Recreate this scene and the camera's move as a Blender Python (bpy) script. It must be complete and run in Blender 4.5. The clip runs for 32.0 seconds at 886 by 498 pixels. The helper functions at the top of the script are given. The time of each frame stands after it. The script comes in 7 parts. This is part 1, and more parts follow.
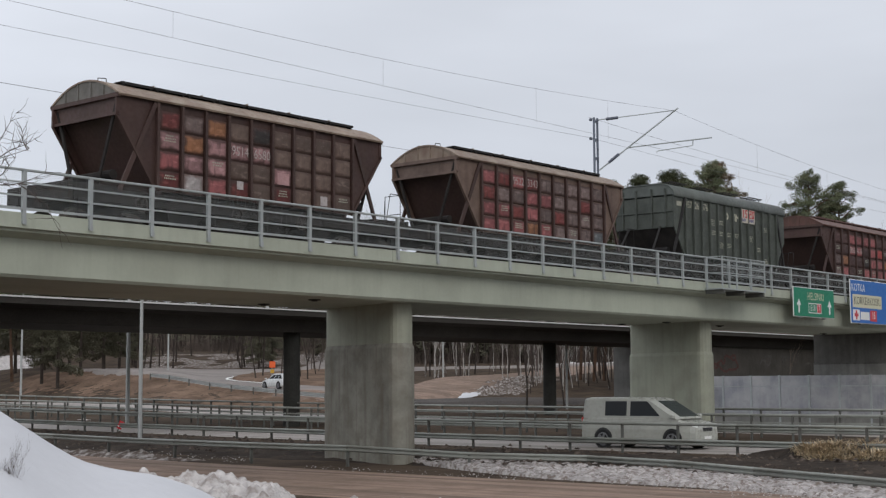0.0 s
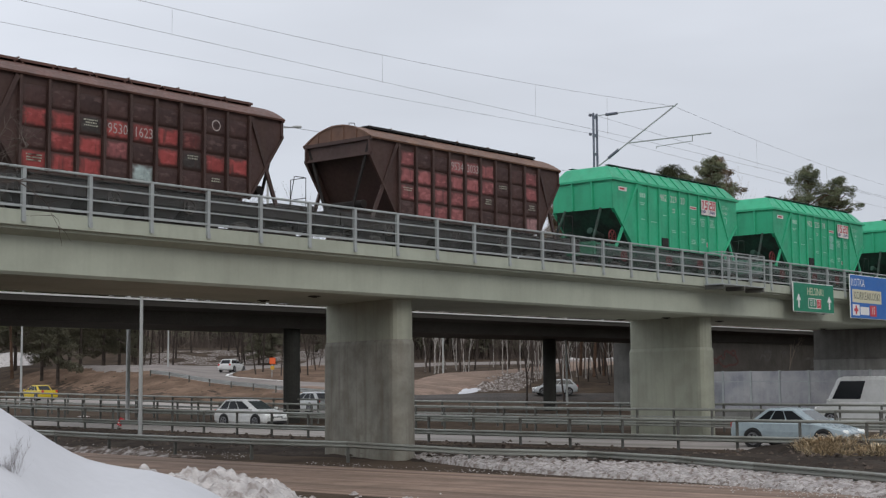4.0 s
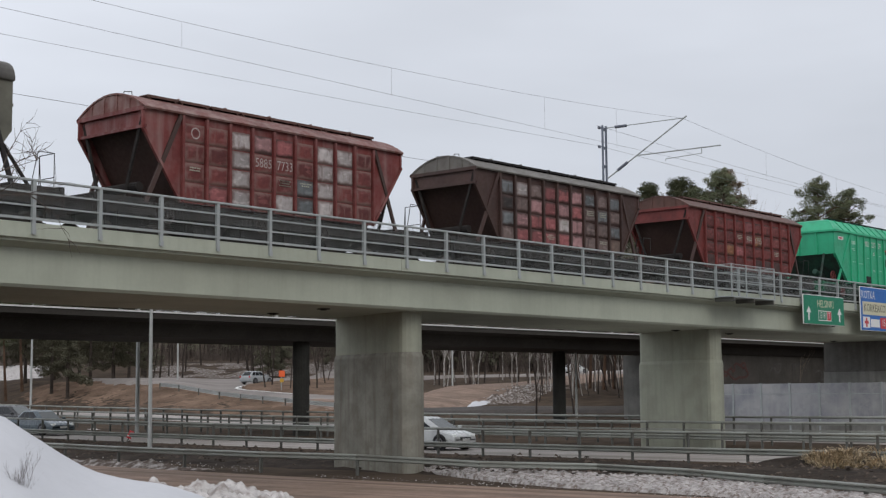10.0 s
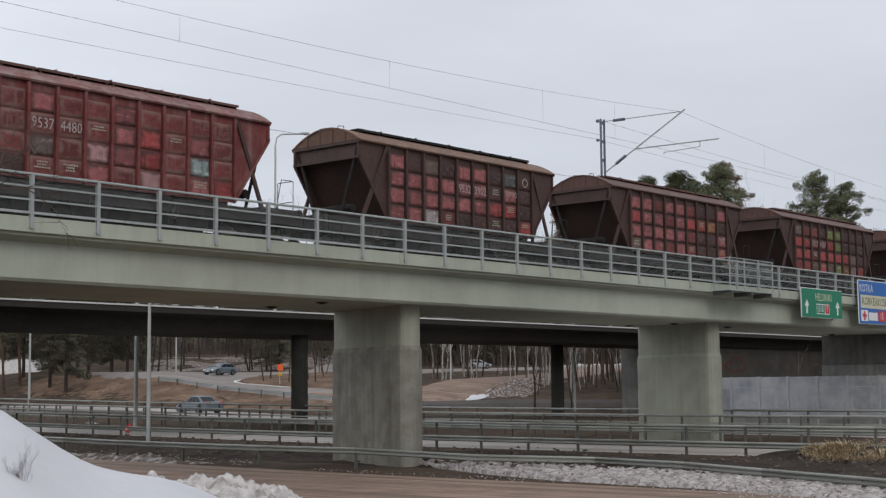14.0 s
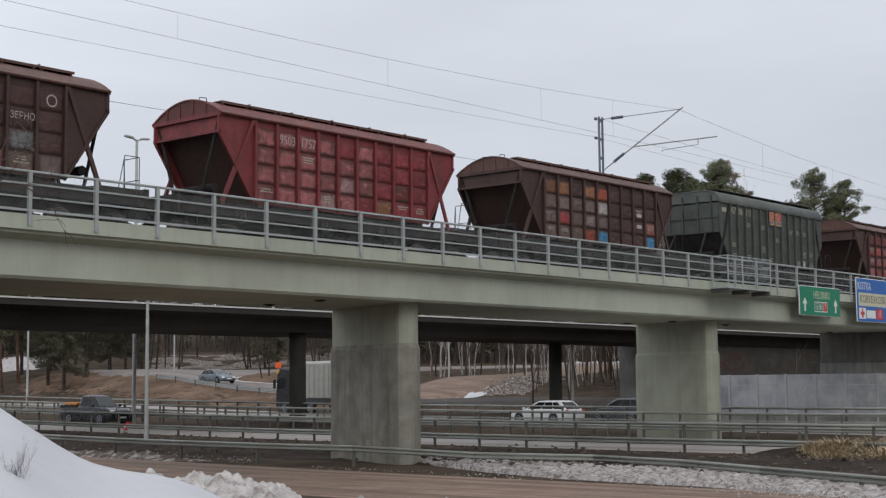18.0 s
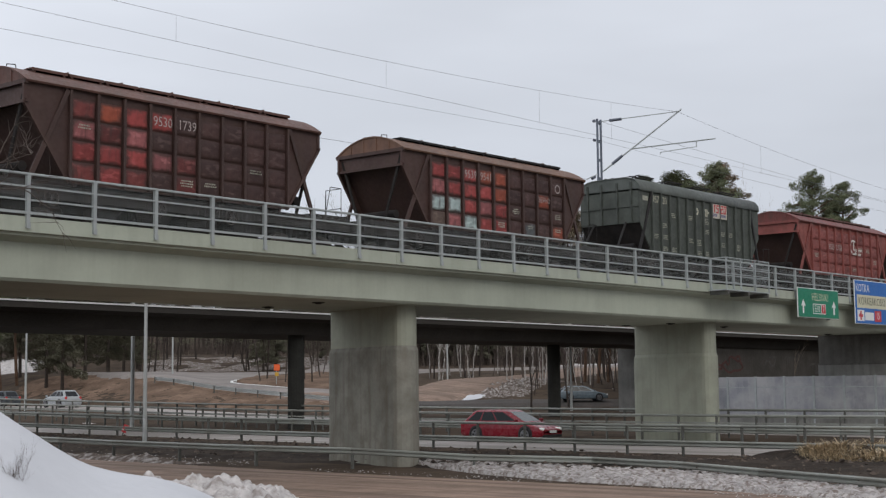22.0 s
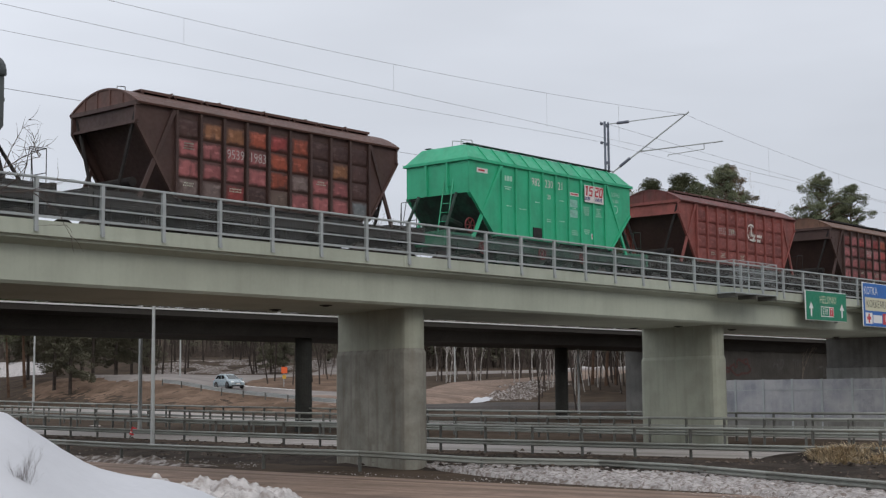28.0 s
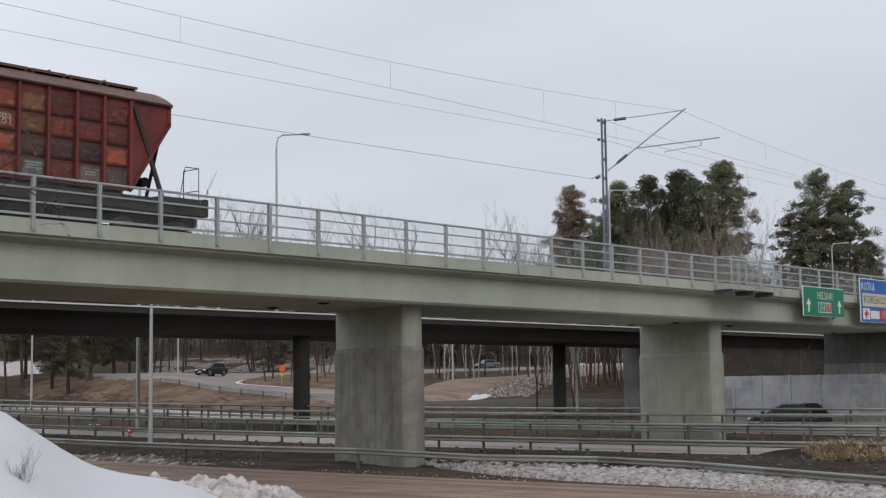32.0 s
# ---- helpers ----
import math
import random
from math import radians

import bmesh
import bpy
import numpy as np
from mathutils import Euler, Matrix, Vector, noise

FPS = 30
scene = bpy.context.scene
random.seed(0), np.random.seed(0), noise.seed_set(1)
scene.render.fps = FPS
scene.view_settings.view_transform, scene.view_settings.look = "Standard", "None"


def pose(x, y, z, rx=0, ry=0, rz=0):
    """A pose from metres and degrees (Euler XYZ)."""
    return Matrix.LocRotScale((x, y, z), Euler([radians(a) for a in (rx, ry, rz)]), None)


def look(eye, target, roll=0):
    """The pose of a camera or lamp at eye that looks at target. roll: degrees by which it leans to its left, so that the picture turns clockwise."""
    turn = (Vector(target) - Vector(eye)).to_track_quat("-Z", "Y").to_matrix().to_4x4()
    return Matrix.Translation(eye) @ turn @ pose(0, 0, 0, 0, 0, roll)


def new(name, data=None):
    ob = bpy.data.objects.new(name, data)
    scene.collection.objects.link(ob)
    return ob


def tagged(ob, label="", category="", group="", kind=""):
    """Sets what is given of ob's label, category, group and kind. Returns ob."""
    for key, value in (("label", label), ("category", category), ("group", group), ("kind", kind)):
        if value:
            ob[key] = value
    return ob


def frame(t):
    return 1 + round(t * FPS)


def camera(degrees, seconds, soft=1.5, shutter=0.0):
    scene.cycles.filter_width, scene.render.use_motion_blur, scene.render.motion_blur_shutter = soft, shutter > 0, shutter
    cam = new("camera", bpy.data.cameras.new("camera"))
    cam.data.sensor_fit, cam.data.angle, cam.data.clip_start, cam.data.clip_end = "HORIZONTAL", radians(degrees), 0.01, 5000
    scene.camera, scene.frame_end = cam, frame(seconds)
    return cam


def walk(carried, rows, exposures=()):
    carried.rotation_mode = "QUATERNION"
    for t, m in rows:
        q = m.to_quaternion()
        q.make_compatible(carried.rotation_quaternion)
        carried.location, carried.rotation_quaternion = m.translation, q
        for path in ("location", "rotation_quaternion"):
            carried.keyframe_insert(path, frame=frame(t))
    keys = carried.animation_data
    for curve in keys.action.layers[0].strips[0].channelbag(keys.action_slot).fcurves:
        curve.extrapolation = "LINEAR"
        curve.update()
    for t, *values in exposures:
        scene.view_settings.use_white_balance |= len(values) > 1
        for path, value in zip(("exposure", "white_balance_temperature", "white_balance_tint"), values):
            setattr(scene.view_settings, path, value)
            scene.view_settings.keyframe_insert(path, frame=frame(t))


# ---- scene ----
cam = camera(34.849, 32.0, soft=1.28)
EYE = Vector((0.0, 0.0, 2.6))
# seconds, heading from +Y towards +X, tilt upwards, lean: a hand-held camera that stands on a bank
AIM = [
    (0, 49.774, 5.494, -0.34), (0.5, 49.748, 5.485, -0.42), (1, 49.814, 5.381, -0.43), (1.5, 49.815, 5.276, -0.37),
    (2, 49.815, 5.160, -0.40), (2.5, 49.811, 5.314, -0.47), (3, 49.804, 5.311, -0.52), (3.5, 49.793, 5.318, -0.50),
    (5.5, 49.676, 5.451, -0.36), (6, 49.603, 5.595, -0.37), (6.5, 49.690, 5.581, -0.43), (7, 49.606, 5.569, -0.35),
    (7.5, 49.621, 5.599, -0.50), (8, 49.606, 5.589, -0.43), (8.5, 49.479, 5.624, -0.38), (9, 49.467, 5.695, -0.43),
    (9.5, 49.340, 5.812, -0.50), (10, 49.411, 5.846, -0.50), (10.5, 49.410, 5.724, -0.55), (11, 49.444, 5.636, -0.50),
    (11.5, 49.476, 5.648, -0.58), (12, 49.446, 5.714, -0.59), (12.5, 49.478, 5.717, -0.59), (13, 49.486, 5.698, -0.45),
    (13.5, 49.505, 5.717, -0.61), (14, 49.480, 5.586, -0.54), (14.5, 49.510, 5.549, -0.63), (16.5, 49.514, 5.415, -0.66),
    (17, 49.529, 5.525, -0.70), (17.5, 49.543, 5.522, -0.68), (18, 49.553, 5.492, -0.53), (18.5, 49.539, 5.505, -0.61),
    (19, 49.568, 5.471, -0.62), (19.5, 49.591, 5.560, -0.52), (20, 49.633, 5.562, -0.48), (20.5, 49.584, 5.560, -0.53),
    (21, 49.621, 5.599, -0.50), (21.5, 49.592, 5.627, -0.51), (22, 49.618, 5.584, -0.57), (22.5, 49.556, 5.538, -0.45),
    (23, 49.556, 5.574, -0.44), (23.5, 49.500, 5.600, -0.33), (24, 49.521, 5.670, -0.47), (24.5, 49.452, 5.756, -0.41),
    (25, 49.432, 5.723, -0.39), (25.5, 49.476, 5.597, -0.50), (27.5, 49.338, 5.684, -0.46), (28, 49.316, 5.696, -0.54),
    (28.5, 49.338, 5.706, -0.48), (29, 49.347, 5.719, -0.61), (29.5, 49.354, 5.703, -0.69), (30, 49.388, 5.684, -0.76),
    (30.5, 49.387, 5.668, -0.70), (31, 49.350, 5.684, -0.75), (31.5, 49.374, 5.617, -0.61), (32, 49.420, 5.587, -0.77),
]


def aimed(heading, tilt, lean):
    h, e = radians(heading), radians(tilt)
    way = Vector((math.sin(h) * math.cos(e), math.cos(h) * math.cos(e), math.sin(e)))
    return look(EYE, EYE + way * 50.0, lean)


walk(cam, [(t, aimed(h, e, r)) for t, h, e, r in AIM])


# ---- light: an overcast late-winter day ----
def make_world():
    w = bpy.data.worlds.new("overcast_sky")
    scene.world = w
    w.use_nodes = True
    nt = w.node_tree
    bg = nt.nodes["Background"]
    sky = nt.nodes.new("ShaderNodeTexSky")
    sky.sky_type, sky.sun_disc = "NISHITA", False
    sky.sun_elevation, sky.sun_rotation = radians(38), radians(200)
    sky.dust_density = 4.0
    tc = nt.nodes.new("ShaderNodeTexCoord")
    sep = nt.nodes.new("ShaderNodeSeparateXYZ")
    nt.links.new(tc.outputs["Generated"], sep.inputs[0])
    ramp = nt.nodes.new("ShaderNodeValToRGB")
    ramp.color_ramp.elements[0].position, ramp.color_ramp.elements[0].color = 0.0, (0.62, 0.66, 0.74, 1)
    ramp.color_ramp.elements[1].position, ramp.color_ramp.elements[1].color = 0.75, (1.0, 1.03, 1.1, 1)
    nt.links.new(sep.outputs["Z"], ramp.inputs[0])
    mp = nt.nodes.new("ShaderNodeMapping")
    mp.inputs["Scale"].default_value = (1.0, 1.0, 4.0)
    nt.links.new(tc.outputs["Generated"], mp.inputs[0])
    nz = nt.nodes.new("ShaderNodeTexNoise")
    nz.inputs["Scale"].default_value, nz.inputs["Detail"].default_value = 2.2, 4.0
    nt.links.new(mp.outputs[0], nz.inputs["Vector"])
    cl = nt.nodes.new("ShaderNodeMapRange")
    cl.inputs["From Min"].default_value, cl.inputs["From Max"].default_value = 0.3, 0.7
    cl.inputs["To Min"].default_value, cl.inputs["To Max"].default_value = 0.9, 1.1
    nt.links.new(nz.outputs[0], cl.inputs[0])
    mul = nt.nodes.new("ShaderNodeVectorMath")
    mul.operation = "SCALE"
    nt.links.new(ramp.outputs[0], mul.inputs[0])
    side = nt.nodes.new("ShaderNodeVectorMath")
    side.operation = "DOT_PRODUCT"
    side.inputs[1].default_value = (-0.2, 0.23, 0.0)
    nt.links.new(tc.outputs["Generated"], side.inputs[0])
    glow = nt.nodes.new("ShaderNodeMath")
    glow.operation = "MULTIPLY_ADD"
    nt.links.new(side.outputs["Value"], glow.inputs[0])
    nt.links.new(cl.outputs[0], glow.inputs[1])
    nt.links.new(cl.outputs[0], glow.inputs[2])
    nt.links.new(glow.outputs[0], mul.inputs["Scale"])
    dim = nt.nodes.new("ShaderNodeVectorMath")
    dim.operation = "SCALE"
    dim.inputs["Scale"].default_value = 0.1
    nt.links.new(sky.outputs[0], dim.inputs[0])
    mix = nt.nodes.new("ShaderNodeMix")
    mix.data_type = "RGBA"
    mix.inputs[0].default_value = 0.93
    nt.links.new(dim.outputs[0], mix.inputs[6])
    nt.links.new(mul.outputs[0], mix.inputs[7])
    nt.links.new(mix.outputs[2], bg.inputs[0])
    bg.inputs[1].default_value = 1.0


make_world()
sun = new("sun", bpy.data.lights.new("sun", "SUN"))
sun.data.energy, sun.data.angle, sun.data.color = 0.7, radians(25), (1.0, 0.97, 0.93)
sun.matrix_basis = look((-20, -45, 60), (35, 33, 5))
scene.view_settings.exposure = 0.0


# ---- materials ----
def mat(name, base, rough=0.7, metal=0.0, var=0.25, scale=1.2, fine=14.0, bump=0.1, dirt=None, amount=0.35,
        streak=0.0, rand=0.0, island=False, spot=(0.45, 0.7), place=False, spec=0.4, relief=0.02, tracks=0.0):
    m = bpy.data.materials.new(name)
    m.use_nodes = True
    nt = m.node_tree
    L, N = nt.links.new, nt.nodes.new
    b = nt.nodes["Principled BSDF"]
    b.inputs["Metallic"].default_value = metal
    b.inputs["Specular IOR Level"].default_value = spec
    if place:
        vec = N("ShaderNodeNewGeometry").outputs["Position"]
    else:
        vec = N("ShaderNodeTexCoord").outputs["Object"]

    def noise_of(s, detail=4.0, stretch=None):
        v = vec
        if stretch:
            mp = N("ShaderNodeMapping")
            mp.inputs["Scale"].default_value = stretch
            L(v, mp.inputs[0])
            v = mp.outputs[0]
        t = N("ShaderNodeTexNoise")
        t.inputs["Scale"].default_value, t.inputs["Detail"].default_value = s, detail
        L(v, t.inputs["Vector"])
        return t.outputs[0]

    def ranged(v, a, c, lo, hi):
        r = N("ShaderNodeMapRange")
        for key, val in (("From Min", a), ("From Max", c), ("To Min", lo), ("To Max", hi)):
            r.inputs[key].default_value = val
        L(v, r.inputs[0])
        return r.outputs[0]

    def mixed(fac, a, c):
        x = N("ShaderNodeMix")
        x.data_type = "RGBA"
        for sock, val in ((x.inputs[0], fac), (x.inputs[6], a), (x.inputs[7], c)):
            if isinstance(val, (tuple, float, int)):
                sock.default_value = (*val, 1) if isinstance(val, tuple) else val
            else:
                L(val, sock)
        return x.outputs[2]

    big, small = noise_of(scale), noise_of(fine, 5.0)
    lo, hi = tuple(c * (1 - var) for c in base), tuple(min(1, c * (1 + var)) for c in base)
    col = mixed(ranged(big, 0.3, 0.7, 0, 1), lo, hi)
    col = mixed(ranged(small, 0.3, 0.75, 0, var), col, tuple(c * 0.55 for c in base))
    if dirt:
        col = mixed(ranged(noise_of(scale * 2.3, 6.0), spot[0], spot[1], 0, amount), col, dirt)
    if streak:
        col = mixed(ranged(noise_of(2.2, 5.0, (1.6, 1.6, 0.12)), 0.48, 0.75, 0, streak), col, dirt or tuple(c * 0.4 for c in base))
    if tracks:
        col = mixed(ranged(noise_of(1.6, 3.0, (1.0, 0.012, 1.0)), 0.42, 0.62, 0, tracks), col, tuple(c * 0.45 for c in base))
        col = mixed(ranged(noise_of(2.7, 2.0, (1.0, 0.02, 1.0)), 0.55, 0.7, 0, tracks), col, tuple(min(1, c * 1.5) for c in base))
    if rand or island:
        src = N("ShaderNodeNewGeometry").outputs["Random Per Island"] if island else N("ShaderNodeObjectInfo").outputs["Random"]
        hsv = N("ShaderNodeHueSaturation")
        L(ranged(src, 0, 1, 1 - rand, 1 + rand), hsv.inputs["Value"])
        L(col, hsv.inputs["Color"])
        col = hsv.outputs[0]
    L(col, b.inputs["Base Color"])
    L(ranged(small, 0.3, 0.7, max(0.03, rough - 0.1), min(1, rough + 0.12)), b.inputs["Roughness"])
    if bump:
        bp = N("ShaderNodeBump")
        bp.inputs["Strength"].default_value, bp.inputs["Distance"].default_value = bump, relief
        L(small, bp.inputs["Height"])
        L(bp.outputs[0], b.inputs["Normal"])
    return m


def plain(name, base, rough=0.5, metal=0.0, glow=0.0):
    m = bpy.data.materials.new(name)
    m.use_nodes = True
    b = m.node_tree.nodes["Principled BSDF"]
    b.inputs["Base Color"].default_value = (*base, 1)
    b.inputs["Roughness"].default_value, b.inputs["Metallic"].default_value = rough, metal
    if glow:
        b.inputs["Emission Color"].default_value, b.inputs["Emission Strength"].default_value = (*base, 1), glow
    return m


M = {
    "bridge_paint": mat("bridge_paint", (0.42, 0.448, 0.368), 0.75, var=0.07, scale=0.25, fine=9, bump=0.05, dirt=(0.2, 0.2, 0.16), amount=0.25, streak=0.18),
    "pier_paint": mat("pier_paint", (0.325, 0.335, 0.265), 0.8, var=0.08, scale=0.5, fine=8, bump=0.08, dirt=(0.17, 0.165, 0.14), amount=0.3, streak=0.35),
    "pier_concrete": mat("pier_concrete", (0.25, 0.243, 0.205), 0.85, var=0.2, scale=0.7, fine=10, bump=0.2, dirt=(0.125, 0.1, 0.075), amount=0.5, streak=0.7),
    "old_concrete": mat("old_concrete", (0.22, 0.215, 0.2), 0.9, var=0.2, scale=0.4, fine=9, bump=0.15, dirt=(0.1, 0.095, 0.085), amount=0.5, streak=0.5, place=True),
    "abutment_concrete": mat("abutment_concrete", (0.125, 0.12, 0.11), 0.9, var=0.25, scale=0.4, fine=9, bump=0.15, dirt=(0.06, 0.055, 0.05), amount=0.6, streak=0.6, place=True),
    # Rear columns: the low light under the decks is put into this colour.
    "near_black_concrete": mat("near_black_concrete", (0.03, 0.03, 0.026), 0.9, var=0.25, scale=0.6, fine=9, bump=0.1, dirt=(0.02, 0.018, 0.016), amount=0.5, streak=0.4),
    # Rear girder: the shade between the two decks is put into this colour.
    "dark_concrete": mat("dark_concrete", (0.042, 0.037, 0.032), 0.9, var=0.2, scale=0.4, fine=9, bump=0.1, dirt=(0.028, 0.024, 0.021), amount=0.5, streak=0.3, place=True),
    "galvanised": mat("galvanised", (0.375, 0.4, 0.398), 0.55, 0.2, var=0.12, scale=2.5, fine=30, bump=0.04, rand=0.06),
    "rail_steel": mat("rail_steel", (0.28, 0.29, 0.262), 0.6, 0.2, var=0.2, scale=0.8, fine=20, bump=0.06, dirt=(0.13, 0.12, 0.1), amount=0.6, rand=0.12),
    "post_steel": mat("post_steel", (0.13, 0.132, 0.12), 0.65, 0.3, var=0.25, scale=1.5, fine=20, bump=0.06, dirt=(0.1, 0.08, 0.06), amount=0.5, rand=0.1),
    "track_steel": mat("track_steel", (0.12, 0.09, 0.07), 0.6, 0.5, var=0.2, scale=3, fine=20),
    "ballast": mat("ballast", (0.11, 0.1, 0.095), 0.95, var=0.45, scale=6, fine=16, bump=0.8),
    "sleeper": mat("sleeper", (0.22, 0.21, 0.2), 0.9, var=0.2, scale=3, fine=20),
    "ground": mat("ground", (0.065, 0.048, 0.036), 0.97, var=0.4, scale=0.22, fine=2.6, bump=0.8, dirt=(0.105, 0.078, 0.054), amount=0.6, place=True, spec=0.05, relief=0.08),
    "asphalt": mat("asphalt", (0.33, 0.3, 0.275), 0.75, var=0.18, scale=0.18, fine=7, bump=0.06, dirt=(0.4, 0.37, 0.35), amount=0.5, place=True, spec=0.2, tracks=0.5),
    "ramp_asphalt": mat("ramp_asphalt", (0.23, 0.205, 0.19), 0.8, var=0.2, scale=0.18, fine=5, bump=0.06, dirt=(0.3, 0.27, 0.25), amount=0.5, place=True, spec=0.15),
    "dark_asphalt": mat("dark_asphalt", (0.055, 0.048, 0.043), 0.75, var=0.25, scale=0.3, fine=6, bump=0.1, dirt=(0.09, 0.072, 0.06), amount=0.5, place=True, spec=0.2),
    "wet_road": mat("wet_road", (0.26, 0.185, 0.142), 0.8, var=0.2, scale=0.35, fine=6, bump=0.2, dirt=(0.11, 0.075, 0.056), amount=0.5, place=True, spec=0.15, tracks=0.75),
    "grit_snow": mat("grit_snow", (0.44, 0.41, 0.395), 0.95, var=0.4, scale=3.0, fine=15, bump=1.0, dirt=(0.16, 0.125, 0.105), amount=0.85, place=True, spot=(0.47, 0.62), spec=0.1, relief=0.06),
    "snow": mat("snow", (0.56, 0.565, 0.59), 0.9, var=0.05, scale=0.6, fine=9, bump=0.35, place=True, spec=0.1, relief=0.03),
    "dirty_snow": mat("dirty_snow", (0.4, 0.37, 0.35), 0.95, var=0.45, scale=1.6, fine=11, bump=1.0, dirt=(0.1, 0.075, 0.06), amount=0.95, place=True, spot=(0.36, 0.54), spec=0.1, relief=0.08),
    "crust_snow": mat("crust_snow", (0.56, 0.53, 0.515), 0.95, var=0.3, scale=2.2, fine=12, bump=1.0, dirt=(0.2, 0.16, 0.14), amount=0.7, place=True, spot=(0.46, 0.66), spec=0.1, relief=0.06),
    "soil": mat("soil", (0.05, 0.042, 0.036), 0.98, var=0.45, scale=0.7, fine=6, bump=1.0, dirt=(0.075, 0.056, 0.044), amount=0.45, place=True, spec=0.03, relief=0.08),
    "dead_grass": mat("dead_grass", (0.48, 0.385, 0.26), 0.9, var=0.35, scale=2, fine=12, bump=0.1, island=True, rand=0.5, spec=0.1),
    "bank": mat("bank", (0.18, 0.124, 0.091), 0.97, var=0.4, scale=0.25, fine=3.0, bump=1.0, dirt=(0.1, 0.07, 0.05), amount=0.75, place=True, spec=0.03, relief=0.1),
    "bark": mat("bark", (0.062, 0.05, 0.043), 0.95, var=0.4, scale=1.5, fine=10, bump=0.4, spec=0.1),
    "pine_bark": mat("pine_bark", (0.12, 0.075, 0.052), 0.92, var=0.4, scale=1.2, fine=8, bump=0.4, spec=0.1),
    "birch_bark": mat("birch_bark", (0.42, 0.39, 0.36), 0.85, var=0.3, scale=1.3, fine=6, bump=0.2, dirt=(0.08, 0.07, 0.06), amount=0.8),
    "twigs": mat("twigs", (0.105, 0.085, 0.074), 0.95, var=0.3, scale=1, fine=8, bump=0, spec=0.05),
    "needles": mat("needles", (0.12, 0.135, 0.08), 0.9, var=0.25, scale=0.3, fine=4, bump=0, island=True, rand=0.14, spec=0.05, dirt=(0.15, 0.135, 0.08), amount=0.45),
    "needles_brown": mat("needles_brown", (0.2, 0.15, 0.105), 0.85, var=0.35, scale=0.35, fine=4, bump=0, island=True, rand=0.35, spec=0.1, dirt=(0.09, 0.1, 0.06), amount=0.5),
    "spruce": mat("spruce", (0.125, 0.12, 0.085), 0.85, var=0.35, scale=0.5, fine=4, bump=0, island=True, rand=0.15, spec=0.05),
    "lamp_grey": mat("lamp_grey", (0.42, 0.43, 0.42), 0.55, 0.2, var=0.1, scale=2, fine=20, bump=0.03),
    "insulator": plain("insulator", (0.09, 0.1, 0.13), 0.3),
    "wire": plain("wire", (0.2, 0.2, 0.21), 0.5, 0.4),
    "screen_glass": mat("screen_glass", (0.25, 0.258, 0.28), 0.3, var=0.25, scale=0.3, fine=2.5, bump=0.02, dirt=(0.47, 0.46, 0.455), amount=0.7, streak=0.3, place=True, rand=0.3, spot=(0.35, 0.65)),
    "sky_bright_concrete": mat("sky_bright_concrete", (0.62, 0.62, 0.6), 0.85, var=0.1, scale=0.5, fine=9, bump=0.05),
    "black": plain("black", (0.012, 0.012, 0.013), 0.6),
    "white_paint": plain("white_paint", (0.75, 0.75, 0.73), 0.6),
}


# ---- mesh helpers ----
def part(name, bm, material, parent=None, label="", m=None, smooth=False):
    me = bm
    if isinstance(bm, bmesh.types.BMesh):
        me = bpy.data.meshes.new(name)
        if smooth:
            for f in bm.faces:
                f.smooth = True
        bm.to_mesh(me)
        bm.free()
    if not me.materials:
        me.materials.append(None)
    ob = new(name, me)
    ob.material_slots[0].link = "OBJECT"
    ob.material_slots[0].material = material
    ob.parent = parent
    if m is not None:
        ob.matrix_basis = m
    if label:
        ob["label"] = label
    return ob


CACHE = {}


def shared(key, build, smooth=False):
    if key not in CACHE:
        bm = build()
        me = bpy.data.meshes.new(key)
        if smooth:
            for f in bm.faces:
                f.smooth = True
        bm.to_mesh(me)
        bm.free()
        me.materials.append(None)
        CACHE[key] = me
    return CACHE[key]


def thing(name, label, category, m=None, group="", kind=""):
    ob = new(name)
    ob.empty_display_size = 0.2
    if m is not None:
        ob.matrix_basis = m
    return tagged(ob, label, category, group, kind)


def hexa(bm, a, b):
    """Eight corners: the ring a (four points) and the ring b."""
    va, vb = [bm.verts.new(p) for p in a], [bm.verts.new(p) for p in b]
    bm.faces.new(va[::-1])
    bm.faces.new(vb)
    for i in range(4):
        bm.faces.new((va[i], va[(i + 1) % 4], vb[(i + 1) % 4], vb[i]))


def box(bm, x0, x1, y0, y1, z0, z1):
    hexa(bm, [(x0, y0, z0), (x1, y0, z0), (x1, y1, z0), (x0, y1, z0)], [(x0, y0, z1), (x1, y0, z1), (x1, y1, z1), (x0, y1, z1)])
    return bm


def boxes(*rows):
    bm = bmesh.new()
    for r in rows:
        box(bm, *r)
    return bm


def soft_box(x0, x1, y0, y1, z0, z1, r=0.02, seg=2):
    bm = boxes((x0, x1, y0, y1, z0, z1))
    bmesh.ops.bevel(bm, geom=bm.edges[:], offset=r, segments=seg, affect="EDGES", profile=0.5)
    return bm


def tube(bm, p, q, r, r2=None, n=8, caps=True):
    p, q = Vector(p), Vector(q)
    d = (q - p).normalized()
    a = d.orthogonal().normalized()
    c = d.cross(a)
    r2 = r if r2 is None else r2
    ra, rb = [], []
    for i in range(n):
        w = 2 * math.pi * (i + 0.5) / n
        o = a * math.cos(w) + c * math.sin(w)
        ra.append(bm.verts.new(p + o * r))
        rb.append(bm.verts.new(q + o * r2))
    for i in range(n):
        bm.faces.new((ra[i], ra[(i + 1) % n], rb[(i + 1) % n], rb[i]))
    if caps:
        bm.faces.new(ra[::-1])
        bm.faces.new(rb)
    return bm


def tubes(*rows, n=8):
    bm = bmesh.new()
    for r in rows:
        tube(bm, *r, n=n)
    return bm


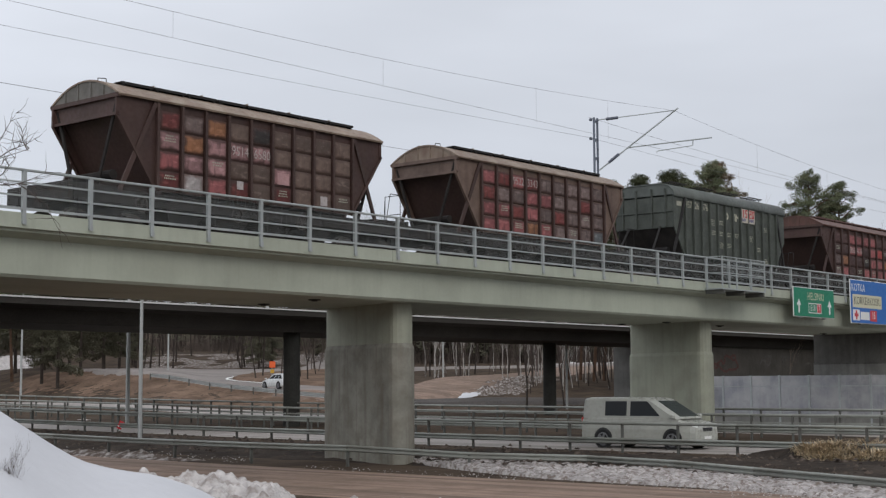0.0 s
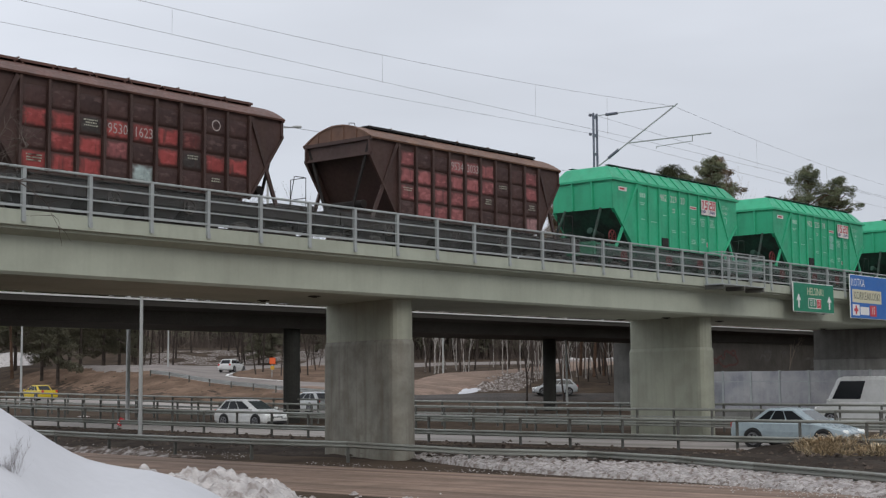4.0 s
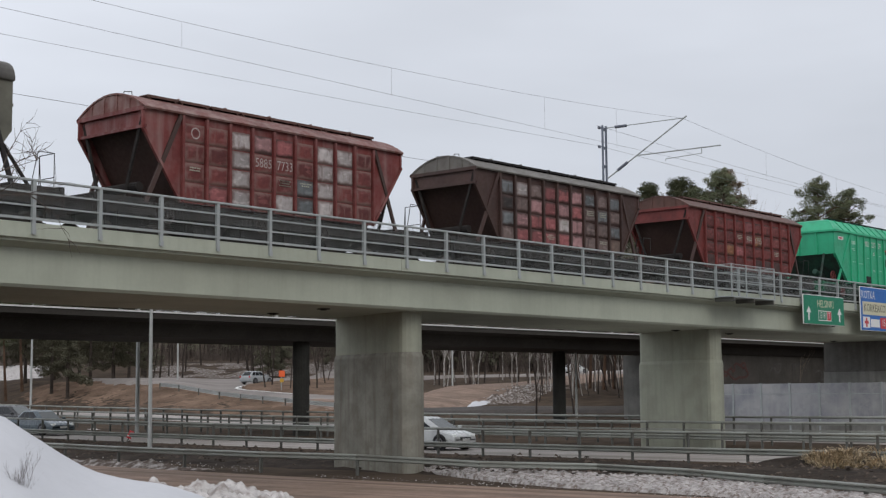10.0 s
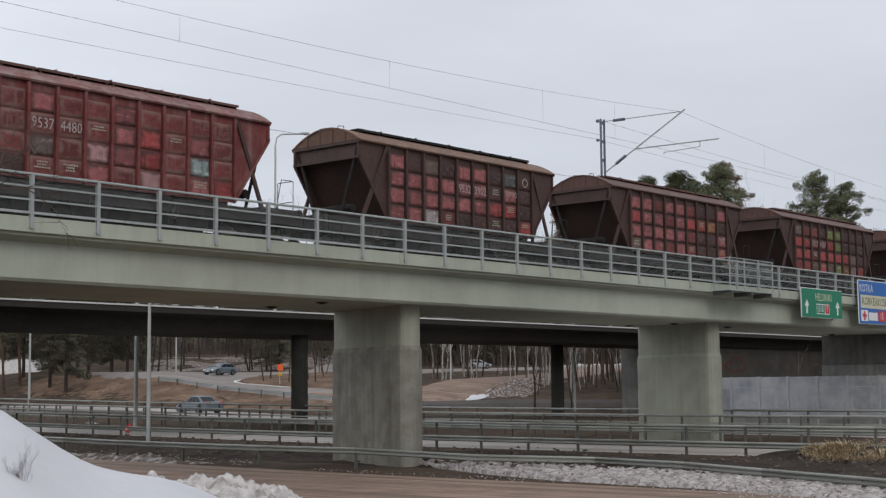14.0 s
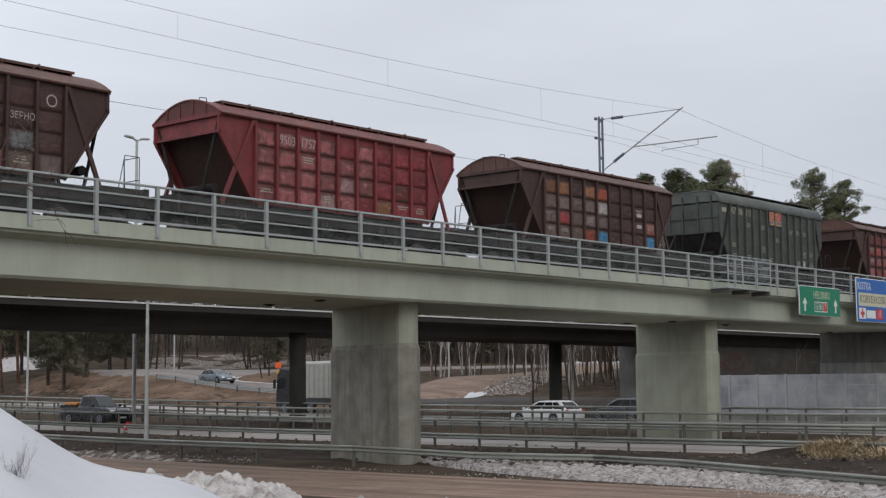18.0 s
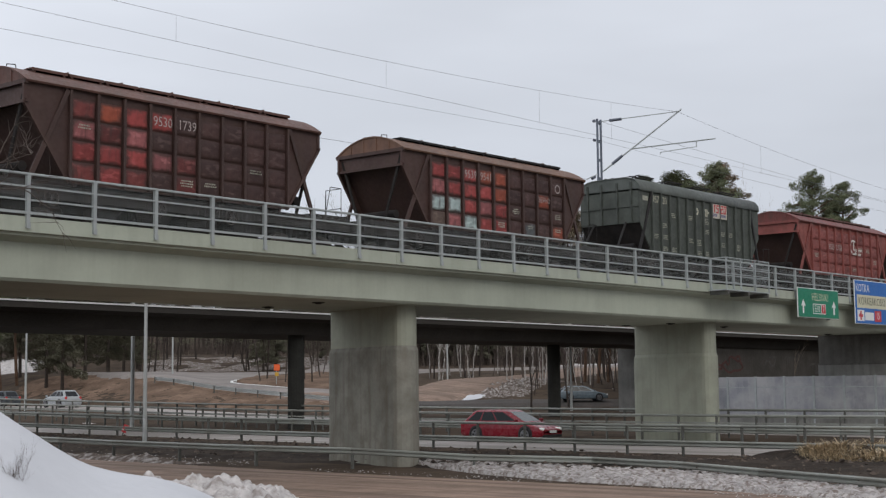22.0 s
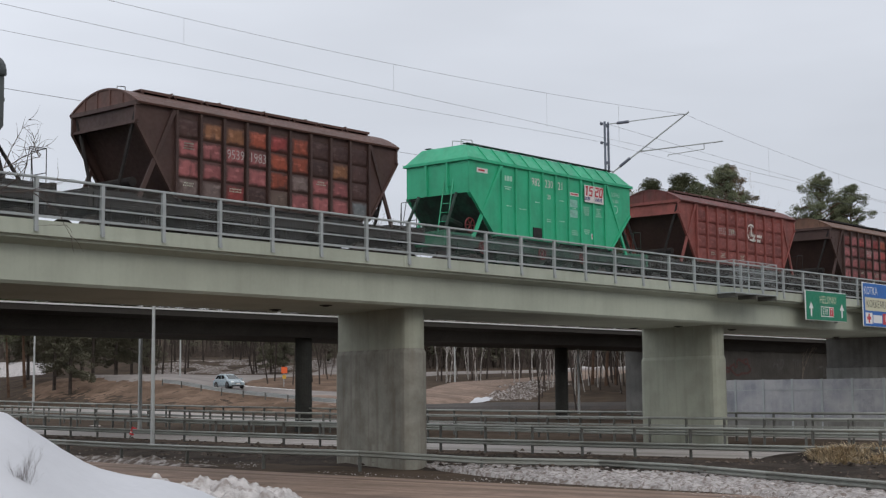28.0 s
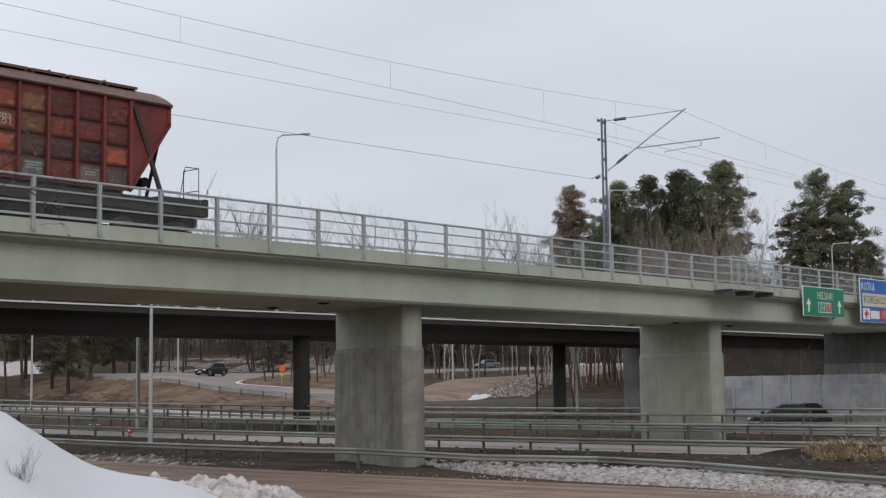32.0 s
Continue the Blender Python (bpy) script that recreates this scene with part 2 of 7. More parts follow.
def beam(bm, p, q, w, h):
    """A square bar from p to q, w wide across and h high."""
    p, q = Vector(p), Vector(q)
    d = (q - p).normalized()
    side = d.cross(Vector((0, 0, 1)))
    side = side.normalized() if side.length > 1e-3 else Vector((1, 0, 0))
    up = side.cross(d)
    o = [side * (sx * w / 2) + up * (sy * h / 2) for sx, sy in ((-1, -1), (1, -1), (1, 1), (-1, 1))]
    hexa(bm, [p + v for v in o], [q + v for v in o])
    return bm


def loft(rings, closed=True, caps=True):
    bm = bmesh.new()
    vs = [[bm.verts.new(p) for p in r] for r in rings]
    n = len(rings[0])
    for a, b in zip(vs, vs[1:]):
        for i in range(n if closed else n - 1):
            bm.faces.new((a[i], a[(i + 1) % n], b[(i + 1) % n], b[i]))
    if caps and closed:
        bm.faces.new(vs[0][::-1])
        bm.faces.new(vs[-1])
    bmesh.ops.recalc_face_normals(bm, faces=bm.faces[:])
    return bm


def ramp01(a, b, v):
    t = min(1.0, max(0.0, (v - a) / (b - a)))
    return t * t * (3 - 2 * t)


def uv(x, y):
    """Distance along and across the main line of sight."""
    return 0.7595 * x + 0.6505 * y, 0.6505 * x - 0.7595 * y


def xy(u, v):
    return 0.7595 * u + 0.6505 * v, 0.6505 * u - 0.7595 * v


def place_at(brg, u):
    """A place at distance u on the bearing that brg stands for (784 is straight ahead)."""
    return xy(u, (brg - 784) / 2498 * u)


def gz(x, y):
    """The lie of the land."""
    u, v = uv(x, y)
    k = v / max(u, 30.0)
    z = 0.00014 * max(0.0, min(y, 110.0) - 25) ** 2
    left = (1 - ramp01(-0.09, 0.0, k)) * ramp01(5, 19, x - 65.6 - 0.12 * y)
    z += left * 3.55 * min(1.0, max(0.0, (u - 112) / 76)) * ramp01(60, 90, y)
    z += 0.8 * left * (1 - ramp01(-0.2, -0.15, k)) * ramp01(124, 142, u) * (1 - ramp01(160, 200, u)) * ramp01(60, 90, y)
    right = ramp01(-0.09, 0.0, k)
    z += right * (2.3 * ramp01(126, 162, u) + 0.9 * ramp01(160, 235, u))
    z += (1 - ramp01(-0.08, -0.03, k)) * 2.8 * ramp01(187, 226, u)
    z += 4.0 * ramp01(190, 330, u) + 16.0 * ramp01(320, 430, u)
    z += 0.75 * (1 - ramp01(7, 17, u))
    return z


# ---- ground, one sheet to the horizon ----
def sheet(name, us, ks, lift, material, label="", kind="structure", rough=0.0, category="ground"):
    bm = bmesh.new()
    grid = []
    for u in us:
        row = []
        for k in ks:
            x, y = xy(u, k * max(u, 40.0))
            z = gz(x, y) + lift
            if rough:
                z += rough * noise.fractal(Vector((x * 0.9, y * 0.9, 1.0)), 1.0, 2.0, 4)
            row.append(bm.verts.new((x, y, z)))
        grid.append(row)
    for a, b in zip(grid, grid[1:]):
        for i in range(len(ks) - 1):
            bm.faces.new((a[i], a[i + 1], b[i + 1], b[i]))
    bmesh.ops.recalc_face_normals(bm, faces=bm.faces[:])
    return tagged(part(name, bm, material, smooth=True), label, category, kind=kind)


US = [-2500, -600, -150, -60, -30] + list(range(-20, 120, 2)) + list(range(120, 200, 3)) + list(range(200, 340, 8)) + [380, 450, 600, 1000, 3000]
KS = sorted({s * v for v in (0, 0.02, 0.04, 0.06, 0.08, 0.1, 0.13, 0.16, 0.19, 0.22, 0.25, 0.29, 0.33, 0.37, 0.42, 0.5, 0.6, 0.75, 1, 1.4, 2, 3, 5) for s in (-1, 1)})
sheet("ground", US, KS, 0.0, M["ground"], "brown thawing roadside ground with last year's grass")


def strip(name, centre, width, lift, material, label, category="road", cross=4, rough=0.0):
    """A road along points (x, y), draped on the land."""
    pts = []
    for (a, b) in zip(centre, centre[1:]):
        a, b = Vector(a), Vector(b)
        n = max(1, int((b - a).length / 1.5))
        pts += [a + (b - a) * i / n for i in range(n)]
    pts.append(Vector(centre[-1]))
    bm = bmesh.new()
    rows = []
    for i, p in enumerate(pts):
        d = (pts[min(i + 1, len(pts) - 1)] - pts[max(i - 1, 0)]).normalized()
        side = Vector((-d.y, d.x))
        row = []
        for j in range(cross + 1):
            q = p + side * width * (j / cross - 0.5)
            z = gz(q.x, q.y) + lift * (1 if 0 < j < cross and 0 < i < len(pts) - 1 else -0.4)
            if rough:
                z += rough * noise.fractal(Vector((q.x, q.y, 7.0)), 1.0, 2.0, 4)
            row.append(bm.verts.new((q.x, q.y, z)))
        rows.append(row)
    for a, b in zip(rows, rows[1:]):
        for i in range(cross):
            bm.faces.new((a[i], a[i + 1], b[i + 1], b[i]))
    bmesh.ops.recalc_face_normals(bm, faces=bm.faces[:])
    return tagged(part(name, bm, material, smooth=True), label, category, kind="structure")


strip("road_slip", [(26, -60), (27.0, 10), (27.6, 30), (28.4, 60), (28.4, 200)], 8.6, 0.05, M["wet_road"], "muddy brown wet slip road beside the bridge")
strip("road_near", [(50.4, -700), (50.4, 700)], 8.6, 0.05, M["asphalt"], "grey salt-stained asphalt carriageway under the bridge", cross=6)
strip("road_far", [(56, -700), (56, -65), (69.25, 31), (73, 62), (76.4, 90), (85, 160), (150, 700)], 8.6, 0.05, M["asphalt"], "grey salt-stained far carriageway under the bridge", cross=6)

# ---- railway bridge ----
FENCE_Y, DECK_X0, DECK_X1, SOFFIT, TOP = 30.0, -45.0, 150.0, 5.31, 6.86
RAIL_Z, TRACK_Y = 6.55, 33.34


def build_bridge():
    b = thing("railway_bridge", "pale green-grey painted concrete railway bridge on wide piers", "bridge", kind="structure")
    yc = 33.2
    # cross section of the trough, seen along the bridge
    sec = [(30.12, 6.47), (30.12, 6.40), (30.55, 6.28), (30.55, 5.39), (30.63, 5.31), (35.77, 5.31), (35.85, 5.39), (35.85, 6.28), (36.28, 6.40),
           (36.28, 6.47)]
    part("girder", loft([[(x, y, z) for y, z in sec] for x in (DECK_X0, 76.5)]), M["bridge_paint"], b)
    for s, nm in ((1, "edge_beam"), (-1, "edge_beam")):
        y0, y1 = (30.0, 30.4) if s == 1 else (36.0, 36.4)
        x = DECK_X0
        while x < DECK_X1 - 0.1:
            x2 = min(DECK_X1, x + 19.5)
            part(nm, soft_box(x + 0.006, x2 - 0.006, y0, y1, 6.47, TOP, 0.015, 1), M["bridge_paint"], b)
            x = x2
    part("ballast", boxes((-545, 580, 30.62, 35.78, 6.0, 6.36)), M["ballast"], b)
    # end span bank beyond the abutment
    part("wing_wall", boxes((76.5, 580, 30.15, 36.25, -0.5, 6.0), (-545, DECK_X0, 30.15, 36.25, -0.5, 6.0)), M["old_concrete"], b)
    return b


bridge = build_bridge()
for dy in (-0.76, 0.76):
    rl = part("rail", boxes((-545, 580, TRACK_Y + dy - 0.035, TRACK_Y + dy + 0.035, RAIL_Z - 0.04, RAIL_Z), (-545, 580, TRACK_Y + dy - 0.01, TRACK_Y + dy + 0.01, RAIL_Z - 0.14, RAIL_Z - 0.04),
                            (-545, 580, TRACK_Y + dy - 0.07, TRACK_Y + dy + 0.07, RAIL_Z - 0.17, RAIL_Z - 0.14)), M["track_steel"], bridge, "rusty rail with a bright running head")
sl = shared("sleeper", lambda: soft_box(-0.13, 0.13, -1.3, 1.3, -0.1, 0.06, 0.02, 1))
for i in range(190):
    part("sleeper", sl, M["sleeper"], bridge, m=pose(8 + 0.61 * i, TRACK_Y, RAIL_Z - 0.235))


def build_pier(x_near, painted, name="bridge_pier"):
    """A wall pier with a rounded nose, turned seventeen degrees to the track, wider below its collar."""
    p = thing(name, "wide weathered concrete bridge pier with a rounded nose and collar", "pier", pose(x_near, 31.25, 0), "bridge piers", "structure")
    sk = 1.42 / 4.7

    def outline(grow, z):
        w, out = 0.52 + grow, []
        for i in range(9):
            a = math.pi + math.pi * i / 8
            out.append((w * math.cos(a), 0.28 + (0.34 + grow) * math.sin(a)))
        for i in range(9):
            a = math.pi * i / 8
            out.append((w * math.cos(a), 4.45 + (0.34 + grow) * math.sin(a)))
        return [(x + sk * y, y, z) for x, y in out]

    part("upper_shaft", loft([outline(0, 3.85), outline(0, 5.312)]), M["pier_paint"], p, "pale green painted upper shaft")
    part("lower_shaft", loft([outline(0.07, -0.4), outline(0.07, 3.82), outline(0.06, 3.86), outline(-0.005, 3.99)]), M["pier_paint"] if painted else M["pier_concrete"], p, "pale green painted lower shaft" if painted else "stained bare concrete lower shaft")
    return p


for x, painted in ((-5.0, False), (15.0, False), (34.98, False), (54.95, True)):
    build_pier(x, painted)

# abutment with a lighter pilaster
ab = thing("abutment", "stained grey concrete abutment wall under the bridge", "abutment", kind="structure")
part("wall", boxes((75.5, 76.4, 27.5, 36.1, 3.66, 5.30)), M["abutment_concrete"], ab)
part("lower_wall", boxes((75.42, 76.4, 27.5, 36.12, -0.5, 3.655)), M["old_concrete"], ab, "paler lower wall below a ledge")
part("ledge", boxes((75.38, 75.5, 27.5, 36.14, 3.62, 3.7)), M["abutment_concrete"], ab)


# ---- bridge fence ----
def build_fence():
    f = thing("bridge_fence", "galvanised steel bridge railing with posts and four rails", "railing", kind="structure")
    post = shared("fence_post", lambda: boxes((-0.05, 0.05, -0.012, 0.012, -0.28, 1.05), (-0.05, -0.038, 0.012, 0.08, -0.28, 1.05), (0.038, 0.05, 0.012, 0.08, -0.28, 1.05), (-0.055, 0.055, -0.03, -0.012, -0.3, -0.16)))
    bay = shared("fence_rail", lambda: boxes((-0.004, 1.954, -0.025, 0.025, -0.02, 0.02)))
    top = shared("fence_top_rail", lambda: soft_box(-0.004, 1.954, -0.045, 0.045, -0.03, 0.03, 0.012, 1))
    low = shared("fence_low_rail", lambda: boxes((-0.004, 1.954, -0.03, 0.03, -0.03, 0.03)))
    def net():
        bm = bmesh.new()
        for k in range(38):
            box(bm, 0.05 + 0.05 * k - 0.0011, 0.05 + 0.05 * k + 0.0011, -0.0011, 0.0011, 0.12, 1.02)
        for k in range(18):
            box(bm, 0.03, 1.92, -0.0036, -0.0014, 0.14 + 0.05 * k, 0.1422 + 0.05 * k)
        return bm

    nt = shared("fence_net", net)
    for i in range(-4, 34):
        tagged(part("wire_net", nt, M["galvanised"], f, "fine wire mesh", pose(19.56 + 1.95 * i, FENCE_Y + 0.03, TOP)), kind="stuff")
    for i in range(-14, 42):
        x = 19.56 + 1.95 * i
        part("post", post, M["galvanised"], f, m=pose(x, FENCE_Y - 0.05, TOP))
        part("rail", top, M["galvanised"], f, m=pose(x, FENCE_Y - 0.02, TOP + 1.05))
        for dz in (0.74, 0.41):
            part("rail", bay, M["galvanised"], f, m=pose(x, FENCE_Y - 0.02, TOP + dz))
        part("rail", low, M["galvanised"], f, m=pose(x, FENCE_Y - 0.02, TOP + 0.09))
    return f


build_fence()

# ---- second bridge behind ----
def build_rear_bridge():
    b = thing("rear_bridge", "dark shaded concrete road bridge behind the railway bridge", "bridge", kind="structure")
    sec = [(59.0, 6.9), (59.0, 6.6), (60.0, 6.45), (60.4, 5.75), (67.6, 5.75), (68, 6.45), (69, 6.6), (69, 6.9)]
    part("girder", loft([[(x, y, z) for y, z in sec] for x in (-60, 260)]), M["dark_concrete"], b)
    # Added strip; bright sky light between the decks is put into its colour.
    part("edge_beam", boxes((-60, 260, 58.94, 59.5, 6.9, 6.98)), M["sky_bright_concrete"], b, "pale edge beam")
    for x, y in ((58.57, 61.4), (88.92, 64.5), (30.0, 61.4)):
        part("column", tubes(((x, y, -0.5), (x, y, 5.752), 0.5, 0.5), n=20), M["near_black_concrete"], b, "damp dark round column")
    return b


build_rear_bridge()


# ---- the grain train ----
def paint(name, base, rust=(0.06, 0.035, 0.025), amount=0.5, streak=0.4, rough=0.6, rand=0.12, var=0.2):
    return mat(name, base, rough, var=var, scale=0.9, fine=9, bump=0.08, dirt=rust, amount=amount, streak=streak, rand=rand)


PAINT = {
    "r": paint("paint_oxide_red", (0.175, 0.037, 0.033), rust=(0.07, 0.026, 0.023), amount=0.45),
    "d": paint("paint_dark_brown", (0.062, 0.033, 0.028)),
    "b": paint("paint_black_brown", (0.032, 0.024, 0.021)),
    "o": paint("paint_orange_red", (0.35, 0.075, 0.04), amount=0.35),
    "s": paint("paint_signal_red", (0.37, 0.052, 0.05), amount=0.3),
    "p": paint("paint_faded_pink", (0.41, 0.13, 0.132), rust=(0.14, 0.05, 0.045), amount=0.5),
    "l": paint("paint_pale_pink", (0.42, 0.25, 0.25), rust=(0.2, 0.1, 0.09)),
    "w": paint("paint_chalky_white", (0.5, 0.46, 0.45), rust=(0.2, 0.14, 0.12), amount=0.6),
    "t": paint("paint_tan", (0.29, 0.15, 0.085), amount=0.4),
    "n": paint("paint_dust_brown", (0.14, 0.095, 0.075), amount=0.4),
    "h": paint("paint_warm_grey", (0.2, 0.165, 0.15), amount=0.4),
    "k": paint("paint_slate_grey", (0.14, 0.15, 0.155), amount=0.4),
    "u": paint("paint_blue", (0.06, 0.2, 0.42), amount=0.2),
    "c": paint("paint_pale_teal", (0.42, 0.5, 0.48), amount=0.3),
    "v": paint("paint_salmon", (0.235, 0.068, 0.057), amount=0.25, streak=0.25),
    "e": paint("paint_leaf_green", (0.16, 0.2, 0.06), amount=0.3),
    "x": paint("paint_bright_red", (0.19, 0.034, 0.038), amount=0.35, streak=0.35),
}


PAINT["q"] = mat("paint_streaked_red", (0.15, 0.033, 0.03), 0.65, var=0.2, scale=0.9, fine=9, bump=0.08, dirt=(0.36, 0.29, 0.27), amount=0.15, streak=0.32, rand=0.1)


def patched(name, base, under=(0.05, 0.026, 0.022)):
    """A panel of one paint with ragged, worn edges over the grimy coat below."""
    m = mat(name, base, 0.62, var=0.22, scale=2.2, fine=9, bump=0.08, dirt=tuple(c * 0.5 for c in base), amount=0.5, streak=0.45, rand=0.3)
    nt = m.node_tree
    L, N = nt.links.new, nt.nodes.new
    b = nt.nodes["Principled BSDF"]
    col = b.inputs["Base Color"].links[0].from_socket
    tc, oi = N("ShaderNodeTexCoord"), N("ShaderNodeObjectInfo")
    off = N("ShaderNodeVectorMath")
    off.operation = "MULTIPLY_ADD"
    L(oi.outputs["Random"], off.inputs[0])
    off.inputs[1].default_value = (37.0, 11.0, 23.0)
    L(tc.outputs["Object"], off.inputs[2])
    nz = N("ShaderNodeTexNoise")
    nz.inputs["Scale"].default_value, nz.inputs["Detail"].default_value = 3.4, 6.0
    L(off.outputs[0], nz.inputs["Vector"])
    sep = N("ShaderNodeSeparateXYZ")
    L(tc.outputs["Object"], sep.inputs[0])
    parts = []
    for axis, size in (("X", 0.35), ("Z", 0.222)):
        a = N("ShaderNodeMath")
        a.operation = "ABSOLUTE"
        L(sep.outputs[axis], a.inputs[0])
        d = N("ShaderNodeMath")
        d.operation = "DIVIDE"
        L(a.outputs[0], d.inputs[0])
        d.inputs[1].default_value = size
        parts.append(d.outputs[0])
    mx = N("ShaderNodeMath")
    mx.operation = "MAXIMUM"
    L(parts[0], mx.inputs[0])
    L(parts[1], mx.inputs[1])
    ad = N("ShaderNodeMath")
    ad.operation = "MULTIPLY_ADD"
    L(nz.outputs[0], ad.inputs[0])
    ad.inputs[1].default_value = 1.1
    L(mx.outputs[0], ad.inputs[2])
    r = N("ShaderNodeMapRange")
    for key, val in (("From Min", 1.22), ("From Max", 1.62), ("To Min", 0.0), ("To Max", 0.85)):
        r.inputs[key].default_value = val
    L(ad.outputs[0], r.inputs[0])
    def layer(src, fac, tint):
        x = N("ShaderNodeMix")
        x.data_type = "RGBA"
        L(fac, x.inputs[0])
        L(src, x.inputs[6])
        x.inputs[7].default_value = (*tint, 1)
        return x.outputs[2]

    def blotch(scale, stretch, lo, hi, most):
        mp = N("ShaderNodeMapping")
        mp.inputs["Scale"].default_value = stretch
        L(off.outputs[0], mp.inputs[0])
        n2 = N("ShaderNodeTexNoise")
        n2.inputs["Scale"].default_value, n2.inputs["Detail"].default_value = scale, 7.0
        L(mp.outputs[0], n2.inputs["Vector"])
        r2 = N("ShaderNodeMapRange")
        for key, val in (("From Min", lo), ("From Max", hi), ("To Min", 0.0), ("To Max", most)):
            r2.inputs[key].default_value = val
        L(n2.outputs[0], r2.inputs[0])
        return r2.outputs[0]

    col = layer(col, blotch(3.2, (1, 1, 2.2), 0.54, 0.66, 0.6), tuple(min(1, k * 1.45 + 0.035) for k in base))
    col = layer(col, blotch(2.4, (2.4, 2.4, 0.5), 0.56, 0.72, 0.7), under)
    col = layer(col, r.outputs[0], under)
    L(col, b.inputs["Base Color"])
    return m


PANEL = {
    "r": patched("panel_oxide", (0.15, 0.034, 0.03)), "d": patched("panel_brown", (0.062, 0.03, 0.026)), "b": patched("panel_black", (0.03, 0.024, 0.022)), "o": patched("panel_orange", (0.3, 0.068, 0.036)),
    "s": patched("panel_signal", (0.29, 0.05, 0.046)), "p": patched("panel_pink", (0.28, 0.09, 0.09)), "l": patched("panel_pale_pink", (0.33, 0.18, 0.18)), "w": patched("panel_chalk", (0.4, 0.36, 0.35), (0.12, 0.07, 0.06)),
    "t": patched("panel_tan", (0.24, 0.105, 0.05)), "n": patched("panel_dust", (0.125, 0.085, 0.068), (0.08, 0.05, 0.04)), "h": patched("panel_grey_pink", (0.16, 0.115, 0.105)), "k": patched("panel_slate", (0.13, 0.14, 0.145)),
    "u": patched("panel_blue", (0.05, 0.2, 0.36)), "c": patched("panel_teal", (0.34, 0.41, 0.4)), "v": patched("panel_salmon", (0.22, 0.062, 0.053), (0.17, 0.048, 0.042)), "e": patched("panel_green", (0.15, 0.18, 0.055)), "x": patched("panel_bright", (0.21, 0.035, 0.04), (0.11, 0.024, 0.026)),
}
PANEL["q"] = patched("panel_streaked", (0.14, 0.032, 0.029), (0.2, 0.12, 0.105))
M["roof_streaked"] = mat("roof_streaked", (0.16, 0.06, 0.05), 0.65, var=0.2, scale=0.9, fine=9, bump=0.08, dirt=(0.34, 0.27, 0.25), amount=0.4, streak=0.45)
M["roof_tan"] = paint("roof_tan", (0.25, 0.195, 0.15), rust=(0.13, 0.07, 0.05), amount=0.6, streak=0.5)
M["roof_brown"] = paint("roof_brown", (0.12, 0.059, 0.047))
M["roof_rust"] = paint("roof_rust", (0.16, 0.085, 0.055), rust=(0.075, 0.04, 0.03))
M["roof_grey"] = paint("roof_grey", (0.15, 0.14, 0.125), rust=(0.07, 0.06, 0.05))
M["roof_red"] = paint("roof_red", (0.15, 0.042, 0.038))
M["rib_dark"] = paint("rib_dark", (0.055, 0.03, 0.026))
M["stencil_worn"] = mat("stencil_worn", (0.44, 0.39, 0.37), 0.75, var=0.3, scale=3, fine=16, bump=0, dirt=(0.16, 0.09, 0.08), amount=0.7)
M["green_paint"] = mat("green_paint", (0.034, 0.405, 0.213), 0.45, var=0.09, scale=0.5, fine=6, bump=0.03, dirt=(0.025, 0.17, 0.095), amount=0.35, streak=0.25, rand=0.05)
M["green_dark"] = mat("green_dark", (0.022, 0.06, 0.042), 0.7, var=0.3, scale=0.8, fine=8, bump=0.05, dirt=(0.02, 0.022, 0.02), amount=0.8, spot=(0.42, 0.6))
M["green_mid"] = mat("green_mid", (0.02, 0.15, 0.08), 0.6, var=0.2, scale=2, fine=8, bump=0)
M["olive"] = paint("olive_paint", (0.072, 0.08, 0.069), rust=(0.025, 0.03, 0.025), amount=0.4, streak=0.3, rand=0.05)
M["olive_pale"] = paint("olive_faded", (0.15, 0.145, 0.115), rust=(0.06, 0.06, 0.05), amount=0.5, streak=0.45, rand=0.05)
M["olive_green"] = paint("olive_green", (0.05, 0.085, 0.05), rust=(0.025, 0.035, 0.025), amount=0.4, rand=0.05)
M["olive_slate"] = paint("olive_slate", (0.09, 0.1, 0.1), rust=(0.04, 0.04, 0.04), amount=0.4, rand=0.05)
M["under"] = mat("under_grime", (0.03, 0.027, 0.026), 0.9, var=0.3, scale=1.5, fine=10, bump=0.2, dirt=(0.05, 0.042, 0.036), amount=0.5, spec=0.15)
M["frame_black"] = mat("frame_black", (0.022, 0.02, 0.02), 0.8, var=0.3, scale=1.5, fine=10, bump=0.1)
M["hand_steel"] = mat("hand_wheel_steel", (0.075, 0.065, 0.06), 0.7, 0.2, var=0.3, scale=3, fine=14)
M["wheel_red"] = mat("wheel_red", (0.16, 0.035, 0.035), 0.7, var=0.3, scale=3, fine=14)
M["wheel_steel"] = mat("wheel_steel", (0.15, 0.13, 0.115), 0.6, 0.3, var=0.3, scale=3, fine=14)
M["stencil"] = mat("stencil_white", (0.62, 0.6, 0.56), 0.7, var=0.15, scale=2, fine=20, bump=0)
M["stencil_dim"] = mat("stencil_dim", (0.36, 0.355, 0.29), 0.75, var=0.25, scale=3, fine=25, bump=0)
M["mint"] = mat("stencil_mint", (0.36, 0.6, 0.47), 0.6, var=0.12, scale=3, fine=25, bump=0)
M["mint_patch"] = mat("mint_patch", (0.25, 0.47, 0.4), 0.6, var=0.25, scale=2.5, fine=9, bump=0, dirt=(0.12, 0.42, 0.27), amount=0.5)
M["stencil_cream"] = mat("stencil_cream", (0.5, 0.48, 0.38), 0.75, var=0.2, scale=3, fine=25, bump=0)
